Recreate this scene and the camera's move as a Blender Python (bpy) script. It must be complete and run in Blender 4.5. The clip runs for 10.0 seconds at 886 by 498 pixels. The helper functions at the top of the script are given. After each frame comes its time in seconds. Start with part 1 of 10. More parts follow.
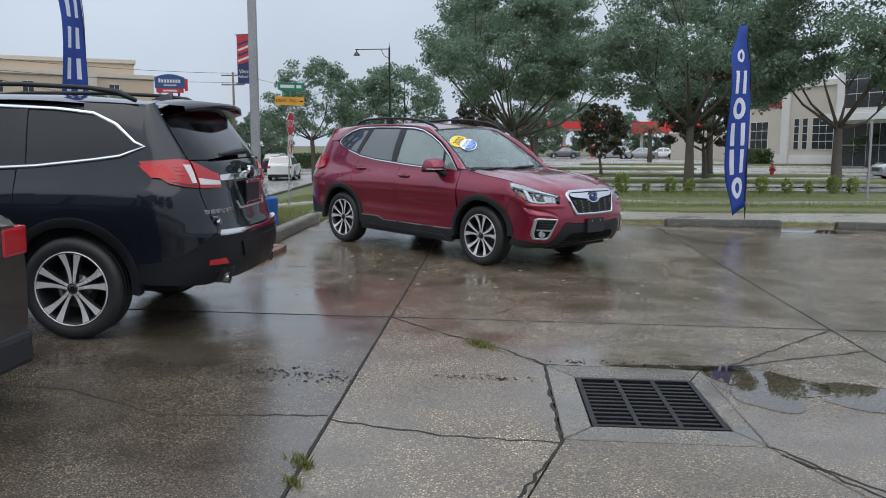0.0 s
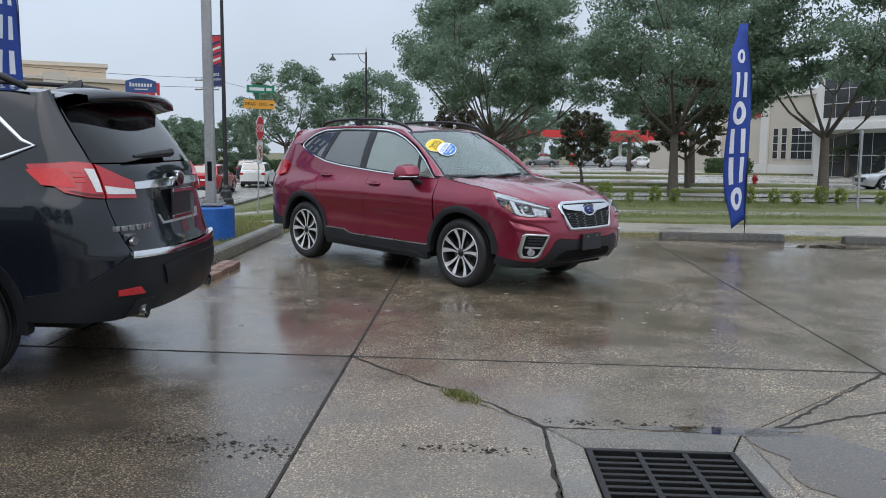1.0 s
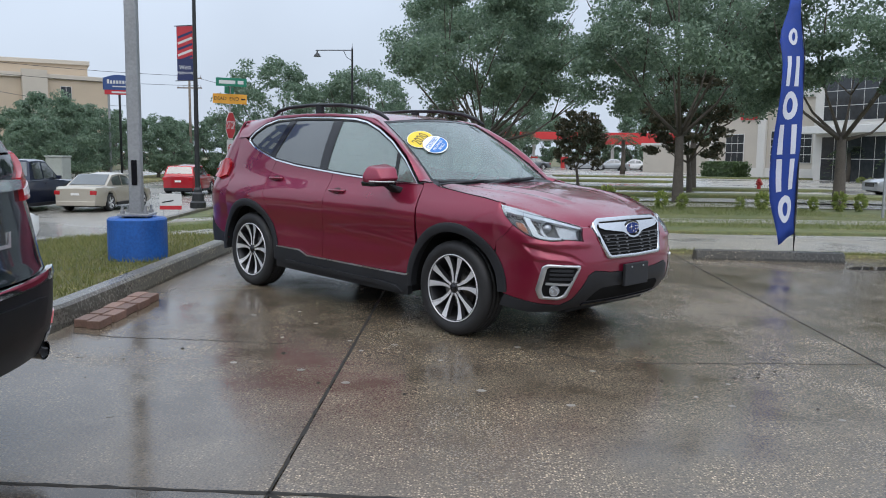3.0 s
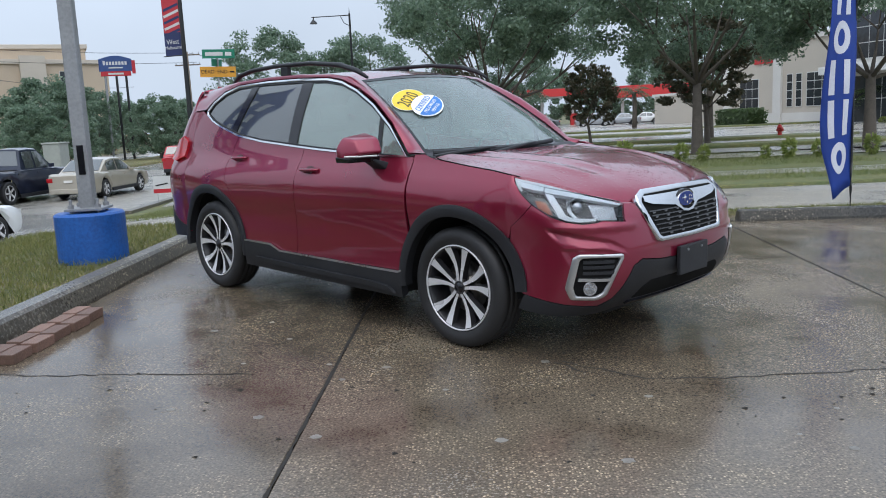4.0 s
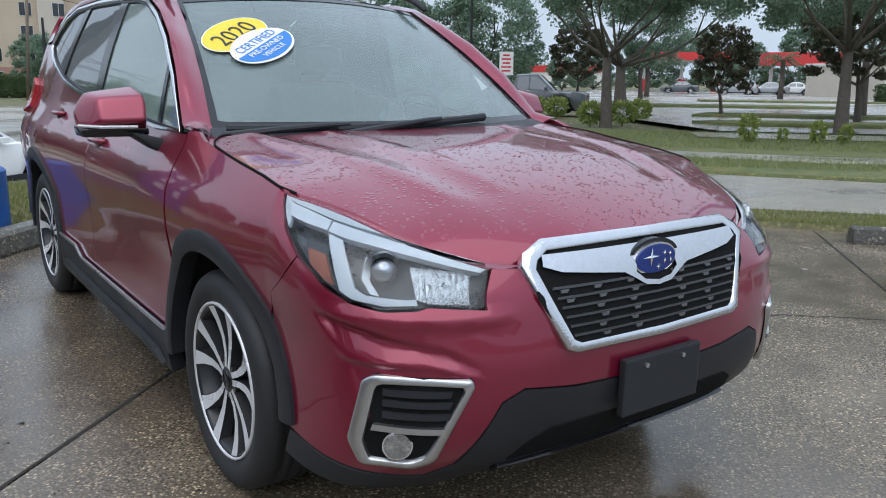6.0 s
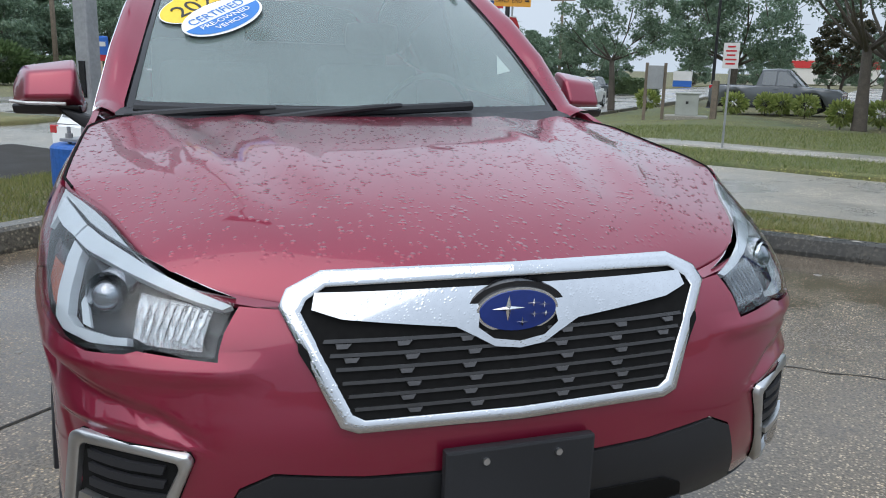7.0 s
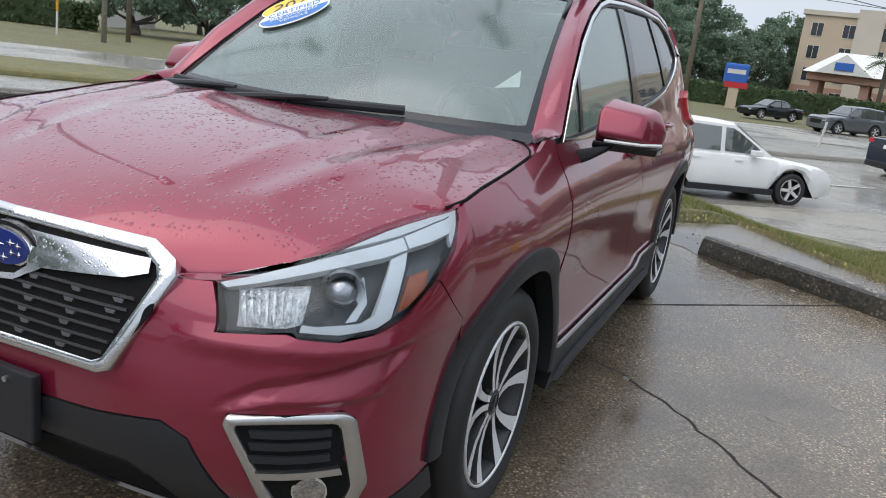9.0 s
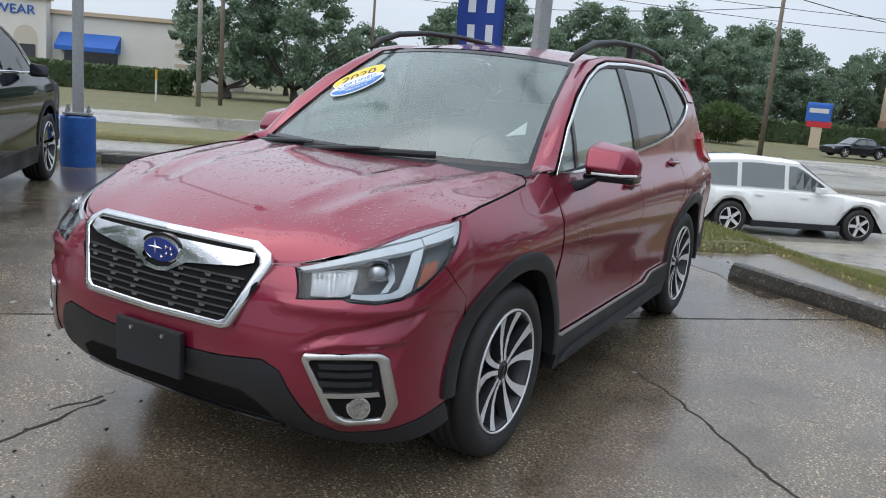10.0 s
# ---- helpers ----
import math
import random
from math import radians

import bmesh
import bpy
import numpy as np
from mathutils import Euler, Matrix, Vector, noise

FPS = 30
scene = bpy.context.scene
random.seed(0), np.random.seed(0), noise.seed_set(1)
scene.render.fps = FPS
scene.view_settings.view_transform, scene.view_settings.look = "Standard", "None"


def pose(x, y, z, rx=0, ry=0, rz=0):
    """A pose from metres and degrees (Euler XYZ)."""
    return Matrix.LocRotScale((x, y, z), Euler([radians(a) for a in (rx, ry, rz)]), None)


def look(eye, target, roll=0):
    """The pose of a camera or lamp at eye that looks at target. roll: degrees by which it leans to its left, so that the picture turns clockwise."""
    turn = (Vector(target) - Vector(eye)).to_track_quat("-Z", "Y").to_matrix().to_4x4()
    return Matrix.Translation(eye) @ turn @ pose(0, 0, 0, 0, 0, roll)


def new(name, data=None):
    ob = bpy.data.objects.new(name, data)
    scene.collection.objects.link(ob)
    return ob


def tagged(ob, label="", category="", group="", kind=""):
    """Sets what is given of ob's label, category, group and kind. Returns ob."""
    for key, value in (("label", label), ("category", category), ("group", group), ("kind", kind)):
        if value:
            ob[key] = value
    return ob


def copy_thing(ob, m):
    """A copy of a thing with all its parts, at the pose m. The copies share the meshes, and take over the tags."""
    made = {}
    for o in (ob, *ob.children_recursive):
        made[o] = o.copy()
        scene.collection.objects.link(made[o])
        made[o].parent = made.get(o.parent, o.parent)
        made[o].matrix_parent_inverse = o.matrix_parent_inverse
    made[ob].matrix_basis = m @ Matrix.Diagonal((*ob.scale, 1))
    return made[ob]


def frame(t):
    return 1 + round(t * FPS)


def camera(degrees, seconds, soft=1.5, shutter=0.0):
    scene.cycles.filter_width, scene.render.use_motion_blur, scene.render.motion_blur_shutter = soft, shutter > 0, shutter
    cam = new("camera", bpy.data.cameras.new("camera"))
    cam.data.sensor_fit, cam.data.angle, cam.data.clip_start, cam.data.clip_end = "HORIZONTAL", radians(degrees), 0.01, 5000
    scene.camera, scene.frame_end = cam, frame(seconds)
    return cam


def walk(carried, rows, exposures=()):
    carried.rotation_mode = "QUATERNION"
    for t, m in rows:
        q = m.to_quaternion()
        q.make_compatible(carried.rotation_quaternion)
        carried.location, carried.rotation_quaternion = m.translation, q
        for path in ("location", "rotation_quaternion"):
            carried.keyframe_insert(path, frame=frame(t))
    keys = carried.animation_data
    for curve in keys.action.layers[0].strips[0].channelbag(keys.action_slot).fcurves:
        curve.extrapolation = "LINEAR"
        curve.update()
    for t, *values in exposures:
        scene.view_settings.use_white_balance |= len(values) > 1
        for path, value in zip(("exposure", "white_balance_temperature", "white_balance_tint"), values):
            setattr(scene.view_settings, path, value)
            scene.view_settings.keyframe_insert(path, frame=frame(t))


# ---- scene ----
cam = camera(57.0, 10.0, soft=1.0)
PATH = [
    (0, (0.627, -11.012, 1.368), (0.490, -9.032, 1.116), 0.01),
    (0.5, (0.562, -10.438, 1.367), (0.454, -8.458, 1.113), 0.30),
    (1, (0.579, -9.803, 1.331), (0.496, -7.818, 1.098), 0.39),
    (1.5, (0.556, -9.247, 1.340), (0.476, -7.260, 1.123), 0.59),
    (2, (0.517, -8.669, 1.330), (0.457, -6.680, 1.122), 0.18),
    (2.5, (0.531, -8.129, 1.329), (0.473, -6.141, 1.120), 0.38),
    (2.7, (0.498, -7.871, 1.298), (0.445, -5.882, 1.089), 1.18),
    (3.8, (0.516, -6.390, 1.285), (0.431, -4.417, 0.972), -2.21),
    (4, (0.542, -6.138, 1.282), (0.451, -4.165, 0.969), -2.61),
    (4.5, (0.704, -5.503, 1.265), (0.611, -3.529, 0.953), -3.21),
    (5, (0.905, -4.867, 1.252), (0.809, -2.898, 0.919), -2.51),
    (5.5, (1.191, -4.306, 1.259), (1.031, -2.341, 0.922), -2.18),
    (5.7, (1.341, -4.085, 1.267), (1.108, -2.134, 0.893), -0.85),
    (7, (2.274, -2.924, 1.236), (1.345, -1.208, 0.797), 1.52),
    (7.5, (2.630, -2.476, 1.261), (1.595, -0.825, 0.809), 3.59),
    (8, (3.040, -2.053, 1.292), (1.775, -0.575, 0.832), 5.46),
    (8.5, (3.307, -1.562, 1.305), (1.755, -0.403, 0.807), 7.22),
    (9, (3.616, -1.226, 1.327), (1.786, -0.577, 0.846), 7.26),
    (9.5, (3.998, -1.152, 1.336), (2.111, -0.668, 0.881), 5.55),
    (10, (4.493, -1.255, 1.389), (2.583, -0.803, 1.006), 4.87),
]
walk(cam, [(t, look(eye, target, roll)) for t, eye, target, roll in PATH], exposures=[(0.0, 0.61, 6450, 11), (1.2, 0.71, 6420, 11), (2.5, 0.76, 6400, 12), (4.5, 0.80, 6200, 11), (5.5, 0.80, 6100, 10), (7.0, 0.81, 6400, 10), (7.5, 0.82, 6400, 9), (8.0, 0.60, 6800, 12), (9.0, 0.82, 6750, 12), (9.5, 0.88, 6700, 12), (10.0, 0.82, 6650, 11)])

# ---- world and sun: a wet, overcast day ----
world = bpy.data.worlds.new("overcast_sky")
scene.world = world
world.use_nodes = True
wn, wl = world.node_tree.nodes, world.node_tree.links
sky = wn.new("ShaderNodeTexSky")
sky.sky_type = "NISHITA"
sky.sun_disc = False
sky.sun_elevation = radians(58)
sky.sun_rotation = radians(200)
sky.air_density, sky.dust_density, sky.ozone_density = 1.0, 6.0, 1.0
grey = wn.new("ShaderNodeMixRGB")
grey.inputs[0].default_value = 0.86
grey.inputs[2].default_value = (6.1, 7.0, 8.1, 1)
cloud = wn.new("ShaderNodeTexNoise")
cloud.inputs["Scale"].default_value = 2.2
cloud.inputs["Detail"].default_value = 4.0
coord = wn.new("ShaderNodeTexCoord")
ramp = wn.new("ShaderNodeMapRange")
ramp.inputs["From Min"].default_value, ramp.inputs["From Max"].default_value = 0.3, 0.7
ramp.inputs["To Min"].default_value, ramp.inputs["To Max"].default_value = 0.88, 1.1
mul = wn.new("ShaderNodeMixRGB")
mul.blend_type = "MULTIPLY"
mul.inputs[0].default_value = 1.0
wl.new(coord.outputs["Generated"], cloud.inputs["Vector"])
wl.new(cloud.outputs["Fac"], ramp.inputs["Value"])
wl.new(sky.outputs[0], grey.inputs[1])
wl.new(grey.outputs[0], mul.inputs[1])
# an overcast sky is brightest overhead
split = wn.new("ShaderNodeSeparateXYZ")
wl.new(coord.outputs["Generated"], split.inputs[0])
rise = wn.new("ShaderNodeMapRange")
rise.interpolation_type = "SMOOTHSTEP"
rise.inputs["From Min"].default_value, rise.inputs["From Max"].default_value = 0.05, 0.75
rise.inputs["To Min"].default_value, rise.inputs["To Max"].default_value = 0.75, 1.22
wl.new(split.outputs["Z"], rise.inputs["Value"])
both_f = wn.new("ShaderNodeMath")
both_f.operation = "MULTIPLY"
wl.new(rise.outputs[0], both_f.inputs[0])
wl.new(ramp.outputs[0], both_f.inputs[1])
wl.new(both_f.outputs[0], mul.inputs[2])
bg = wn["Background"]
wl.new(mul.outputs[0], bg.inputs["Color"])
bg.inputs["Strength"].default_value = 0.093
sun_data = bpy.data.lights.new("sun", "SUN")
sun_data.energy, sun_data.angle, sun_data.color = 0.7, radians(75), (1.0, 0.97, 0.93)
sun = new("sun", sun_data)
sun.rotation_euler = (radians(32), 0, radians(20))

# ---- materials ----
def material(name, colour, rough=0.6, metal=0.0, vary=0.25, scale=3.0, fine=60.0, bump=0.0, coat=0.0, spec=0.5, colour2=None, rough_vary=0.1, flakes=0.0, transmission=0.0, coords="Object", piece=0.0):
    m = bpy.data.materials.new(name)
    m.use_nodes = True
    n, l = m.node_tree.nodes, m.node_tree.links
    b = n["Principled BSDF"]
    b.inputs["Roughness"].default_value = rough
    b.inputs["Metallic"].default_value = metal
    b.inputs["Specular IOR Level"].default_value = spec
    b.inputs["Coat Weight"].default_value = coat
    b.inputs["Coat Roughness"].default_value = 0.03
    b.inputs["Transmission Weight"].default_value = transmission
    tc = n.new("ShaderNodeTexCoord")
    big, small = n.new("ShaderNodeTexNoise"), n.new("ShaderNodeTexNoise")
    big.inputs["Scale"].default_value, big.inputs["Detail"].default_value = scale, 4.0
    small.inputs["Scale"].default_value, small.inputs["Detail"].default_value = fine, 3.0
    for t in (big, small):
        l.new(tc.outputs[coords], t.inputs["Vector"])
    add = n.new("ShaderNodeMath")
    add.operation = "ADD"
    half = n.new("ShaderNodeMath")
    half.operation = "MULTIPLY"
    half.inputs[1].default_value = 0.5
    l.new(big.outputs["Fac"], add.inputs[0])
    l.new(small.outputs["Fac"], add.inputs[1])
    l.new(add.outputs[0], half.inputs[0])
    fac = half
    if piece:
        info = n.new("ShaderNodeObjectInfo")
        shift = n.new("ShaderNodeMapRange")
        shift.inputs["To Min"].default_value, shift.inputs["To Max"].default_value = -piece, piece
        l.new(info.outputs["Random"], shift.inputs["Value"])
        fac = n.new("ShaderNodeMath")
        l.new(half.outputs[0], fac.inputs[0])
        l.new(shift.outputs[0], fac.inputs[1])
    cr = n.new("ShaderNodeValToRGB")
    c2 = colour2 or tuple(min(1, c * (1 + vary)) for c in colour)
    c1 = tuple(c * (1 - vary) for c in colour) if not colour2 else colour
    cr.color_ramp.elements[0].position, cr.color_ramp.elements[1].position = 0.35, 0.65
    cr.color_ramp.elements[0].color, cr.color_ramp.elements[1].color = (*c1, 1), (*c2, 1)
    l.new(fac.outputs[0], cr.inputs[0])
    l.new(cr.outputs[0], b.inputs["Base Color"])
    if rough_vary:
        mr = n.new("ShaderNodeMapRange")
        mr.inputs["From Min"].default_value, mr.inputs["From Max"].default_value = 0.3, 0.7
        mr.inputs["To Min"].default_value, mr.inputs["To Max"].default_value = max(0.0, rough - rough_vary), min(1, rough + rough_vary)
        l.new(big.outputs["Fac"], mr.inputs["Value"])
        l.new(mr.outputs[0], b.inputs["Roughness"])
    if bump:
        bp = n.new("ShaderNodeBump")
        bp.inputs["Strength"].default_value = bump
        bp.inputs["Distance"].default_value = 0.01
        l.new(small.outputs["Fac"], bp.inputs["Height"])
        l.new(bp.outputs[0], b.inputs["Normal"])
    return m


def glowing(name, colour, strength):
    m = material(name, colour, 0.3, rough_vary=0)
    b = m.node_tree.nodes["Principled BSDF"]
    b.inputs["Emission Color"].default_value = (*colour, 1)
    b.inputs["Emission Strength"].default_value = strength
    return m


def beads(m, scale=95.0, strength=0.5, level=False):
    """Rain drops standing on a surface, as relief."""
    n, l = m.node_tree.nodes, m.node_tree.links
    tc, vo, no = n.new("ShaderNodeTexCoord"), n.new("ShaderNodeTexVoronoi"), n.new("ShaderNodeTexNoise")
    vo.inputs["Scale"].default_value = scale
    vo.inputs["Randomness"].default_value = 1.0
    no.inputs["Scale"].default_value = 30.0
    l.new(tc.outputs["Object"], vo.inputs["Vector"])
    l.new(tc.outputs["Object"], no.inputs["Vector"])
    size = n.new("ShaderNodeMapRange")
    size.inputs["From Min"].default_value, size.inputs["From Max"].default_value = 0.28, 0.64
    size.inputs["To Min"].default_value, size.inputs["To Max"].default_value = 0.06, 0.46
    l.new(no.outputs["Fac"], size.inputs["Value"])
    sub = n.new("ShaderNodeMath")
    sub.operation = "SUBTRACT"
    l.new(size.outputs[0], sub.inputs[0])
    l.new(vo.outputs["Distance"], sub.inputs[1])
    mx = n.new("ShaderNodeMath")
    mx.operation = "MAXIMUM"
    mx.inputs[1].default_value = 0.0
    l.new(sub.outputs[0], mx.inputs[0])
    bp = n.new("ShaderNodeBump")
    bp.inputs["Strength"].default_value = strength
    bp.inputs["Distance"].default_value = 0.012
    if level:
        # drops stay on level metal and run off where it slopes
        geo, sep, lie = n.new("ShaderNodeNewGeometry"), n.new("ShaderNodeSeparateXYZ"), n.new("ShaderNodeMapRange")
        lie.inputs["From Min"].default_value, lie.inputs["From Max"].default_value = 0.74, 0.88
        lie.inputs["To Min"].default_value, lie.inputs["To Max"].default_value = 0.0, strength
        l.new(geo.outputs["Normal"], sep.inputs[0])
        l.new(sep.outputs["Z"], lie.inputs["Value"])
        l.new(lie.outputs[0], bp.inputs["Strength"])
    l.new(mx.outputs[0], bp.inputs["Height"])
    b = n["Principled BSDF"]
    l.new(bp.outputs[0], b.inputs["Normal"])
    l.new(bp.outputs[0], b.inputs["Coat Normal"])
    return m


def paint(name, colour, metal=0.5, rough=0.32, coat=1.0):
    return material(name, colour, rough, metal, vary=0.06, scale=2.0, fine=900.0, coat=coat, rough_vary=0.03, spec=0.3)


RED = paint("crimson_pearl_paint", (0.225, 0.013, 0.039), 0.5, 0.30)
RED_WET = beads(paint("rain_beaded_crimson_paint", (0.225, 0.013, 0.039), 0.5, 0.30), 64.0, 0.70, level=True)
DARK_TRIM = material("wet_black_lower_trim", (0.010, 0.011, 0.013), 0.38, vary=0.2, fine=700, bump=0.04, spec=0.22)
BLACK_PAINT = material("black_paint", (0.008, 0.010, 0.015), 0.07, vary=0.1, fine=900, rough_vary=0.02, spec=0.55)
GREY_PAINT = paint("dark_grey_paint", (0.10, 0.11, 0.12), 0.3, 0.35)
TAUPE_PAINT = paint("brown_grey_paint", (0.035, 0.03, 0.026), 0.4, 0.35)
WHITE_PAINT = paint("white_car_paint", (0.75, 0.76, 0.76), 0.0, 0.4)
BEIGE_PAINT = paint("champagne_paint", (0.42, 0.38, 0.31), 0.4, 0.4)
NAVY_PAINT = paint("navy_car_paint", (0.012, 0.018, 0.04), 0.3, 0.3)
RED_CAR = paint("bright_red_car_paint", (0.36, 0.012, 0.02), 0.2, 0.35)
SILVER_PAINT = paint("silver_car_paint", (0.35, 0.37, 0.39), 0.6, 0.35)
CLADDING = material("black_textured_plastic", (0.021, 0.022, 0.025), 0.45, vary=0.2, fine=700, bump=0.05, spec=0.28)
GLOSS_BLACK = material("gloss_black_plastic", (0.01, 0.01, 0.012), 0.12, vary=0.1, rough_vary=0.03)
UNDERBODY = material("dark_underbody", (0.008, 0.008, 0.009), 0.85, vary=0.3)
RUBBER = material("tyre_rubber", (0.016, 0.016, 0.017), 0.62, vary=0.25, fine=200, bump=0.1, rough_vary=0.12)
CHROME = material("chrome", (0.72, 0.73, 0.75), 0.10, 1.0, vary=0.04, rough_vary=0.05)
CHROME_WET = beads(material("rain_beaded_chrome", (0.60, 0.61, 0.63), 0.10, 1.0, vary=0.04, rough_vary=0.04), 130.0, 0.14)
SATIN = material("satin_silver_trim", (0.55, 0.56, 0.57), 0.32, 1.0, vary=0.05)
MACHINED = material("machined_wheel_silver", (0.70, 0.70, 0.71), 0.30, 0.35, vary=0.08, fine=150)
DARK_RIM = material("dark_wheel_pocket", (0.02, 0.02, 0.022), 0.35, vary=0.15)
BRAKE = material("brake_steel", (0.22, 0.21, 0.2), 0.4, 1.0, vary=0.3)
BADGE_BLUE = material("blue_enamel", (0.012, 0.03, 0.17), 0.12, vary=0.1, rough_vary=0.02)
LAMP_WHITE = material("white_light_guide", (0.60, 0.62, 0.65), 0.22, vary=0.08)
LAMP_DARK = material("dark_lamp_housing", (0.018, 0.019, 0.022), 0.3, vary=0.3, fine=120)
REFLECTOR = material("lamp_reflector", (0.45, 0.455, 0.465), 0.14, 1.0, vary=0.45, scale=45, fine=160, bump=0.25)
LAMP_BOWL = material("bright_lamp_bowl", (0.42, 0.42, 0.43), 0.16, 1.0, vary=0.6, scale=60, fine=190, bump=0.5)
AMBER = material("amber_lens", (0.32, 0.07, 0.02), 0.2, vary=0.2, rough_vary=0.03)
TAIL_RED = material("red_tail_lens", (0.40, 0.010, 0.016), 0.12, vary=0.15, rough_vary=0.03, coat=0.5)
TAIL_CLEAR = material("clear_tail_lens", (0.62, 0.62, 0.62), 0.12, vary=0.15, rough_vary=0.03, coat=0.5)
INTERIOR = material("dark_interior", (0.02, 0.021, 0.023), 0.8, vary=0.3)
SEAT_GREY = material("grey_seat_cloth", (0.22, 0.23, 0.22), 0.85, vary=0.2)
PAPER = material("white_paper", (0.7, 0.69, 0.66), 0.8, vary=0.08)


def glass(name, tint, rough=0.02, alpha=0.35, veil=0.0, veil_colour=(0.6, 0.68, 0.66)):
    """A car window: tinted see-through pane with a mirror-like surface."""
    m = bpy.data.materials.new(name)
    m.use_nodes = True
    n, l = m.node_tree.nodes, m.node_tree.links
    n.remove(n["Principled BSDF"])
    out = n["Material Output"]
    tr, gl, fr, mix = n.new("ShaderNodeBsdfTransparent"), n.new("ShaderNodeBsdfGlossy"), n.new("ShaderNodeLayerWeight"), n.new("ShaderNodeMixShader")
    tr.inputs["Color"].default_value = (*tint, 1)
    gl.inputs["Roughness"].default_value = rough
    fr.inputs["Blend"].default_value = 0.5
    steep = n.new("ShaderNodeMath")
    steep.operation = "POWER"
    steep.inputs[1].default_value = 4.5
    l.new(fr.outputs["Facing"], steep.inputs[0])
    boost = n.new("ShaderNodeMath")
    boost.operation = "MULTIPLY_ADD"
    boost.inputs[1].default_value, boost.inputs[2].default_value = 0.9 - alpha, alpha + 0.04
    l.new(steep.outputs[0], boost.inputs[0])
    l.new(boost.outputs[0], mix.inputs[0])
    if veil:
        # a thin scattering film, thicker in soft patches: condensation on the windscreen
        df, fog, no, mr = n.new("ShaderNodeBsdfDiffuse"), n.new("ShaderNodeMixShader"), n.new("ShaderNodeTexNoise"), n.new("ShaderNodeMapRange")
        df.inputs["Color"].default_value = (*veil_colour, 1)
        no.inputs["Scale"].default_value, no.inputs["Detail"].default_value = 2.5, 3.0
        tc = n.new("ShaderNodeTexCoord")
        l.new(tc.outputs["Object"], no.inputs["Vector"])
        mr.inputs["To Min"].default_value, mr.inputs["To Max"].default_value = veil * 0.6, veil * 1.4
        l.new(no.outputs["Fac"], mr.inputs["Value"])
        l.new(mr.outputs[0], fog.inputs[0])
        l.new(tr.outputs[0], fog.inputs[1])
        l.new(df.outputs[0], fog.inputs[2])
        l.new(fog.outputs[0], mix.inputs[1])
    else:
        l.new(tr.outputs[0], mix.inputs[1])
    l.new(gl.outputs[0], mix.inputs[2])
    l.new(mix.outputs[0], out.inputs["Surface"])
    return m


WINDSHIELD = glass("rain_misted_windscreen", (0.72, 0.80, 0.77), 0.10, 0.06, 0.245, (0.48, 0.62, 0.60))
# side panes: daylight seen through the cabin is put into a pale film
WINDOW = glass("green_tinted_glass", (0.60, 0.70, 0.65), 0.04, 0.14, 0.34, (0.5, 0.6, 0.56))
PRIVACY = glass("dark_privacy_glass", (0.14, 0.15, 0.16), 0.03, 0.16, 0.10)
DARK_GLASS = glass("black_privacy_glass", (0.06, 0.065, 0.07), 0.03, 0.02)
LENS = glass("clear_lamp_cover", (0.9, 0.92, 0.93), 0.03, -0.015)


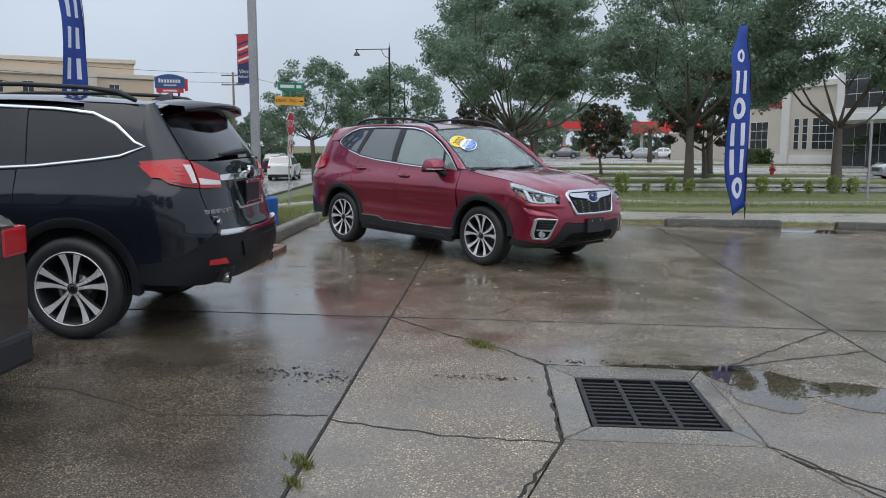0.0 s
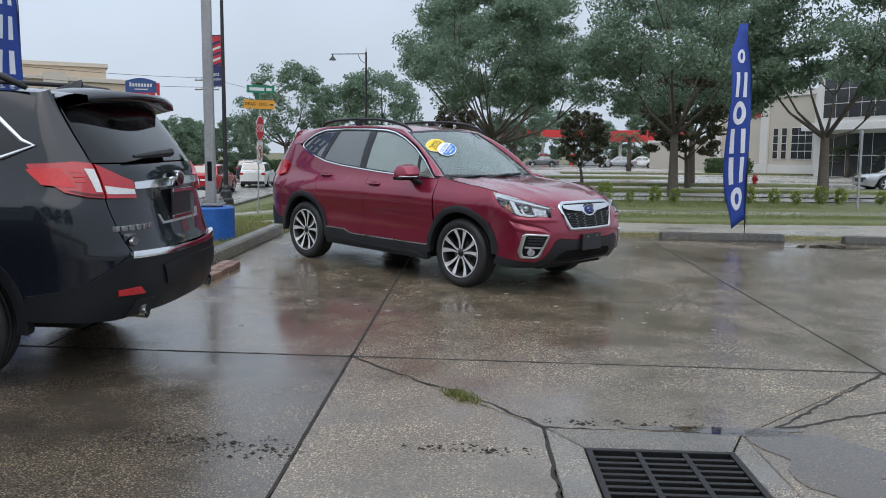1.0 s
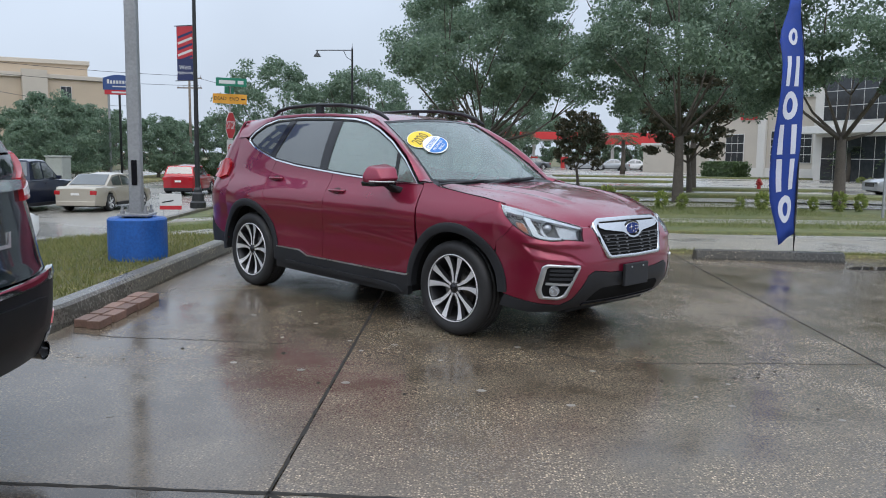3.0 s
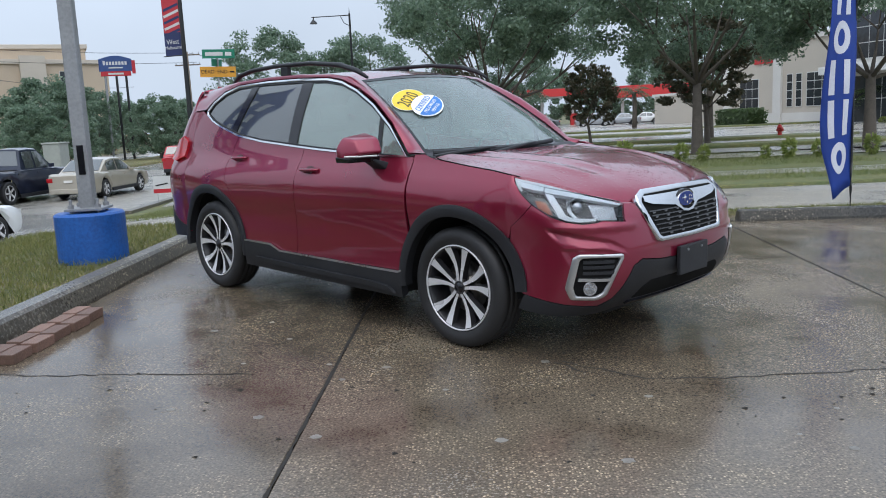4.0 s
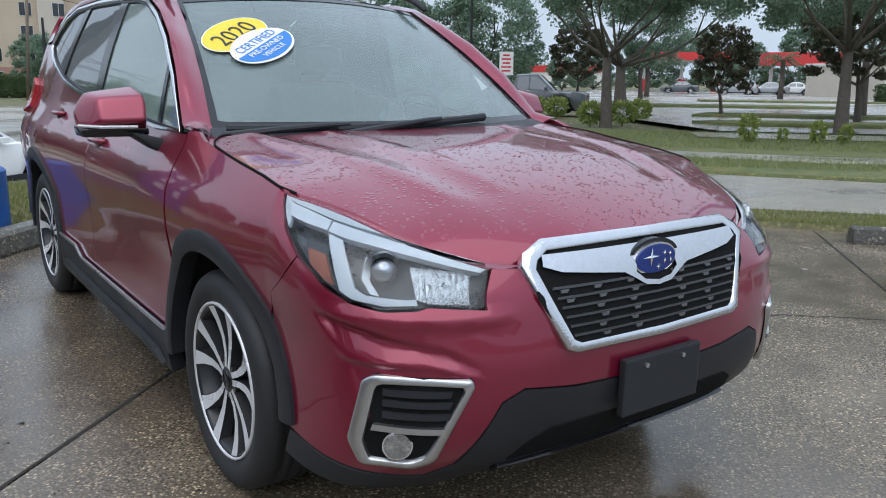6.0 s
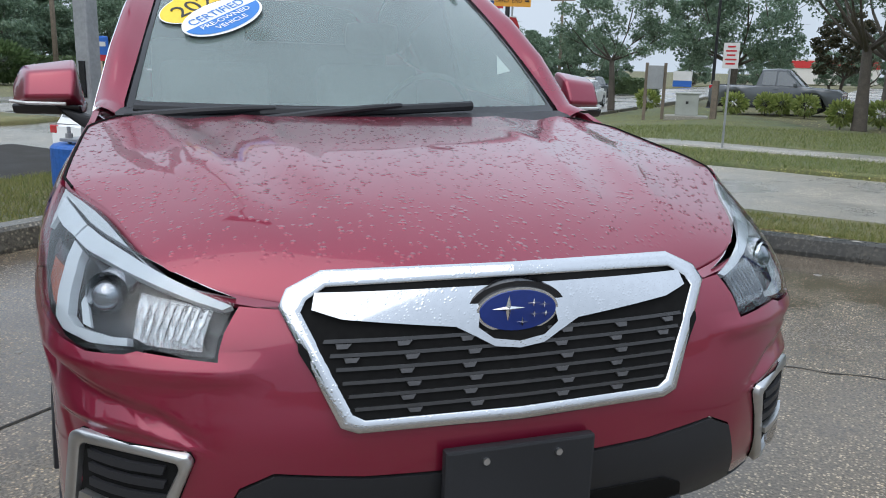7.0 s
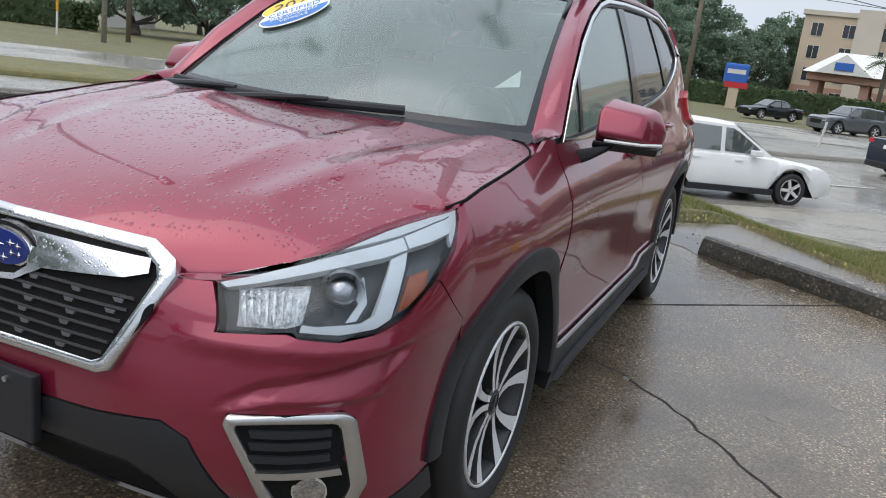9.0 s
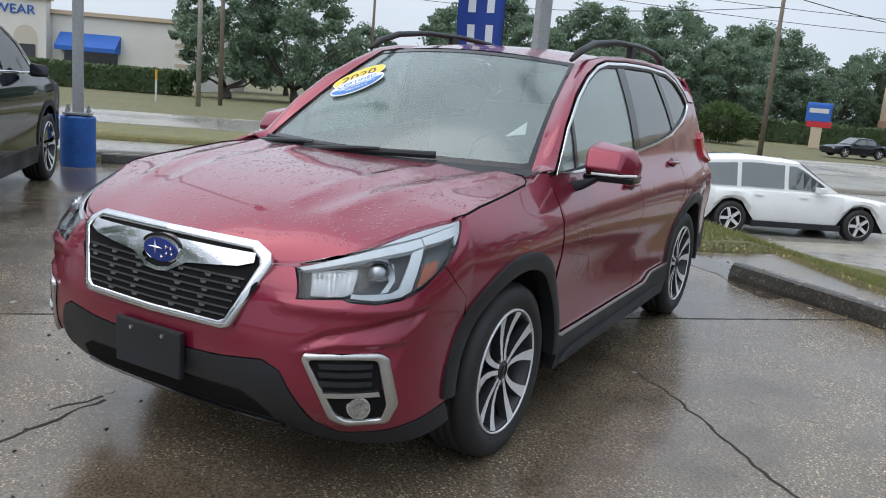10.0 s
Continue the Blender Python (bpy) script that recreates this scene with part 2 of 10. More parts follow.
def ground_material(name, c1, c2, rough, wet, grain, bump, stain=None, wet_scale=0.55):
    """Pavement with aggregate grain, large stains and wet, glossy patches."""
    m = bpy.data.materials.new(name)
    m.use_nodes = True
    n, l = m.node_tree.nodes, m.node_tree.links
    b = n["Principled BSDF"]
    geo = n.new("ShaderNodeNewGeometry")
    def noise_node(scale, detail=5.0, dist=0.0):
        t = n.new("ShaderNodeTexNoise")
        t.inputs["Scale"].default_value, t.inputs["Detail"].default_value, t.inputs["Distortion"].default_value = scale, detail, dist
        l.new(geo.outputs["Position"], t.inputs["Vector"])
        return t
    big, mid, fine = noise_node(wet_scale, 5, 0.4), noise_node(2.6, 6), noise_node(grain, 3)
    vo = n.new("ShaderNodeTexVoronoi")
    vo.inputs["Scale"].default_value = grain * 0.9
    l.new(geo.outputs["Position"], vo.inputs["Vector"])
    r1 = n.new("ShaderNodeValToRGB")
    r1.color_ramp.elements[0].color, r1.color_ramp.elements[1].color = (*c1, 1), (*c2, 1)
    r1.color_ramp.elements[0].position, r1.color_ramp.elements[1].position = 0.36, 0.66
    mixf = n.new("ShaderNodeMath")
    mixf.operation = "MULTIPLY_ADD"
    mixf.inputs[1].default_value = 0.45
    sc = n.new("ShaderNodeMath")
    sc.operation = "MULTIPLY"
    sc.inputs[1].default_value = 0.55
    l.new(mid.outputs["Fac"], sc.inputs[0])
    l.new(big.outputs["Fac"], mixf.inputs[0])
    l.new(sc.outputs[0], mixf.inputs[2])
    l.new(mixf.outputs[0], r1.inputs[0])
    speck = n.new("ShaderNodeValToRGB")
    speck.color_ramp.elements[0].color, speck.color_ramp.elements[1].color = (0.5, 0.49, 0.47, 1), (1.5, 1.48, 1.42, 1)
    speck.color_ramp.elements[0].position, speck.color_ramp.elements[1].position = 0.34, 0.7
    l.new(fine.outputs["Fac"], speck.inputs[0])
    mu = n.new("ShaderNodeMixRGB")
    mu.blend_type = "MULTIPLY"
    mu.inputs[0].default_value = 0.85
    l.new(r1.outputs[0], mu.inputs[1])
    l.new(speck.outputs[0], mu.inputs[2])
    # single pebbles of the aggregate, bare in some patches and veiled in others
    peb = n.new("ShaderNodeValToRGB")
    peb.color_ramp.elements[0].color, peb.color_ramp.elements[1].color = (0.66, 0.64, 0.60, 1), (3.3, 3.1, 2.7, 1)
    peb.color_ramp.elements[0].position, peb.color_ramp.elements[1].position = 0.22, 0.95
    sepc = n.new("ShaderNodeSeparateColor")
    l.new(vo.outputs["Color"], sepc.inputs[0])
    core = n.new("ShaderNodeMapRange")
    core.inputs["From Min"].default_value, core.inputs["From Max"].default_value = 0.55, 0.25
    l.new(vo.outputs["Distance"], core.inputs["Value"])
    pick = n.new("ShaderNodeMath")
    pick.operation = "MULTIPLY"
    l.new(core.outputs[0], pick.inputs[0])
    l.new(sepc.outputs[0], pick.inputs[1])
    l.new(pick.outputs[0], peb.inputs[0])
    bare = n.new("ShaderNodeMapRange")
    bare.inputs["From Min"].default_value, bare.inputs["From Max"].default_value = 0.42, 0.58
    bare.inputs["To Min"].default_value, bare.inputs["To Max"].default_value = 0.18, 1.0
    # pebbles stand bare where the concrete drains, and drown where a film of water lies
    drain = n.new("ShaderNodeMath")
    drain.operation = "MULTIPLY_ADD"
    drain.inputs[1].default_value = 0.62
    dm = n.new("ShaderNodeMath")
    dm.operation = "MULTIPLY"
    dm.inputs[1].default_value = 0.38
    l.new(mid.outputs["Fac"], dm.inputs[0])
    l.new(big.outputs["Fac"], drain.inputs[0])
    l.new(dm.outputs[0], drain.inputs[2])
    l.new(drain.outputs[0], bare.inputs["Value"])
    mp_ = n.new("ShaderNodeMixRGB")
    mp_.blend_type = "MULTIPLY"
    l.new(bare.outputs[0], mp_.inputs[0])
    l.new(mu.outputs[0], mp_.inputs[1])
    l.new(peb.outputs[0], mp_.inputs[2])
    mu = mp_
    info = n.new("ShaderNodeObjectInfo")
    var = n.new("ShaderNodeMapRange")
    var.inputs["To Min"].default_value, var.inputs["To Max"].default_value = 0.86, 1.12
    l.new(info.outputs["Random"], var.inputs["Value"])
    mv = n.new("ShaderNodeMixRGB")
    mv.blend_type = "MULTIPLY"
    mv.inputs[0].default_value = 1.0
    l.new(mu.outputs[0], mv.inputs[1])
    l.new(var.outputs[0], mv.inputs[2])
    l.new(mv.outputs[0], b.inputs["Base Color"])
    mr = n.new("ShaderNodeMapRange")
    mr.inputs["From Min"].default_value, mr.inputs["From Max"].default_value = 0.40, 0.62
    mr.inputs["To Min"].default_value, mr.inputs["To Max"].default_value = wet, rough
    wm = n.new("ShaderNodeMath")
    wm.operation = "MULTIPLY_ADD"
    wm.inputs[1].default_value = 0.7
    ws = n.new("ShaderNodeMath")
    ws.operation = "MULTIPLY"
    ws.inputs[1].default_value = 0.3
    l.new(fine.outputs["Fac"], ws.inputs[0])
    l.new(big.outputs["Fac"], wm.inputs[0])
    l.new(ws.outputs[0], wm.inputs[2])
    l.new(wm.outputs[0], mr.inputs["Value"])
    l.new(mr.outputs[0], b.inputs["Roughness"])
    bp = n.new("ShaderNodeBump")
    rel = n.new("ShaderNodeMath")
    rel.operation = "MULTIPLY"
    rel.inputs[1].default_value = bump
    l.new(bare.outputs[0], rel.inputs[0])
    l.new(rel.outputs[0], bp.inputs["Strength"])
    bp.inputs["Distance"].default_value = 0.006
    l.new(fine.outputs["Fac"], bp.inputs["Height"])
    l.new(bp.outputs[0], b.inputs["Normal"])
    return m


CONCRETE = ground_material("wet_aggregate_concrete", (0.096, 0.075, 0.054), (0.240, 0.205, 0.162), 0.32, 0.04, 85.0, 0.45)
# stained slabs, with the parked cars' shade put into the colour too
STAINED_SHADED = ground_material("stained_shaded_concrete", (0.045, 0.036, 0.028), (0.13, 0.112, 0.092), 0.30, 0.045, 105.0, 0.32)
ROAD_CONCRETE = ground_material("wet_road_concrete", (0.22, 0.212, 0.192), (0.35, 0.335, 0.31), 0.5, 0.22, 60.0, 0.3)
ASPHALT = ground_material("wet_asphalt", (0.27, 0.266, 0.252), (0.37, 0.362, 0.34), 0.45, 0.13, 60.0, 0.4, wet_scale=0.15)
SIDEWALK = ground_material("sidewalk_concrete", (0.22, 0.22, 0.20), (0.34, 0.33, 0.31), 0.55, 0.3, 60.0, 0.3)
KERB = ground_material("weathered_kerb_concrete", (0.08, 0.076, 0.066), (0.18, 0.172, 0.15), 0.55, 0.25, 45.0, 0.6)
STOP_CONCRETE = ground_material("dark_stained_concrete", (0.025, 0.025, 0.022), (0.085, 0.08, 0.07), 0.55, 0.25, 40.0, 0.7)
CRACK = material("dark_joint_dirt", (0.018, 0.016, 0.013), 0.9, vary=0.4, fine=30)
SPOT = material("pale_gum_spot", (0.17, 0.16, 0.14), 0.45, vary=0.3)
IRON = material("cast_iron_grate", (0.022, 0.021, 0.021), 0.5, 0.6, vary=0.3, fine=90, bump=0.2)
# near-black for openings: the shade inside them is put into the colour
OPENING_DARK = material("opening_shade", (0.010, 0.010, 0.010), 0.9, vary=0.2, spec=0.1)
WATER = glass("shallow_rain_water", (0.62, 0.58, 0.53), 0.015, 0.03)
GRASS = ground_material("lawn_soil", (0.085, 0.10, 0.032), (0.22, 0.19, 0.085), 0.9, 0.7, 30.0, 0.8, wet_scale=0.9)
GREEN_GRASS = ground_material("green_lawn_soil", (0.075, 0.105, 0.030), (0.185, 0.185, 0.070), 0.9, 0.7, 30.0, 0.8, wet_scale=0.9)
FAR_GROUND = ground_material("far_lawn", (0.090, 0.10, 0.042), (0.17, 0.155, 0.075), 0.9, 0.75, 8.0, 0.5, wet_scale=0.1)

# ---- building helpers ----
LOT_TILT = pose(0, 0, 0, 0, 0, -42.5) @ pose(0, 0, 0, 0, 1.134, 0) @ pose(0, 0, 0, 0, 0, 42.5)


def link(name, bm, mat, parent=None, label="", smooth=True):
    me = bpy.data.meshes.new(name)
    bm.to_mesh(me)
    bm.free()
    me.materials.append(mat)
    if smooth:
        me.polygons.foreach_set("use_smooth", [True] * len(me.polygons))
    ob = new(name, me)
    ob.parent = parent
    return tagged(ob, label)


def part(name, bm, mat, parent, label="", smooth=False):
    return link(name, bm, mat, parent, label, smooth)


def thing(name, label, category, m, group="", kind=""):
    e = new(name)
    e.empty_display_size = 0.2
    e.matrix_world = m
    return tagged(e, label, category, group, kind)


def raw(name, verts, faces, mat, parent=None, label="", smooth=False, normals=None):
    me = bpy.data.meshes.new(name)
    me.from_pydata(verts, [], faces)
    me.materials.append(mat)
    if smooth or normals:
        me.polygons.foreach_set("use_smooth", [True] * len(me.polygons))
    if normals:
        me.normals_split_custom_set_from_vertices(normals)
    ob = new(name, me)
    ob.parent = parent
    return tagged(ob, label)


def box(bm, x0, x1, y0, y1, z0, z1, m=None, bevel=0.0):
    vs = [bm.verts.new((x, y, z)) for z in (z0, z1) for y in (y0, y1) for x in (x0, x1)]
    fs = [bm.faces.new([vs[i] for i in f]) for f in ((0, 2, 3, 1), (4, 5, 7, 6), (0, 1, 5, 4), (2, 6, 7, 3), (0, 4, 6, 2), (1, 3, 7, 5))]
    if bevel:
        es = list({e for f in fs for e in f.edges})
        r = bmesh.ops.bevel(bm, geom=es, offset=bevel, segments=2, affect="EDGES", profile=0.6)
        vs = list({v for f in r["faces"] for v in f.verts} | {v for v in vs if v.is_valid})
    if m is not None:
        bmesh.ops.transform(bm, matrix=m, verts=vs)
    return bm


def boxed(x0, x1, y0, y1, z0, z1, bevel=0.0, m=None):
    return box(bmesh.new(), x0, x1, y0, y1, z0, z1, m, bevel)


def tube(bm, a, b, r0, r1=None, n=10, caps=True):
    a, b = Vector(a), Vector(b)
    r1 = r0 if r1 is None else r1
    q = (b - a).to_track_quat("Z", "Y")
    rings = []
    for p, r in ((a, r0), (b, r1)):
        rings.append([bm.verts.new(p + q @ Vector((r * math.cos(2 * math.pi * i / n), r * math.sin(2 * math.pi * i / n), 0))) for i in range(n)])
    for i in range(n):
        bm.faces.new((rings[0][i], rings[0][(i + 1) % n], rings[1][(i + 1) % n], rings[1][i]))
    if caps:
        bm.faces.new(rings[0][::-1])
        bm.faces.new(rings[1])
    return bm


def tubed(*a, **k):
    return tube(bmesh.new(), *a, **k)


def path_tube(bm, pts, radius, n=8, flat=1.0):
    """A round bar along a line of points."""
    pts = [Vector(p) for p in pts]
    prev = None
    for i, p in enumerate(pts):
        d = (pts[min(i + 1, len(pts) - 1)] - pts[max(i - 1, 0)]).normalized()
        q = d.to_track_quat("Z", "Y")
        r = radius[i] if isinstance(radius, (list, tuple)) else radius
        ring = [bm.verts.new(p + q @ Vector((r * math.cos(2 * math.pi * k / n), flat * r * math.sin(2 * math.pi * k / n), 0))) for k in range(n)]
        if prev:
            for k in range(n):
                bm.faces.new((prev[k], prev[(k + 1) % n], ring[(k + 1) % n], ring[k]))
        else:
            bm.faces.new(ring[::-1])
        prev = ring
    bm.faces.new(prev)
    return bm


def lathe(profile, n=48, axis="Y"):
    """Turn a profile of (radius, height) about an axis."""
    bm = bmesh.new()
    rings = []
    for r, h in profile:
        ring = []
        for i in range(n):
            c, s = math.cos(2 * math.pi * i / n) * r, math.sin(2 * math.pi * i / n) * r
            ring.append(bm.verts.new((c, h, s) if axis == "Y" else (c, s, h)))
        rings.append(ring)
    for a, b in zip(rings, rings[1:]):
        for i in range(n):
            bm.faces.new((a[i], b[i], b[(i + 1) % n], a[(i + 1) % n]) if axis == "Y" else (a[i], a[(i + 1) % n], b[(i + 1) % n], b[i]))
    return bm


def table(rows):
    xs, ys = zip(*rows)
    return lambda x: float(np.interp(x, xs, ys))


def smooth_table(rows):
    """Cubic curve through (x, y) rows."""
    xs = [r[0] for r in rows]
    ys = [r[1] for r in rows]
    ms = []
    for i in range(len(xs)):
        if i == 0:
            ms.append((ys[1] - ys[0]) / (xs[1] - xs[0]))
        elif i == len(xs) - 1:
            ms.append((ys[-1] - ys[-2]) / (xs[-1] - xs[-2]))
        else:
            a, b = (ys[i] - ys[i - 1]) / (xs[i] - xs[i - 1]), (ys[i + 1] - ys[i]) / (xs[i + 1] - xs[i])
            ms.append(0 if a * b < 0 else 0.5 * (a + b))
    def f(x):
        if x <= xs[0]:
            return ys[0] + ms[0] * (x - xs[0])
        if x >= xs[-1]:
            return ys[-1] + ms[-1] * (x - xs[-1])
        i = max(k for k in range(len(xs) - 1) if xs[k] <= x)
        h = xs[i + 1] - xs[i]
        t = (x - xs[i]) / h
        return (2 * t**3 - 3 * t**2 + 1) * ys[i] + (t**3 - 2 * t**2 + t) * h * ms[i] + (-2 * t**3 + 3 * t**2) * ys[i + 1] + (t**3 - t**2) * h * ms[i + 1]
    return f


def sstep(a, b, x):
    t = min(1, max(0, (x - a) / (b - a)))
    return t * t * (3 - 2 * t)


def rounded(poly, radius=0.01, seg=3, closed=True):
    """A polygon with rounded corners. radius: one for all, or one for each corner."""
    out = []
    n = len(poly)
    for i, p in enumerate(poly):
        p, a, b = Vector(p), Vector(poly[i - 1]), Vector(poly[(i + 1) % n])
        r = radius[i] if isinstance(radius, (list, tuple)) else radius
        da, db = (a - p), (b - p)
        r = min(r, da.length * 0.45, db.length * 0.45)
        if r < 1e-4:
            out.append(tuple(p))
            continue
        p0, p1 = p + da.normalized() * r, p + db.normalized() * r
        for k in range(seg + 1):
            t = k / seg
            out.append(tuple((1 - t)**2 * p0 + 2 * t * (1 - t) * p + t * t * p1))
    return out


def arc(cx, cy, r, a0, a1, n=14):
    return [(cx + r * math.cos(radians(a0 + (a1 - a0) * i / n)), cy + r * math.sin(radians(a0 + (a1 - a0) * i / n))) for i in range(n + 1)]


def sheet(name, poly, fmap, mat, parent, step=0.06, off=0.0, thick=0.015, mirror=False, label="", stepb=None, cuts=()):
    """A panel with thickness: a flat outline laid on a curved surface fmap(a, b)."""
    bm = bmesh.new()
    f = bm.faces.new([bm.verts.new((a, b, 0)) for a, b in poly])
    f.normal_update()
    bmesh.ops.triangulate(bm, faces=[f], ngon_method="EAR_CLIP")
    for axis in (0, 1):
        st = step if axis == 0 or not stepb else stepb
        lo, hi = min(p[axis] for p in poly), max(p[axis] for p in poly)
        k = math.floor(lo / st) + 1
        while k * st < hi - 1e-6:
            co, no = [0, 0, 0], [0, 0, 0]
            co[axis], no[axis] = k * st, 1
            bmesh.ops.bisect_plane(bm, geom=bm.verts[:] + bm.edges[:] + bm.faces[:], plane_co=co, plane_no=no, dist=1e-5)
            k += 1
    for (a0, b0), (a1, b1) in cuts:
        bmesh.ops.bisect_plane(bm, geom=bm.verts[:] + bm.edges[:] + bm.faces[:], plane_co=(a0, b0, 0), plane_no=(b1 - b0, a0 - a1, 0), dist=1e-5)
    bm.normal_update()
    bm.verts.index_update()
    src = [tuple(v.co[:2]) for v in bm.verts]
    faces = [tuple(v.index for v in f.verts) for f in bm.faces]
    edges = [(e.verts[0].index, e.verts[1].index, e.link_faces[0]) for e in bm.edges if len(e.link_faces) == 1]
    walls = []
    for i, j, lf in edges:
        order = [v.index for v in lf.verts]
        k = order.index(i)
        walls.append((i, j) if order[(k + 1) % len(order)] == j else (j, i))
    bm.free()
    h = 2e-3
    pos, nor = [], []
    for a, b in src:
        p = fmap(a, b)
        n = (fmap(a + h, b) - fmap(a - h, b)).cross(fmap(a, b + h) - fmap(a, b - h))
        n = n.normalized() if n.length > 1e-12 else Vector((0, 0, 1))
        if n.dot(p - Vector((max(-1.5, min(1.5, p.x)), 0, 0.7))) < 0:
            n = -n
        pos.append(p + n * off)
        nor.append(n)
    c = sum((Vector(p) for p in pos), Vector()) / len(pos)
    big = max(faces, key=lambda f: (pos[f[1]] - pos[f[0]]).cross(pos[f[2]] - pos[f[0]]).length)
    if (pos[big[1]] - pos[big[0]]).cross(pos[big[2]] - pos[big[0]]).dot(nor[big[0]]) < 0:
        faces = [f[::-1] for f in faces]
        walls = [(j, i) for i, j in walls]
    verts = list(pos) + [p - n * thick for p, n in zip(pos, nor)]
    norms = list(nor) + [-n for n in nor]
    nv = len(pos)
    out = list(faces) + [tuple(i + nv for i in f[::-1]) for f in faces]
    for i, j in walls:
        d = (pos[j] - pos[i])
        w = d.cross(nor[i]).normalized() if d.length > 1e-9 else nor[i]
        base = len(verts)
        verts += [pos[j], pos[i], verts[i + nv], verts[j + nv]]
        norms += [w] * 4
        out.append((base, base + 1, base + 2, base + 3))
    if mirror:
        verts = [Vector((v.x, -v.y, v.z)) for v in verts]
        norms = [Vector((v.x, -v.y, v.z)) for v in norms]
        out = [f[::-1] for f in out]
    return raw(name, [tuple(v) for v in verts], out, mat, parent, label, normals=[tuple(n) for n in norms])


def ribbon(name, outer, inner, fmap, mat, parent, off=0.01, thick=0.02, mirror=False, closed=False, label="", bulge=0.0):
    """A raised strip between two lines laid on fmap, rounded across."""
    h = 2e-3
    verts, faces = [], []
    for (a0, b0), (a1, b1) in zip(outer, inner):
        row = []
        for t, lift in ((0.0, -thick), (0.0, -0.003), (0.12, 0.0), (0.5, bulge), (0.88, 0.0), (1.0, -0.003), (1.0, -thick)):
            a, b = a0 + (a1 - a0) * t, b0 + (b1 - b0) * t
            p = fmap(a, b)
            n = (fmap(a + h, b) - fmap(a - h, b)).cross(fmap(a, b + h) - fmap(a, b - h)).normalized()
            if n.dot(p - Vector((max(-1.5, min(1.5, p.x)), 0, 0.7))) < 0:
                n = -n
            row.append(p + n * (off + lift))
        verts += row
    m, k = len(outer), 7
    for i in range(m if closed else m - 1):
        j = (i + 1) % m
        for q in range(k - 1):
            faces.append((i * k + q, j * k + q, j * k + q + 1, i * k + q + 1))
    if mirror:
        verts = [Vector((v.x, -v.y, v.z)) for v in verts]
    bm = bmesh.new()
    vs = [bm.verts.new(v) for v in verts]
    for f in faces:
        bm.faces.new([vs[i] for i in f])
    if not closed:
        bm.faces.new(vs[:k])
        bm.faces.new(vs[-k:][::-1])
    bmesh.ops.recalc_face_normals(bm, faces=bm.faces[:])
    ob = link(name, bm, mat, parent, label, smooth=True)
    ob.data.set_sharp_from_angle(angle=radians(50))
    return ob


def both(name, poly, fmap, mat, parent, **k):
    return sheet(name, poly, fmap, mat, parent, **k), sheet(name, poly, fmap, mat, parent, mirror=True, **k)


def letters(name, text, size, m, mat, parent, depth=0.002, label="", align="CENTER", shear=0.0, squeeze=1.0):
    cu = bpy.data.curves.new(name, "FONT")
    cu.body, cu.size, cu.extrude, cu.align_x, cu.align_y, cu.shear = text, size, depth, align, "CENTER", shear
    tmp = bpy.data.objects.new(name, cu)
    scene.collection.objects.link(tmp)
    me = bpy.data.meshes.new_from_object(tmp.evaluated_get(bpy.context.evaluated_depsgraph_get()))
    bpy.data.objects.remove(tmp)
    me.materials.clear()
    me.materials.append(mat)
    me.transform(m @ Matrix.Diagonal((squeeze, 1, 1, 1)))
    ob = new(name, me)
    ob.parent = parent
    return tagged(ob, label)


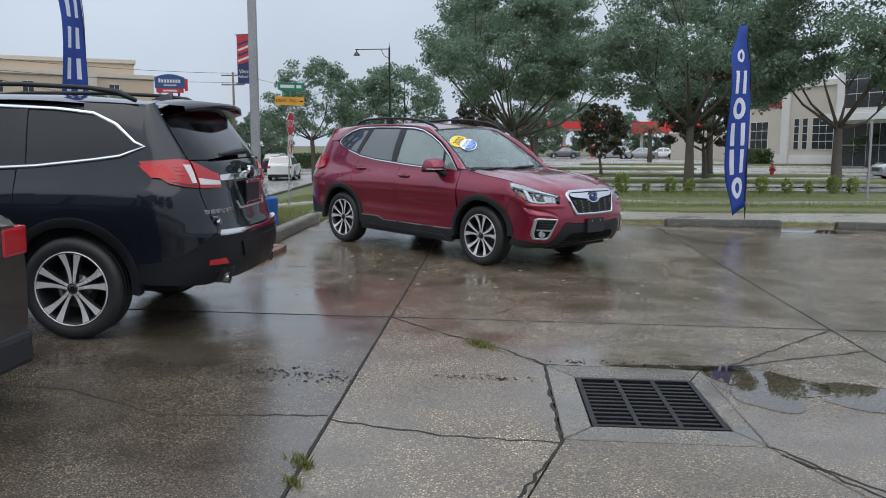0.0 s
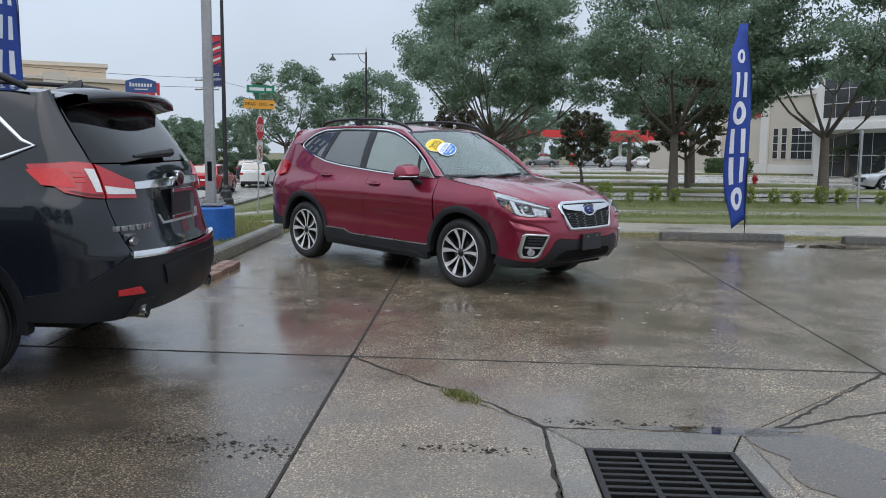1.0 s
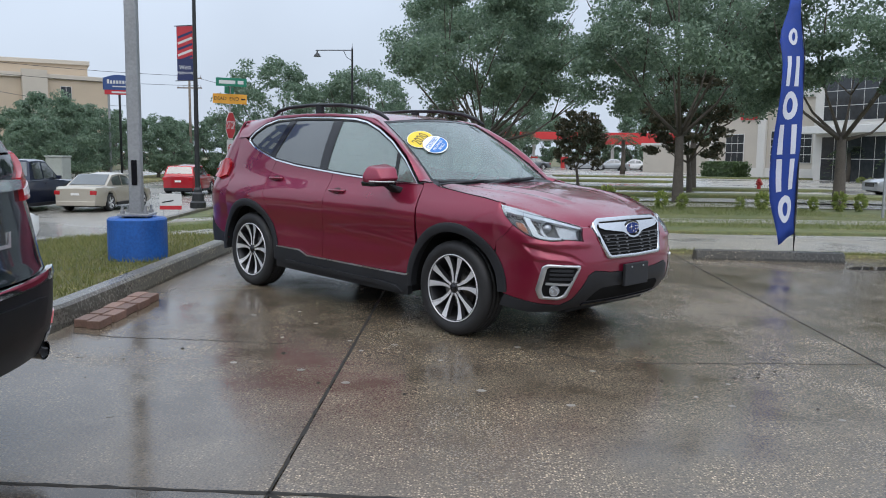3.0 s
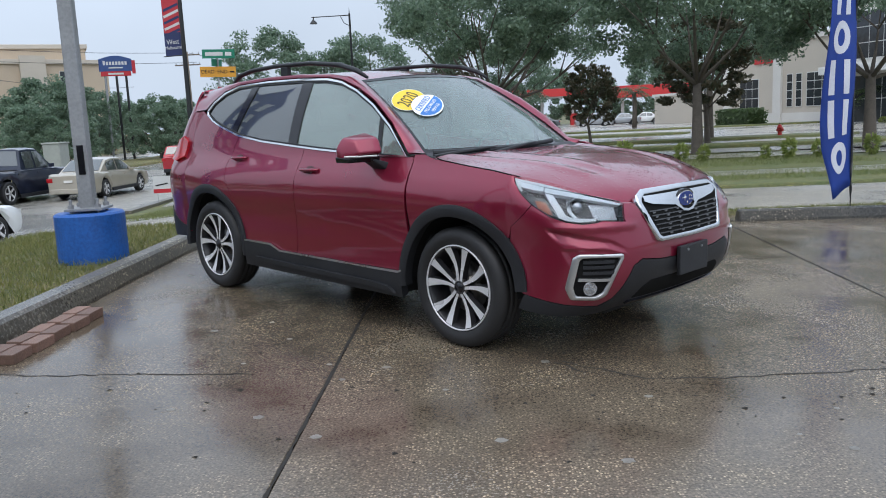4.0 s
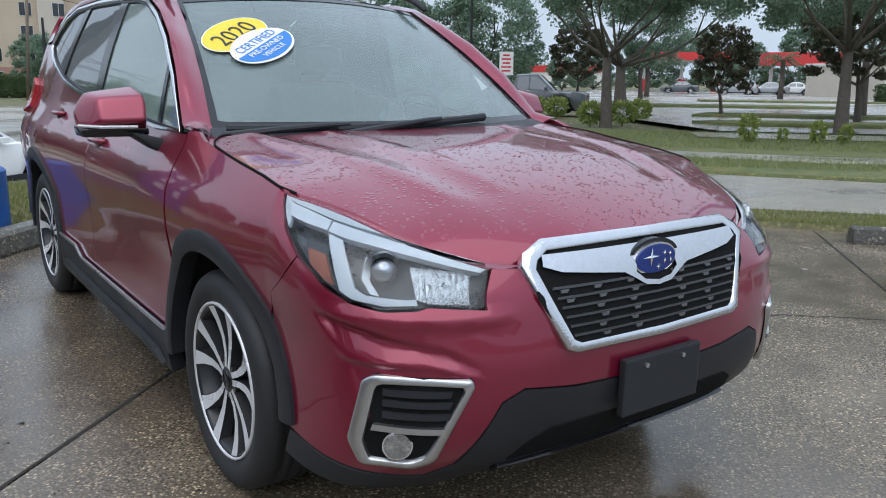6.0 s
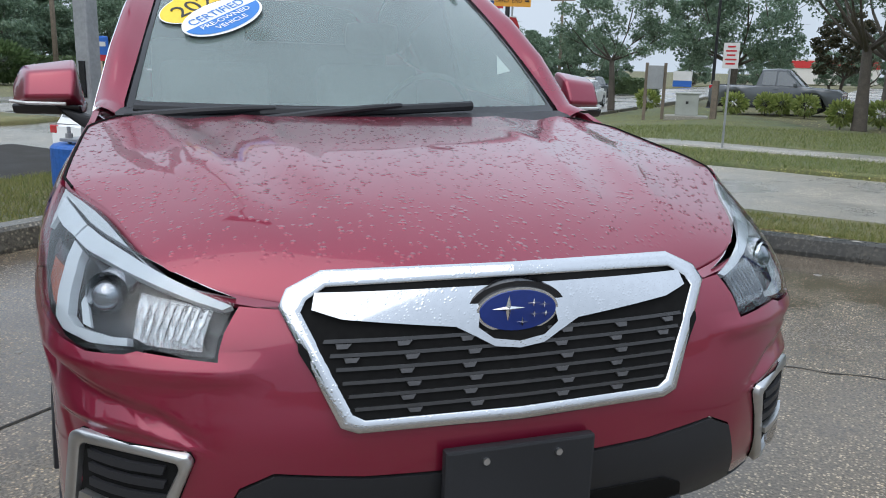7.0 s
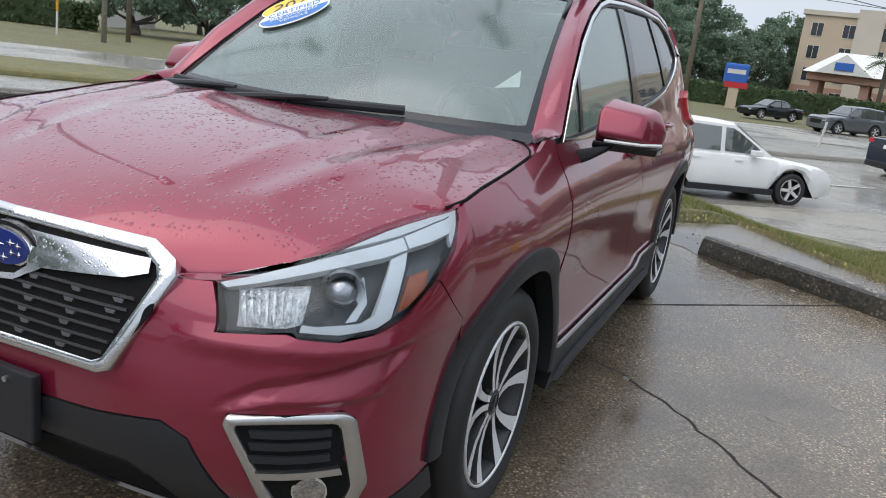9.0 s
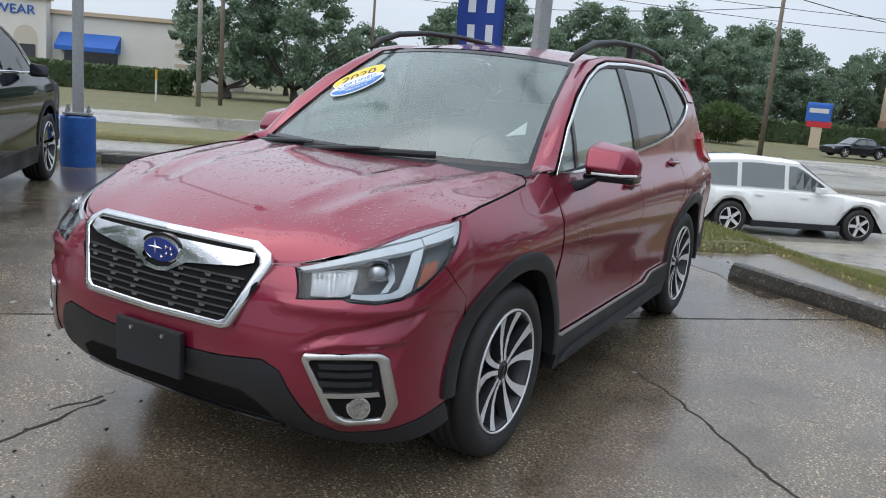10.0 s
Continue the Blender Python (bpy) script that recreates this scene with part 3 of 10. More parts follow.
# ---- wheels ----
def wheel(parent, x, y, radius=0.35, width=0.225, rim=0.235, style="twin", side=1, spokes=5, steer=0.0):
    """A tyre with tread on a spoked alloy rim, under its car. side: 1 for the left, -1 for the right."""
    w = new("wheel")
    w.parent = parent
    w.matrix_local = pose(x, y, radius, 0, 0, (0 if side > 0 else 180) + steer)
    h = width / 2
    prof = [(rim - 0.005, -h * 0.8), (rim + 0.01, -h * 0.92), (rim + 0.05, -h), (radius - 0.035, -h * 0.98), (radius - 0.012, -h * 0.86), (radius, -h * 0.66)]
    for g in (-0.36, 0.0, 0.36):
        prof += [(radius, g * h - 0.006), (radius - 0.008, g * h - 0.004), (radius - 0.008, g * h + 0.004), (radius, g * h + 0.006)]
    prof += [(radius, h * 0.66), (radius - 0.012, h * 0.86), (radius - 0.035, h * 0.98), (radius - 0.06, h * 1.0), (rim + 0.03, h * 0.97), (rim + 0.006, h * 0.9), (rim - 0.005, h * 0.8)]
    part("tyre", lathe(prof, 56), RUBBER, w, smooth=True)
    r = new("rim")
    r.parent = w
    barrel = lathe([(rim - 0.002, h * 0.86), (rim - 0.012, h * 0.90), (rim - 0.02, h * 0.8), (rim - 0.03, h * 0.2), (rim - 0.05, -h * 0.6), (0.0, -h * 0.6)], 48)
    bpy.data.objects.remove(r)
    r = part("rim", barrel, DARK_RIM, w, smooth=True)
    lip = lathe([(rim + 0.001, h * 0.84), (rim + 0.001, h * 0.93), (rim - 0.006, h * 0.935), (rim - 0.008, h * 0.84)], 48)
    part("rim_lip", lip, MACHINED, r, smooth=True)
    if style == "far":
        for k in range(spokes):
            a = 2 * math.pi * k / spokes
            part("spoke", boxed(0.02, rim - 0.01, -0.02 + h * 0.8, 0.012 + h * 0.8, -0.03, 0.03, 0, Matrix.Rotation(a, 4, "Y")), MACHINED, r)
        return w
    part("brake_disc", lathe([(0.155, h * 0.15), (0.155, h * 0.08), (0.07, h * 0.08), (0.07, h * 0.3), (0.0, h * 0.3)], 32), BRAKE, r, smooth=True)
    for k in range(spokes):
        a0 = 2 * math.pi * k / spokes + math.pi / 2
        for sgn in (-1, 1):
            near, apart, wi, wo = (0.012, 0.070, 0.019, 0.052) if style == "twin" else (0.013, 0.060, 0.022, 0.056)
            rows = []
            for t in (0.0, 0.25, 0.5, 0.75, 0.9, 1.0):
                rr = 0.034 + (rim - 0.012 - 0.034) * t
                ang = a0 + sgn * math.asin((near + (apart - near) * t**1.7) / (rr + 0.004))
                wd = wi + (wo - wi) * t**2.2
                hh = h * (0.74 + 0.16 * t) - 0.012 * math.sin(math.pi * t)
                c = Vector((math.cos(ang) * rr, hh, math.sin(ang) * rr))
                td = Vector((-math.sin(ang), 0, math.cos(ang)))
                rows.append((c - td * wd / 2, c + td * wd / 2, c + td * (wd / 2 + 0.006) - Vector((0, 0.035, 0)), c - td * (wd / 2 + 0.006) - Vector((0, 0.035, 0))))
            verts, faces = [], []
            for p, q in zip(rows, rows[1:]):
                for i, j in ((0, 1), (1, 2), (2, 3), (3, 0)):
                    b = len(verts)
                    verts += [tuple(p[i]), tuple(p[j]), tuple(q[j]), tuple(q[i])]
                    faces.append((b, b + 3, b + 2, b + 1))
            s = raw("spoke", verts, faces, MACHINED, r)
            s.data.materials.append(DARK_RIM)
            s.data.polygons.foreach_set("material_index", [0 if i % 4 == 0 else 1 for i in range(len(faces))])
    hub = lathe([(0.042, h * 0.45), (0.042, h * 0.72), (0.038, h * 0.76), (0.032, h * 0.76), (0.0315, h * 0.74)], 30)
    part("hub", hub, DARK_RIM, r, smooth=True)
    part("centre_cap", lathe([(0.031, h * 0.74), (0.029, h * 0.775), (0.0, h * 0.785)], 24), GLOSS_BLACK, r, smooth=True)
    for k in range(5):
        a = 2 * math.pi * k / 5 + math.pi / 2 + math.pi / 5
        c = (0.052 * math.cos(a), 0, 0.052 * math.sin(a))
        part("wheel_nut", tubed((c[0], h * 0.6, c[2]), (c[0], h * 0.72, c[2]), 0.009, n=6), BRAKE, r)
    return w

# ---- the red car: x forward, y left, wheels on z = 0 ----
HERO = LOT_TILT @ pose(0, 0, 0, 0, 0, -42.5)
hero = thing("sport_utility_car", "crimson red sport utility car, rain-beaded, with price stickers on its windscreen", "car", HERO)
AX, TY = 1.335, 0.345

h_w0 = smooth_table([(-2.3, 0.80), (-1.9, 0.865), (-1.5, 0.893), (-0.6, 0.900), (0.6, 0.900), (1.2, 0.902), (1.55, 0.893), (1.75, 0.878)])
h_s = smooth_table([(0.15, 0.06), (0.3, 0.02), (0.5, 0.018), (0.62, 0.020), (0.78, 0.002), (0.86, 0.0), (0.93, 0.012), (1.0, 0.045), (1.05, 0.075), (1.1, 0.095), (1.2, 0.118), (1.35, 0.160), (1.5, 0.215), (1.58, 0.25), (1.64, 0.30)])
h_front = smooth_table([(0.15, 2.05), (0.22, 2.10), (0.3, 2.19), (0.36, 2.25), (0.44, 2.295), (0.6, 2.315), (0.7, 2.30), (0.8, 2.275), (0.88, 2.245), (0.95, 2.205), (1.05, 2.12)])
h_rear = smooth_table([(0.25, -2.20), (0.4, -2.30), (0.55, -2.335), (0.8, -2.31), (1.05, -2.27), (1.2, -2.20), (1.4, -2.05), (1.6, -1.86)])
FB, FN = 1.72, 3.3


nose_n = smooth_table([(0.2, 3.3), (0.70, 3.3), (0.79, 3.1), (0.86, 2.55), (0.925, 1.95), (0.978, 1.45), (1.02, 1.25), (1.1, 1.1)])


def h_side(x, z):
    y = h_w0(x) - h_s(z)
    # a soft crease that rises to the rear, and the fender bulges over the wheels
    for c in (AX, -AX):
        y += 0.012 * math.exp(-((x - c) / 0.42)**2 - ((z - 0.78) / 0.16)**2)
    return y


def h_outline(theta, z):
    """The nose in plan: theta 0 at the centre, 1 where it meets the side."""
    w = h_side(FB, z)
    c, s = max(0.0, math.cos(theta * math.pi / 2)), max(0.0, math.sin(theta * math.pi / 2))
    p = 2 / nose_n(z)
    return FB + (h_front(z) - FB) * c**p, w * s**p


_th = [i / 200 for i in range(201)]
_pts = [h_outline(t, 0.65) for t in _th]
_len = [0.0]
for a, b in zip(_pts, _pts[1:]):
    _len.append(_len[-1] + math.dist(a, b))
NOSE = _len[-1]


ledge_low = table([(0.38, 0.598), (0.575, 0.606), (0.70, 0.644), (0.91, 0.647), (1.06, 0.655)])
ledge_top = table([(0.38, 0.604), (0.575, 0.612), (0.66, 0.660), (0.955, 0.722), (1.06, 0.735)])


def h_map(d, z):
    """The body's skin: d metres round from the centre of the nose, z up; right side."""
    dd = abs(d)
    if dd < NOSE:
        x, y = h_outline(float(np.interp(dd, _len, _th)), z)
    else:
        x = FB - (dd - NOSE)
        y = h_side(x, z)
    # pressed ledge over the fog lamp, and a soft shoulder under the headlamp
    if 0.38 < dd < 1.06:
        zl, zu = ledge_low(dd), ledge_top(dd)
        end = 0.915 + 0.6 * (z - 0.648)
        amp = 0.020 * min(1.0, (zu - zl) / 0.055) * (1 - sstep(end - 0.012, end + 0.036, dd)) * sstep(0.555, 0.60, dd)
        t = (zu - z) / max(0.004, zu - zl)
        if t < 0:
            k = -amp * (1 - sstep(zu, zu + 0.03, z))
        elif t < 1:
            k = amp * (-1 + 1.35 * t)
        else:
            k = amp * (0.35 - 0.75 * sstep(zl, zl - 0.024, z)) * (1 - sstep(zl - 0.10, zl - 0.20, z))
        k += 0.010 * max(0.0, 1 - abs(z - 0.748) / 0.030) * sstep(0.44, 0.56, dd) * (1 - sstep(0.90, 1.02, dd))
        c = max(0.0, min(1.0, (dd - 0.5) / 0.6))
        x += k * (1 - 0.45 * c)
        y += k * (0.25 + 0.55 * c)
    return Vector((x, -y if d >= 0 else y, z))


def DX(x):
    return NOSE + (FB - x)


def DY(y, z):
    w = h_side(FB, z)
    th = math.asin(min(1, (y / w))**(nose_n(z) / 2)) / (math.pi / 2)
    return float(np.interp(th, _th, _len))


def DP(x, z):
    """The same for a point of the nose's corner known by x."""
    r = min(1, max(0, (x - FB) / (h_front(z) - FB)))
    th = math.acos(r**(nose_n(z) / 2)) / (math.pi / 2)
    return float(np.interp(th, _th, _len))


def body_panel(name, poly, mat=RED, **k):
    """poly: (d, z). Right and left."""
    return both(name, poly, lambda a, b: h_map(a, b), mat, hero, **k)


def on_side(pts):
    return [(DX(x), z) for x, z in pts]


hood_edge = smooth_table([(1.06, 1.088), (1.2, 1.072), (1.4, 1.048), (1.65, 1.020), (1.85, 0.978), (2.05, 0.920), (2.17, 0.872), (2.215, 0.858)])
hood_mid = smooth_table([(1.06, 1.109), (1.2, 1.096), (1.4, 1.084), (1.65, 1.065), (1.85, 1.036), (2.05, 0.985), (2.17, 0.940), (2.235, 0.906)])
hood_half = smooth_table([(1.06, 0.745), (1.2, 0.785), (1.4, 0.802), (1.65, 0.782), (1.85, 0.728), (2.0, 0.655), (2.12, 0.56), (2.19, 0.46), (2.235, 0.37)])

hood_tab = hood_half


def hood_half(x):
    """The hood reaches out to the wings and lamps, with a shut line left open."""
    if x > 2.21:
        return hood_tab(x)
    z = hood_edge(x)
    skin = -h_map(DP(x, z) if x > FB else DX(x), z).y - 0.007
    k = sstep(1.07, 1.22, x)
    return min(skin, hood_tab(x)) * (1 - k) + skin * k if x < 2.12 else hood_tab(x) + (skin - hood_tab(x)) * (2.21 - x) / 0.09


# doors, wings and quarters
G = 0.004
front_arch = [(AX + 0.02 + 0.46 * math.cos(radians(a)), 0.345 + 0.462 * math.sin(radians(a))) for a in range(176, 12, -8)]
rear_arch = [(-AX + 0.46 * math.cos(radians(a)), 0.345 + 0.462 * math.sin(radians(a))) for a in range(176, -1, -8)]
belt = smooth_table([(-1.62, 1.385), (-1.5, 1.335), (-1.35, 1.285), (-1.03, 1.205), (-0.29, 1.135), (0.3, 1.10), (0.9, 1.085)])

wing = on_side([(x, z) for x, z in front_arch if x > 0.956 and x < 1.72] + [(1.75, 0.74)]) + [(1.012, 0.864), (1.051, 0.925), (1.076, 0.975), (1.09, 0.998)] + [(DP(1.74, 1.003), 0.999)] + on_side([(x, hood_edge(x) - 0.002) for x in (1.70, 1.6, 1.5, 1.4, 1.3, 1.2, 1.12)] + [(1.04, 1.105), (0.955, 1.10)])
body_panel("front_wing", wing, step=0.07)
body_panel("front_door", on_side([(0.885, 0.40), (0.893, 0.43), (0.915, 0.49), (0.955 - G, 0.565), (0.955 - G, 1.085)] + [(x, belt(x)) for x in (0.8, 0.5, 0.2, -0.05)] + [(-0.165, belt(-0.165)), (-0.185, 0.85), (-0.20, 0.40)]), step=0.07)
rdoor = [(-0.165 - G, belt(-0.17)), (-0.185 - G, 0.85), (-0.20 - G, 0.40), (-0.873, 0.40), (-0.885, 0.52), (-0.935, 0.66), (-1.01, 0.78), (-1.085, 0.90), (-1.105, 1.0), (-1.07, 1.12), (-1.03, belt(-1.03))] + [(x, belt(x)) for x in (-0.8, -0.5)]
body_panel("rear_door", on_side(rdoor), step=0.07)
quarter = [(x - G, z) for x, z in rdoor[3:11]] + [(x, belt(x)) for x in (-1.1, -1.2, -1.3, -1.4, -1.5, -1.6)] + [(-1.66, 1.405), (-1.86, 1.40), (-1.86, 0.40)] + [(x, z) for x, z in rear_arch if z > 0.42 and x < -1.0]
body_panel("rear_quarter", on_side(quarter), step=0.07)

# nose: bumper skin, grille, lamps
lamp_low = [(0.690, 0.783), (0.712, 0.776), (0.79, 0.772), (0.87, 0.783), (0.945, 0.811)]
lamp_out = [(1.005, 0.864), (1.045, 0.925), (1.07, 0.975), (1.085, 1.0)]
lamp_top = [(DP(x, hood_edge(x)), hood_edge(x) - 0.004) for x in (1.76, 1.80, 1.85, 1.9, 1.95, 2.0, 2.05, 2.12)]
lamp_poly = [(0.570, 0.857), (0.556, 0.771)] + lamp_low + lamp_out + lamp_top
bumper = [(0.0, 0.640), (DY(0.30, 0.64), 0.640), (DY(0.345, 0.69), 0.69), (DY(0.408, 0.85), 0.846), (0.562, 0.853), (0.550, 0.766)] + [(d, z - 0.005) for d, z in lamp_low] + [(1.009, 0.8615), (DX(1.7505), 0.7385), (DX(1.723), 0.632), (DX(1.77), 0.55), (DX(1.80), 0.45), (DX(1.82), 0.385), (DY(0.80, 0.35), 0.345), (DY(0.66, 0.33), 0.327), (DY(0.605, 0.365), 0.365), (DY(0.52, 0.535), 0.537), (DY(0.46, 0.56), 0.565), (DY(0.30, 0.54), 0.545), (0.0, 0.530)]
creases = [((0.575, 0.606 + o), (0.70, 0.644 + o)) for o in (0, -0.012, -0.024)] + [((0.70, 0.644 + o), (0.91, 0.647 + o)) for o in (0, -0.012, -0.024)]
creases += [((0.575, 0.612 + o), (0.66, 0.660 + o)) for o in (0, 0.015, 0.03)] + [((0.66, 0.660 + o), (0.955, 0.722 + o)) for o in (0, 0.015, 0.03)]
creases += [((0.915 + o, 0.648), (0.945 + o, 0.698)) for o in (-0.012, 0.004, 0.020, 0.036)] + [((0.4, z), (1.0, z)) for z in (0.718, 0.748, 0.778)]
body_panel("front_bumper", bumper, step=0.032, stepb=0.028, cuts=creases)
lower = [(0.0, 0.525), (DY(0.30, 0.53), 0.540), (DY(0.46, 0.55), 0.560), (DY(0.52, 0.53), 0.532), (DY(0.60, 0.36), 0.360), (DY(0.66, 0.325), 0.322), (DY(0.80, 0.345), 0.340), (DX(1.835), 0.38), (DX(1.80), 0.30), (DY(0.80, 0.28), 0.275), (DY(0.62, 0.28), 0.275), (DY(0.50, 0.30), 0.300), (0.0, 0.300)]
body_panel("lower_bumper", lower, CLADDING, step=0.05, off=0.004)
# the intake isn't cut out; a flat dark sheet stands for its shade
body_panel("lower_intake", rounded([(0.0, 0.435), (DY(0.36, 0.43), 0.435), (DY(0.42, 0.41), 0.405), (DY(0.455, 0.34), 0.345), (0.0, 0.335)], 0.008), OPENING_DARK, off=0.006, thick=0.004)
body_panel("intake_lip", [(0.0, 0.325), (DY(0.47, 0.33), 0.332), (DY(0.48, 0.315), 0.318), (0.0, 0.306)], GLOSS_BLACK, off=0.016, thick=0.03)

# grille
# greys lifted from black: sky light on the bars' tops is put in
GRILLE_GREY = material("sky_lit_grille_bar", (0.035, 0.035, 0.037), 0.25, vary=0.15, rough_vary=0.08)
GRILLE_TAB = material("grey_grille_tab", (0.075, 0.075, 0.08), 0.35, vary=0.15)
grille_out = [(0.0, 0.910), (DY(0.36, 0.90), 0.901), (DY(0.415, 0.88), 0.874), (DY(0.436, 0.85), 0.847), (DY(0.345, 0.65), 0.648), (DY(0.315, 0.635), 0.636), (0.0, 0.630)]
body_panel("grille_backing", [(p[0] * 0.945, p[1]) for p in grille_out], OPENING_DARK, off=0.011, thick=0.004)


def band(name, inner, outer, mat, off, thick):
    for mirror in (False, True):
        ribbon(name, outer, inner, h_map, mat, hero, off=off, thick=thick, mirror=mirror, bulge=0.001)


gi = [(0.0, 0.886), (DY(0.35, 0.88), 0.877), (DY(0.388, 0.86), 0.858), (DY(0.402, 0.84), 0.840), (DY(0.322, 0.67), 0.670), (DY(0.30, 0.66), 0.659), (0.0, 0.655)]
band("grille_frame", gi, grille_out, CHROME_WET, 0.022, 0.03)
wing_bar = [(0.0, 0.762), (0.055, 0.768), (0.10, 0.788), (0.15, 0.807), (DY(0.33, 0.83), 0.828), (DY(0.386, 0.84), 0.843), (DY(0.378, 0.865), 0.868), (0.25, 0.872), (0.114, 0.873), (0.114, 0.838), (0.10, 0.803), (0.06, 0.782), (0.0, 0.774)]
body_panel("grille_wing", wing_bar, CHROME_WET, off=0.022, thick=0.024)
for k in range(6):
    z = 0.793 - 0.0235 * k
    hw = 0.385 - (0.832 - z) * 0.43
    y0 = 0.075 if k == 0 else 0.0
    body_panel("grille_bar", [(y0, z + 0.0022), (DY(hw, z), z + 0.0052), (DY(hw, z), z - 0.0012), (y0, z - 0.0042)], GRILLE_GREY, off=0.016, thick=0.012)
    for yy in (0.10, 0.22, 0.33):
        if yy < hw - 0.02:
            yk = yy - 0.012 * (k % 2)
            body_panel("grille_tab", [(DY(yk - 0.014, z), z - 0.003), (DY(yk - 0.009, z), z - 0.011), (DY(yk + 0.009, z), z - 0.011), (DY(yk + 0.014, z), z - 0.003)], GRILLE_TAB, off=0.017, thick=0.006)
# oval badge with six stars
bx = h_front(0.83) + 0.03
def oval(rx, rz, x0, x1, n=40, dome=0.0):
    bm = bmesh.new()
    a = [bm.verts.new((x0, rx * math.cos(2 * math.pi * i / n), rz * math.sin(2 * math.pi * i / n))) for i in range(n)]
    b = [bm.verts.new((x1, rx * 0.97 * math.cos(2 * math.pi * i / n), rz * 0.97 * math.sin(2 * math.pi * i / n))) for i in range(n)]
    c = bm.verts.new((x1 + dome, 0, 0))
    for i in range(n):
        bm.faces.new((a[i], a[(i + 1) % n], b[(i + 1) % n], b[i]))
        bm.faces.new((b[i], b[(i + 1) % n], c))
    return bm
bm = oval(0.104, 0.057, -0.03, 0.0, dome=0.002)
badge = part("badge", bm, GLOSS_BLACK, hero, "oval badge, blue enamel in a chrome ring on black", smooth=False)
part("badge_ring", oval(0.086, 0.046, -0.004, 0.006, dome=0.001), CHROME, badge)
badge.location = (bx - 0.015, 0, 0.835)
part("badge_field", oval(0.080, 0.0405, 0.0, 0.009, dome=0.003), BADGE_BLUE, badge)
def star(y, z, r, ry):
    bm = bmesh.new()
    pts = []
    for i in range(8):
        a = math.pi * i / 4
        rr = 1.0 if i % 2 == 0 else 0.22
        pts.append(bm.verts.new((0.0, y + rr * ry * math.cos(a), z + rr * r * math.sin(a))))
    c = bm.verts.new((0.004, y, z))
    for i in range(8):
        bm.faces.new((pts[i], pts[(i + 1) % 8], c))
    return bm
for y, z, r, ry in ((-0.022, 0.006, 0.026, 0.034), (0.030, 0.014, 0.009, 0.014), (0.052, 0.010, 0.008, 0.012), (0.056, -0.008, 0.008, 0.012), (0.032, -0.008, 0.008, 0.012), (0.008, -0.022, 0.010, 0.014)):
    s = part("badge_star", star(y, z, r, ry), CHROME, badge)
    s.location = (0.0118, 0, 0)
# plate holder
plate = part("plate_holder", boxed(-0.012, 0.012, -0.155, 0.155, -0.085, 0.075, 0.006), CLADDING, hero, "blank black plate holder")
plate.location = (h_front(0.53) + 0.02, 0, 0.513)
for y in (-0.075, 0.075):
    s = part("screw", tubed((0.010, y, 0.05), (0.018, y, 0.05), 0.007, n=8), SATIN, plate)

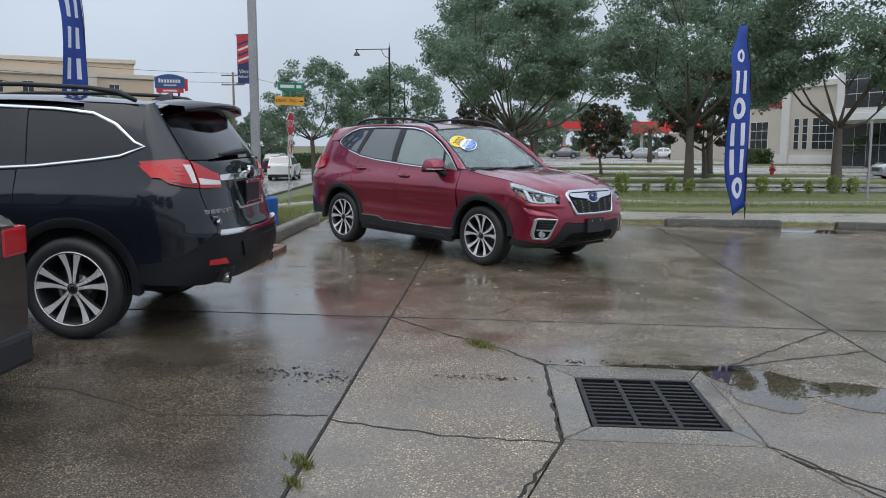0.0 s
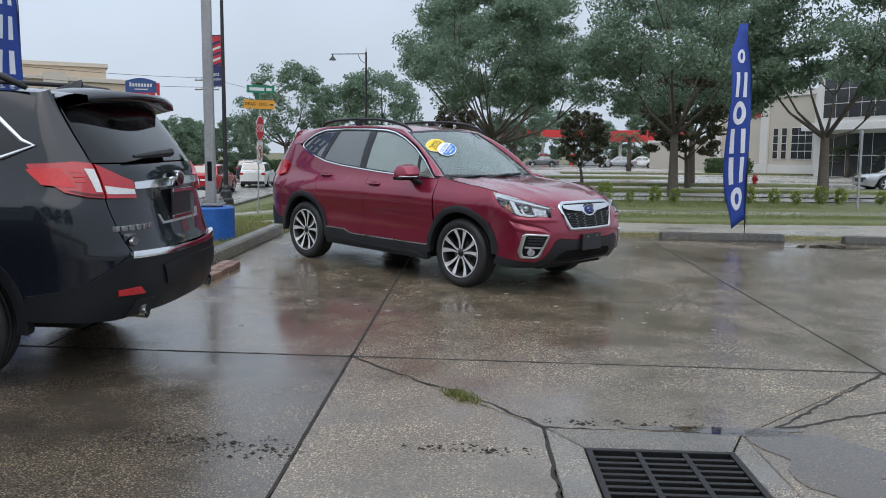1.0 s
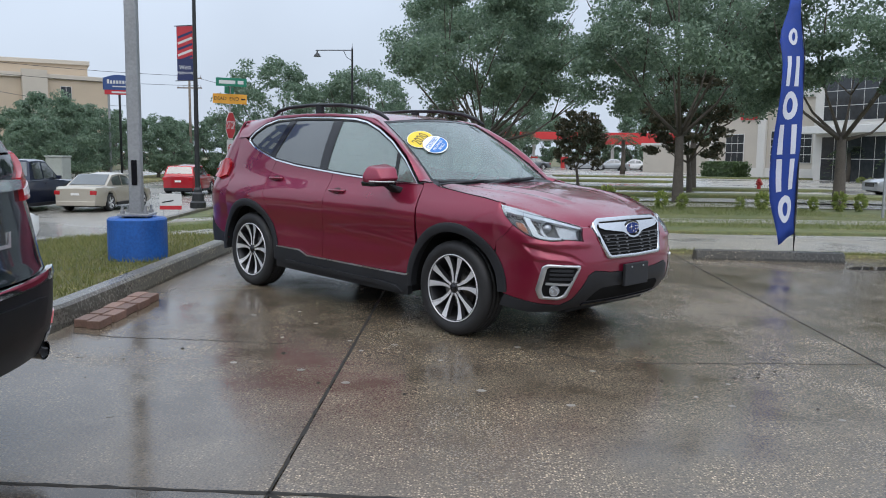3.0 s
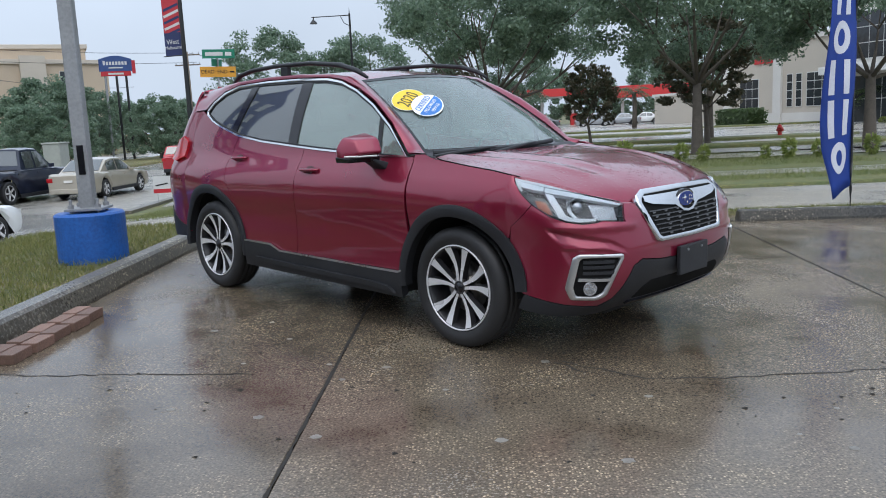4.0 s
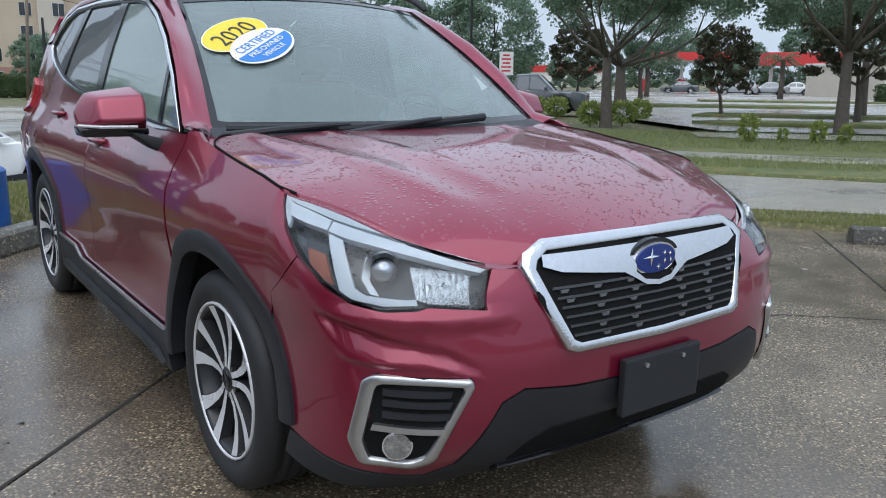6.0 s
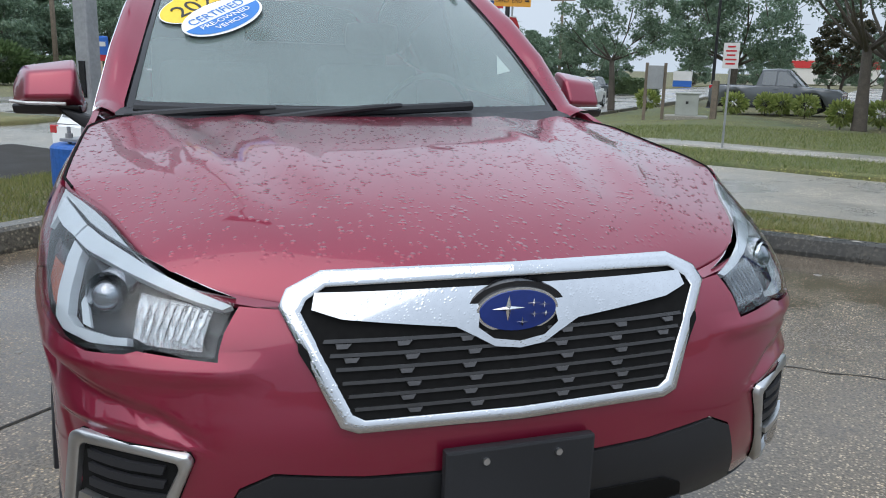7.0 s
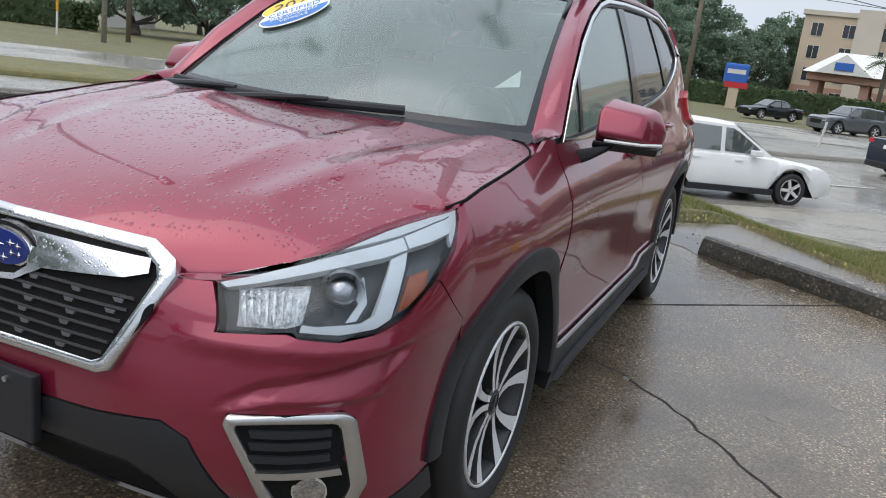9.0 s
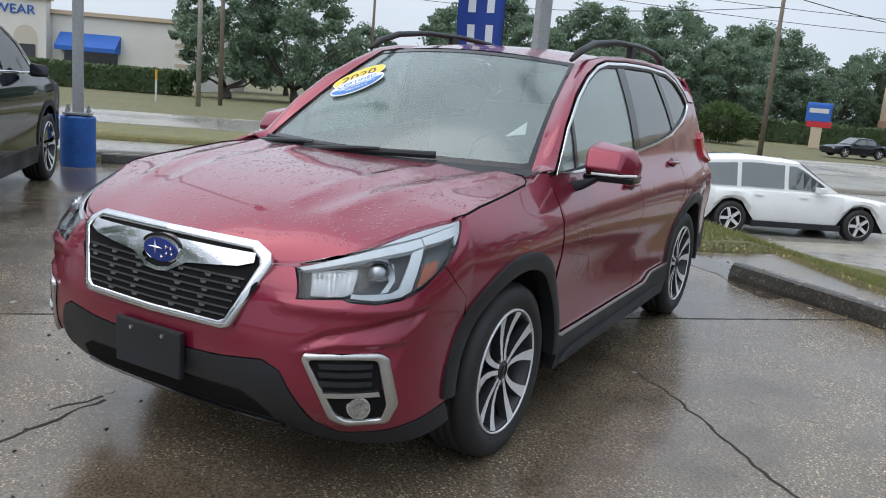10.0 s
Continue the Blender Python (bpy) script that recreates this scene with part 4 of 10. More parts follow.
# headlamps
LAMP_BROW = material("clear_grey_lamp_brow", (0.52, 0.54, 0.56), 0.18, vary=0.12, fine=120, bump=0.15)
LAMP_GREY = material("smoked_lamp_bowl", (0.055, 0.055, 0.06), 0.3, 0.4, vary=0.3, fine=60)
LAMP_BALL = material("projector_glass", (0.30, 0.32, 0.35), 0.05, 0.8, vary=0.3)
for sgn in (1, -1):
    mir = sgn < 0
    f = lambda a, b: h_map(a, b)
    lamp = sheet("headlamp", lamp_poly, f, LAMP_DARK, hero, step=0.05, off=-0.045, thick=0.01, mirror=mir, label="clear headlamp with white light bar and projector")
    def lp(name, poly, mat, off, thick, **k):
        poly = [(d, z - 0.010 * min(1, max(0, (1.0 - z) / 0.15))) for d, z in poly] if name not in ("lens_cover", "brow") else poly
        o = sheet(name, poly, f, mat, lamp, step=0.05, off=off, thick=thick, mirror=mir, **k)
        return o
    lp("lens_cover", lamp_poly, LENS, 0.002, 0.003)
    # light guide: long top blade and the slanting limb that turns along the foot
    upper = [(0.575, 0.864), (0.63, 0.879), (0.72, 0.905), (0.80, 0.928), (0.895, 0.952), (0.96, 0.970), (1.03, 0.984)]
    lower_edge = [(1.022, 0.956), (0.965, 0.944), (0.905, 0.933), (0.865, 0.922), (0.80, 0.909), (0.72, 0.890), (0.64, 0.870), (0.585, 0.858)]
    lp("light_guide", upper[:5] + lower_edge[2:], LAMP_WHITE, -0.006, 0.02)
    lp("outer_guide", [(0.898, 0.9525), (0.96, 0.970), (1.03, 0.984), (1.022, 0.956), (0.965, 0.944), (0.908, 0.934)], LAMP_WHITE, -0.004, 0.02)
    lp("brow", [(0.580, 0.868)] + [(d, z + 0.002) for d, z in upper[1:]] + [(1.022, 0.944), (1.036, 0.928), (1.062, 0.972), (1.076, 0.997)] + [(d, z - 0.003) for d, z in lamp_top], LAMP_BROW, -0.008, 0.01)
    lp("light_guide", [(0.905, 0.930), (0.872, 0.919), (0.856, 0.826), (0.83, 0.812), (0.74, 0.806), (0.715, 0.808), (0.712, 0.794), (0.79, 0.790), (0.868, 0.799), (0.898, 0.815)], LAMP_WHITE, -0.008, 0.02)
    lp("turn_signal", [(0.975, 0.900), (0.922, 0.893), (0.922, 0.826), (0.945, 0.832), (0.985, 0.862)], AMBER, -0.02, 0.01)
    lp("signal_bowl", [(1.015, 0.925), (0.918, 0.915), (0.916, 0.815), (0.945, 0.826), (1.0, 0.866), (1.025, 0.91)], LAMP_GREY, -0.028, 0.005)
    lp("reflector", [(0.605, 0.862), (0.585, 0.792), (0.685, 0.800), (0.715, 0.812), (0.735, 0.882), (0.66, 0.872)], LAMP_BOWL, -0.025, 0.005)
    for q in range(8):
        lp("reflector_rib", [(0.602 + 0.014 * q, 0.812), (0.607 + 0.014 * q, 0.812), (0.617 + 0.014 * q, 0.866), (0.612 + 0.014 * q, 0.866)], REFLECTOR, -0.021, 0.006)
    lp("chrome_bowl", [(0.825, 0.895), (0.80, 0.893), (0.82, 0.85), (0.80, 0.815), (0.822, 0.818), (0.838, 0.85)], LAMP_WHITE, -0.018, 0.006)
    pc = h_map(0.785, 0.848)
    nrm = Vector((0.85, -0.5, 0.08)).normalized()
    for nm, r0, r1, mat, o0, o1 in (("projector_ring", 0.040, 0.037, CHROME, -0.055, -0.016), ("projector_shroud", 0.050, 0.046, REFLECTOR, -0.06, -0.025)):
        c0, c1 = pc + nrm * o0, pc + nrm * o1
        bm = tubed(c0, c1, r0, r1, 28, caps=False)
        if mir:
            bmesh.ops.transform(bm, matrix=Matrix.Diagonal((1, -1, 1, 1)), verts=bm.verts)
        part(nm, bm, mat, lamp, smooth=True)
    bm = bmesh.new()
    bmesh.ops.create_uvsphere(bm, u_segments=24, v_segments=14, radius=0.034)
    c = pc - nrm * 0.036
    bmesh.ops.transform(bm, matrix=Matrix.Translation((c.x, -c.y if mir else c.y, c.z)), verts=bm.verts)
    part("projector_lens", bm, LAMP_BALL, lamp, smooth=True)

    f = lambda a, b: h_map(a, b - 0.011)
    # fog lamp bezel
    ring_o = [(DY(0.598, 0.615), 0.620), (DY(0.785, 0.622), 0.627), (DY(0.803, 0.60), 0.606), (DY(0.818, 0.45), 0.452), (DY(0.797, 0.392), 0.390), (DY(0.70, 0.385), 0.385), (DY(0.662, 0.40), 0.402), (DY(0.592, 0.60), 0.603)]
    ring_i = [(DY(0.625, 0.595), 0.596), (DY(0.768, 0.60), 0.601), (DY(0.777, 0.59), 0.592), (DY(0.792, 0.455), 0.455), (DY(0.78, 0.415), 0.413), (DY(0.71, 0.41), 0.409), (DY(0.69, 0.42), 0.422), (DY(0.622, 0.585), 0.586)]
    ring_i = [(a[0] + (b[0] - a[0]) * 0.22, a[1] + (b[1] - a[1]) * 0.22) for a, b in zip(ring_i, ring_o)]
    fog = sheet("fog_lamp", ring_o, f, OPENING_DARK, hero, off=0.003, thick=0.004, mirror=mir, label="round fog lamp in a satin silver surround")
    ribbon("surround", rounded(ring_o, 0.015), rounded(ring_i, 0.012), f, SATIN, fog, off=0.017, thick=0.022, mirror=mir, closed=True, bulge=0.001)
    sheet("crossbar", [(DY(0.655, 0.50), 0.498), (DY(0.785, 0.505), 0.503), (DY(0.787, 0.49), 0.488), (DY(0.66, 0.485), 0.483)], f, SATIN, fog, step=0.04, off=0.016, thick=0.02, mirror=mir)
    for z in (0.525, 0.555, 0.582):
        sheet("louvre", [(DY(0.64, z), z + 0.008), (DY(0.772, z), z + 0.010), (DY(0.772, z), z - 0.006), (DY(0.645, z), z - 0.008)], f, CLADDING, fog, step=0.04, off=0.010, thick=0.01, mirror=mir)
    fc = h_map(DY(0.742, 0.445), 0.436)
    nf = Vector((0.86, -0.5, 0)).normalized()
    for nm, r, mat, o0, o1 in (("bulb_lens", 0.036, REFLECTOR, -0.02, 0.012), ("bulb_rim", 0.041, CHROME, -0.02, 0.008)):
        bm = tubed(fc + nf * o0, fc + nf * o1, r, r * 0.92, 24)
        if mir:
            bmesh.ops.transform(bm, matrix=Matrix.Diagonal((1, -1, 1, 1)), verts=bm.verts)
        part(nm, bm, mat, fog, smooth=False)

# hood: a crowned sheet with two pressed ridges a side
def hood_map(x, v):
    y = hood_half(x) * v
    zc, ze = hood_mid(x), hood_edge(x)
    z = zc - (zc - ze) * abs(v)**2.6
    line = 0.66 - 0.24 * (x - 1.06) / 1.15
    z += 0.010 * math.exp(-((abs(y) - line) / 0.045)**2) * sstep(2.2, 1.9, x) - 0.006 * math.exp(-((abs(y) - line + 0.10) / 0.05)**2)
    line2 = 0.40 - 0.14 * (x - 1.06) / 1.15
    z += 0.006 * math.exp(-((abs(y) - line2) / 0.026)**2) * sstep(2.1, 1.8, x)
    z += 0.006 * sstep(2.16, 2.0, x) * sstep(0.9, 0.3, abs(v))
    xx = x - 0.02 * v * v * sstep(2.0, 2.235, x)
    return Vector((xx, y, z))
rows, cols = 46, 40
verts, norms, faces = [], [], []
for i in range(rows + 1):
    for j in range(cols + 1):
        v = -1 + 2 * j / cols
        back = 1.07 + 0.125 * (1 - v * v)
        x = back + (2.235 - back) * i / rows
        verts.append(hood_map(x, v))
        e = 1e-3
        n = (hood_map(x + e, v) - hood_map(x - e, v)).cross(hood_map(x, v + e) - hood_map(x, v - e))
        norms.append(n.normalized())
# rounded transition where the leading corners draw in beside the lamps
for _ in range(4):
    soft_norms = list(norms)
    for i in range(rows + 1):
        if 1.07 + 1.165 * i / rows < 1.98:
            continue
        for j in range(cols + 1):
            n = Vector((0, 0, 0.02))
            for di in (-1, 0, 1):
                for dj in (-1, 0, 1):
                    if 0 <= i + di <= rows and 0 <= j + dj <= cols:
                        n += norms[(i + di) * (cols + 1) + j + dj]
            soft_norms[i * (cols + 1) + j] = n.normalized()
    norms = soft_norms
for i in range(rows):
    for j in range(cols):
        a = i * (cols + 1) + j
        faces.append((a, a + cols + 1, a + cols + 2, a + 1))
base = len(verts)
ring = [i * (cols + 1) for i in range(rows + 1)] + [rows * (cols + 1) + j for j in range(1, cols + 1)] + [i * (cols + 1) + cols for i in range(rows - 1, -1, -1)]
for k in ring:
    verts.append(verts[k] - Vector((0, 0, 0.03)))
    n = Vector((verts[k].x - 1.6, verts[k].y, -0.2)).normalized()
    norms.append(n)
for k in range(len(ring) - 1):
    faces.append((ring[k], base + k, base + k + 1, ring[k + 1]))
raw("hood", [tuple(v) for v in verts], faces, RED_WET, hero, "red hood covered in rain drops", normals=[tuple(n) for n in norms])

# the top of each wing, from the hood's rear corner to the foot of the pillar
def wing_out(x):
    z = hood_edge(x)
    return -h_map(DP(x, z) if x > FB else DX(x), z).y
WING_TOP = []
for sg in (1, -1):
    def wing_top(x, v, sg=sg):
        inner, outer = 0.735, wing_out(x) - 0.004
        y = inner + (outer - inner) * (v if sg > 0 else 1 - v)
        k = (y - inner) / (outer - inner)
        return Vector((x, sg * y, min(hood_edge(x) - 0.010, 1.098) - 0.010 * k * k))
    WING_TOP.append(wing_top)

HOOD_LEDGE = []
for sg in (1, -1):
    def hood_ledge(x, v, sg=sg):
        z = hood_edge(x)
        inner = hood_half(x) - 0.02
        outer = max(inner + 0.012, -h_map(DP(x, z), z).y - 0.003)
        return Vector((x, sg * (inner + (outer - inner) * (v if sg > 0 else 1 - v)), z - 0.011))
    HOOD_LEDGE.append(hood_ledge)
    # shade of the shut line, laid on as a dark round bar
    line = [(x, sg * (hood_half(x) + 0.002), hood_edge(x) + 0.0005) for x in (1.76, 1.7, 1.6, 1.5, 1.4, 1.3, 1.2, 1.14, 1.10)] + [(1.075, sg * (hood_half(1.09) - 0.012), hood_edge(1.08) + 0.004), (1.06, sg * (hood_half(1.08) - 0.05), hood_edge(1.07) + 0.005)]
    part("shut_line", path_tube(bmesh.new(), line, 0.0035, 6), OPENING_DARK, hero)

# glasshouse: windscreen between base and top curves
def screen_map(u, v):
    """u across (-1 to 1), v from the base up."""
    xb, zb = 1.165 - 0.21 * u * u, 1.084
    xt, zt = 0.335 - 0.14 * u * u, 1.602 - 0.035 * u * u
    y = u * (0.755 * (1 - v) + 0.60 * v)
    s = 0.02 * math.sin(math.pi * v)
    return Vector((xb + (xt - xb) * v + s, y, zb + (zt - zb) * v + s))
def grid_panel(name, fn, u0, u1, v0, v1, nu, nv, mat, label="", thick=0.006):
    verts, norms, faces = [], [], []
    for i in range(nu + 1):
        for j in range(nv + 1):
            u, v = u0 + (u1 - u0) * i / nu, v0 + (v1 - v0) * j / nv
            e = 1e-3
            n = (fn(u + e, v) - fn(u - e, v)).cross(fn(u, v + e) - fn(u, v - e)).normalized()
            verts.append(fn(u, v))
            norms.append(n)
    for i in range(nu):
        for j in range(nv):
            a = i * (nv + 1) + j
            faces.append((a, a + nv + 1, a + nv + 2, a + 1))
    if thick:
        b = len(verts)
        verts += [p - n * thick for p, n in zip(verts, norms)]
        norms += [-n for n in norms]
        faces += [tuple(b + i for i in f[::-1]) for f in faces]
    return raw(name, [tuple(p) for p in verts], faces, mat, hero, label, normals=[tuple(n) for n in norms])
for wing_top in WING_TOP:
    grid_panel("wing_top", wing_top, 0.90, 1.26, 0.0, 1.0, 10, 6, RED, thick=0.01)
for hood_ledge in HOOD_LEDGE:
    grid_panel("hood_ledge", hood_ledge, 2.03, 2.208, 0.0, 1.0, 8, 3, RED, thick=0.008)
grid_panel("windscreen", screen_map, -0.94, 0.94, 0.05, 0.97, 24, 14, WINDSHIELD, "misted windscreen", thick=0)
frit = lambda a, b: screen_map(a, b)
for nm, poly in (("lower", [(-0.97, 0.0), (0.97, 0.0), (0.97, 0.085), (0.90, 0.070), (-0.90, 0.070), (-0.97, 0.085)]), ("upper", [(-0.97, 0.965), (0.97, 0.965), (0.97, 1.0), (-0.97, 1.0)])):
    sheet("screen_border", poly, frit, GLOSS_BLACK, hero, step=0.1, off=0.003, thick=0.006)
for sg in (1, -1):
    sheet("screen_border", [(sg * 0.935, 0.0), (sg * 0.98, 0.0), (sg * 0.98, 1.0), (sg * 0.935, 1.0)][::sg], frit, GLOSS_BLACK, hero, step=0.1, off=0.003, thick=0.006)
# cowl below the screen
def cowl_map(u, v):
    a = screen_map(u, 0.0)
    b = Vector((a.x + 0.07, a.y * 0.985, a.z - 0.015))
    return a.lerp(b, v)
grid_panel("cowl", cowl_map, -1.0, 1.0, -0.3, 1.4, 20, 4, CLADDING, thick=0.02)

roof_mid = smooth_table([(-1.86, 1.60), (-1.5, 1.635), (-1.0, 1.655), (-0.4, 1.662), (0.0, 1.648), (0.335, 1.608)])
def roof_map(x, v):
    w = 0.60 - 0.05 * sstep(-1.2, -1.9, x) + 0.0
    xx = x - 0.14 * v * v * sstep(-0.2, 0.335, x)
    return Vector((xx, w * v, roof_mid(x) - 0.045 * abs(v)**2.4))
grid_panel("roof", roof_map, -1.86, 0.335, -1.0, 1.0, 26, 20, RED_WET, thick=0.02)

# side glass, pillars and bright trim
dlo = [(0.885, 1.092), (0.60, 1.092)] + [(x, belt(x) + 0.008) for x in (0.3, 0.0, -0.29, -0.7, -1.03, -1.3, -1.45)] + [(-1.56, 1.375), (-1.565, 1.40), (-1.50, 1.46), (-1.36, 1.53), (-1.18, 1.575), (-0.8, 1.592), (-0.4, 1.592), (-0.05, 1.580), (0.12, 1.555), (0.30, 1.495), (0.50, 1.40), (0.70, 1.265)]
def strip_of(poly, w):
    """The outline drawn in by w."""
    out = []
    n = len(poly)
    for i in range(n):
        a, p, b = Vector(poly[i - 1]), Vector(poly[i]), Vector(poly[(i + 1) % n])
        d = ((p - a).normalized() + (b - p).normalized()).normalized()
        out.append(tuple(p + Vector((d.y, -d.x)) * w))
    return out
area = sum(a[0] * b[1] - b[0] * a[1] for a, b in zip(dlo, dlo[1:] + dlo[:1]))
sg_in = 1 if area < 0 else -1
trim_out, trim_in, glass_in = strip_of(dlo, -0.012 * sg_in), strip_of(dlo, 0.004 * sg_in), strip_of(dlo, 0.014 * sg_in)
fmap_side = lambda a, b: h_map(a, b)
for mirror in (False, True):
    ribbon("window_trim", on_side(trim_out), on_side(trim_in), h_map, CHROME, hero, off=0.010, thick=0.014, mirror=mirror, closed=True)
    ribbon("window_seal", on_side(trim_in), on_side(glass_in), h_map, CLADDING, hero, off=0.003, thick=0.014, mirror=mirror, closed=True)
def top_at(x):
    t = [p for p in dlo if p[1] > 1.2 or p[0] < -1.5]
    xs = sorted((p[0], p[1]) for p in dlo[9:])
    return float(np.interp(x, [p[0] for p in xs], [p[1] for p in xs]))
def pane(name, xs_bottom, xs_top, mat, label=""):
    (b0, b1), (t0, t1) = xs_bottom, xs_top
    lows = [(b0 + (b1 - b0) * k / 5, belt(b0 + (b1 - b0) * k / 5) + 0.014) for k in range(6)]
    tops = [(t0 + (t1 - t0) * k / 6, top_at(t0 + (t1 - t0) * k / 6) - 0.010) for k in range(7)]
    both(name, on_side(lows + tops[::-1]), fmap_side, mat, hero, off=-0.006, thick=0.003, label=label)
pane("front_window", (0.60, -0.27), (0.575, -0.22), WINDOW)
both("quarter_light", on_side([(0.865, 1.10), (0.63, 1.10), (0.62, 1.31)]), fmap_side, WINDOW, hero, off=-0.006, thick=0.003)
pane("rear_window", (-0.36, -1.09), (-0.33, -0.90), PRIVACY)
both("rear_side_window", on_side([(-1.15, 1.245), (-1.3, 1.285), (-1.43, 1.335), (-1.545, 1.385), (-1.49, 1.45), (-1.36, 1.515), (-1.18, 1.562), (-0.99, 1.575)]), fmap_side, PRIVACY, hero, off=-0.006, thick=0.003)
both("centre_pillar", on_side([(-0.265, 1.14), (-0.37, 1.15), (-0.34, 1.588), (-0.215, 1.586)]), fmap_side, GLOSS_BLACK, hero, off=0.0, thick=0.02)
both("rear_pillar", on_side([(-1.085, 1.225), (-1.155, 1.24), (-0.985, 1.58), (-0.895, 1.582)]), fmap_side, GLOSS_BLACK, hero, off=0.0, thick=0.02)
both("front_divider", on_side([(0.60, 1.10), (0.635, 1.10), (0.625, 1.315), (0.59, 1.335)]), fmap_side, GLOSS_BLACK, hero, off=0.0, thick=0.02)
# screen pillar and roof rail of the body, from the wing to the tail, as one swept strip
def cant(t):
    """Outer line just above the side glass, and inner line at the screen and roof."""
    outer = [(1.04, 1.10), (0.90, 1.105), (0.71, 1.285), (0.51, 1.42), (0.31, 1.512), (0.12, 1.572), (-0.05, 1.598), (-0.4, 1.612), (-0.8, 1.612), (-1.18, 1.592), (-1.36, 1.548), (-1.51, 1.475), (-1.60, 1.41), (-1.86, 1.395)]
    inner = [screen_map(-0.97, v) for v in (-0.03, 0.05, 0.30, 0.55, 0.78, 1.0)] + [roof_map(x, -1.0) for x in (0.10, -0.4, -0.8, -1.2, -1.45, -1.7, -1.84, -1.865)]
    i = min(int(t), len(outer) - 2)
    f = t - i
    o = h_map(DX(outer[i][0]), outer[i][1]).lerp(h_map(DX(outer[i + 1][0]), outer[i + 1][1]), f)
    return o, inner[i].lerp(inner[i + 1], f)
def cant_map(t, v):
    o, i = cant(max(0, min(12.999, t)))
    p = o.lerp(i, v)
    bulge = 0.018 * math.sin(math.pi * min(1, max(0, v)))
    return p + Vector((0.0, -0.55, 0.83)) * bulge
for mirror in (False, True):
    f = cant_map if not mirror else (lambda t, v: Vector((cant_map(t, 1 - v).x, -cant_map(t, 1 - v).y, cant_map(t, 1 - v).z)))
    grid_panel("roof_pillar", f, 0.0, 13.0, 0.0, 1.0, 39, 6, RED, thick=0.012)

# roof rails
for sg in (-1, 1):
    bm = bmesh.new()
    pts = [(0.30, sg * 0.595, 1.585), (0.20, sg * 0.60, 1.635), (0.02, sg * 0.60, 1.682), (-0.3, sg * 0.60, 1.712), (-0.75, sg * 0.595, 1.716), (-1.1, sg * 0.585, 1.70), (-1.28, sg * 0.575, 1.672), (-1.38, sg * 0.57, 1.62)]
    path_tube(bm, pts, [0.012, 0.022, 0.022, 0.02, 0.02, 0.02, 0.022, 0.016], 10, 0.8)
    rail = part("roof_rail", bm, CLADDING, hero, smooth=True)
    for x in (-0.62,):
        part("rail_foot", boxed(x - 0.05, x + 0.04, sg * 0.595 - 0.016, sg * 0.595 + 0.016, 1.60, 1.705, 0.006), CLADDING, rail)

# wheel arches and sills
def flare(cx, a0, a1, ro, tail, drop):
    outer = [(cx + (ro + tail * max(0, math.cos(radians(a)))) * math.cos(radians(a)), 0.345 + (ro + 0.008) * math.sin(radians(a))) for a in np.linspace(a0, a1, 30)]
    inner = [(cx + 0.425 * math.cos(radians(a)), 0.345 + 0.425 * math.sin(radians(a))) for a in np.linspace(a0, a1, 30)]
    return on_side(outer), on_side(inner)
for cx, a0, a1, ro, tail in ((AX + 0.015, 184, 6, 0.485, 0.02), (-AX, 184, -4, 0.485, 0.0)):
    o, i = flare(cx, a0, a1, ro, tail, 0)
    for mirror in (False, True):
        ribbon("arch_flare", o, i, fmap_side, CLADDING, hero, off=0.014, thick=0.06, mirror=mirror, bulge=0.003)
sill = [(0.90, 0.405), (0.86, 0.392), (0.60, 0.390), (-0.40, 0.392), (-0.52, 0.430), (-0.86, 0.425), (-0.87, 0.25), (0.88, 0.235)]
both("sill", on_side(sill), fmap_side, CLADDING, hero, off=0.016, thick=0.05)
both("sill_ridge", on_side([(0.83, 0.262), (0.77, 0.300), (0.60, 0.312), (-0.60, 0.330), (-0.70, 0.332), (-0.75, 0.300), (-0.69, 0.302), (-0.60, 0.300), (0.60, 0.282), (0.74, 0.270)]), fmap_side, CLADDING, hero, off=0.036, thick=0.03)
# satin strip that stands for the light on the cladding's top edge
both("sill_trim", on_side([(0.90, 0.412), (0.86, 0.400), (0.60, 0.398), (-0.40, 0.401), (-0.52, 0.440), (-0.86, 0.440), (-0.86, 0.429), (-0.52, 0.428), (-0.40, 0.390), (0.60, 0.387), (0.86, 0.388), (0.90, 0.400)]), fmap_side, SATIN, hero, off=0.019, thick=0.01)

# underbody, wheel wells and cabin
for sg in (1, -1):
    for cx in (AX, -AX):
        bm = bmesh.new()
        n = 18
        for k in range(n):
            a, b = math.pi * k / n, math.pi * (k + 1) / n
            vs = [bm.verts.new(p) for p in ((cx + 0.44 * math.cos(a), sg * 0.86, 0.345 + 0.44 * math.sin(a)), (cx + 0.44 * math.cos(b), sg * 0.86, 0.345 + 0.44 * math.sin(b)), (cx + 0.44 * math.cos(b), sg * 0.5, 0.345 + 0.44 * math.sin(b)), (cx + 0.44 * math.cos(a), sg * 0.5, 0.345 + 0.44 * math.sin(a)))]
            bm.faces.new(vs)
        part("wheel_well", bm, UNDERBODY, hero)
bm = boxed(-2.15, 2.1, -0.52, 0.52, 0.24, 0.62, 0.03)
box(bm, -0.85, 0.85, -0.84, 0.84, 0.25, 0.5)
part("underbody", bm, UNDERBODY, hero)
cab = boxed(-1.6, 1.0, -0.74, 0.74, 0.5, 0.98, 0.05)
part("cabin_floor", cab, INTERIOR, hero)
part("dashboard", boxed(0.62, 1.08, -0.72, 0.72, 0.9, 1.075, 0.06), INTERIOR, hero)
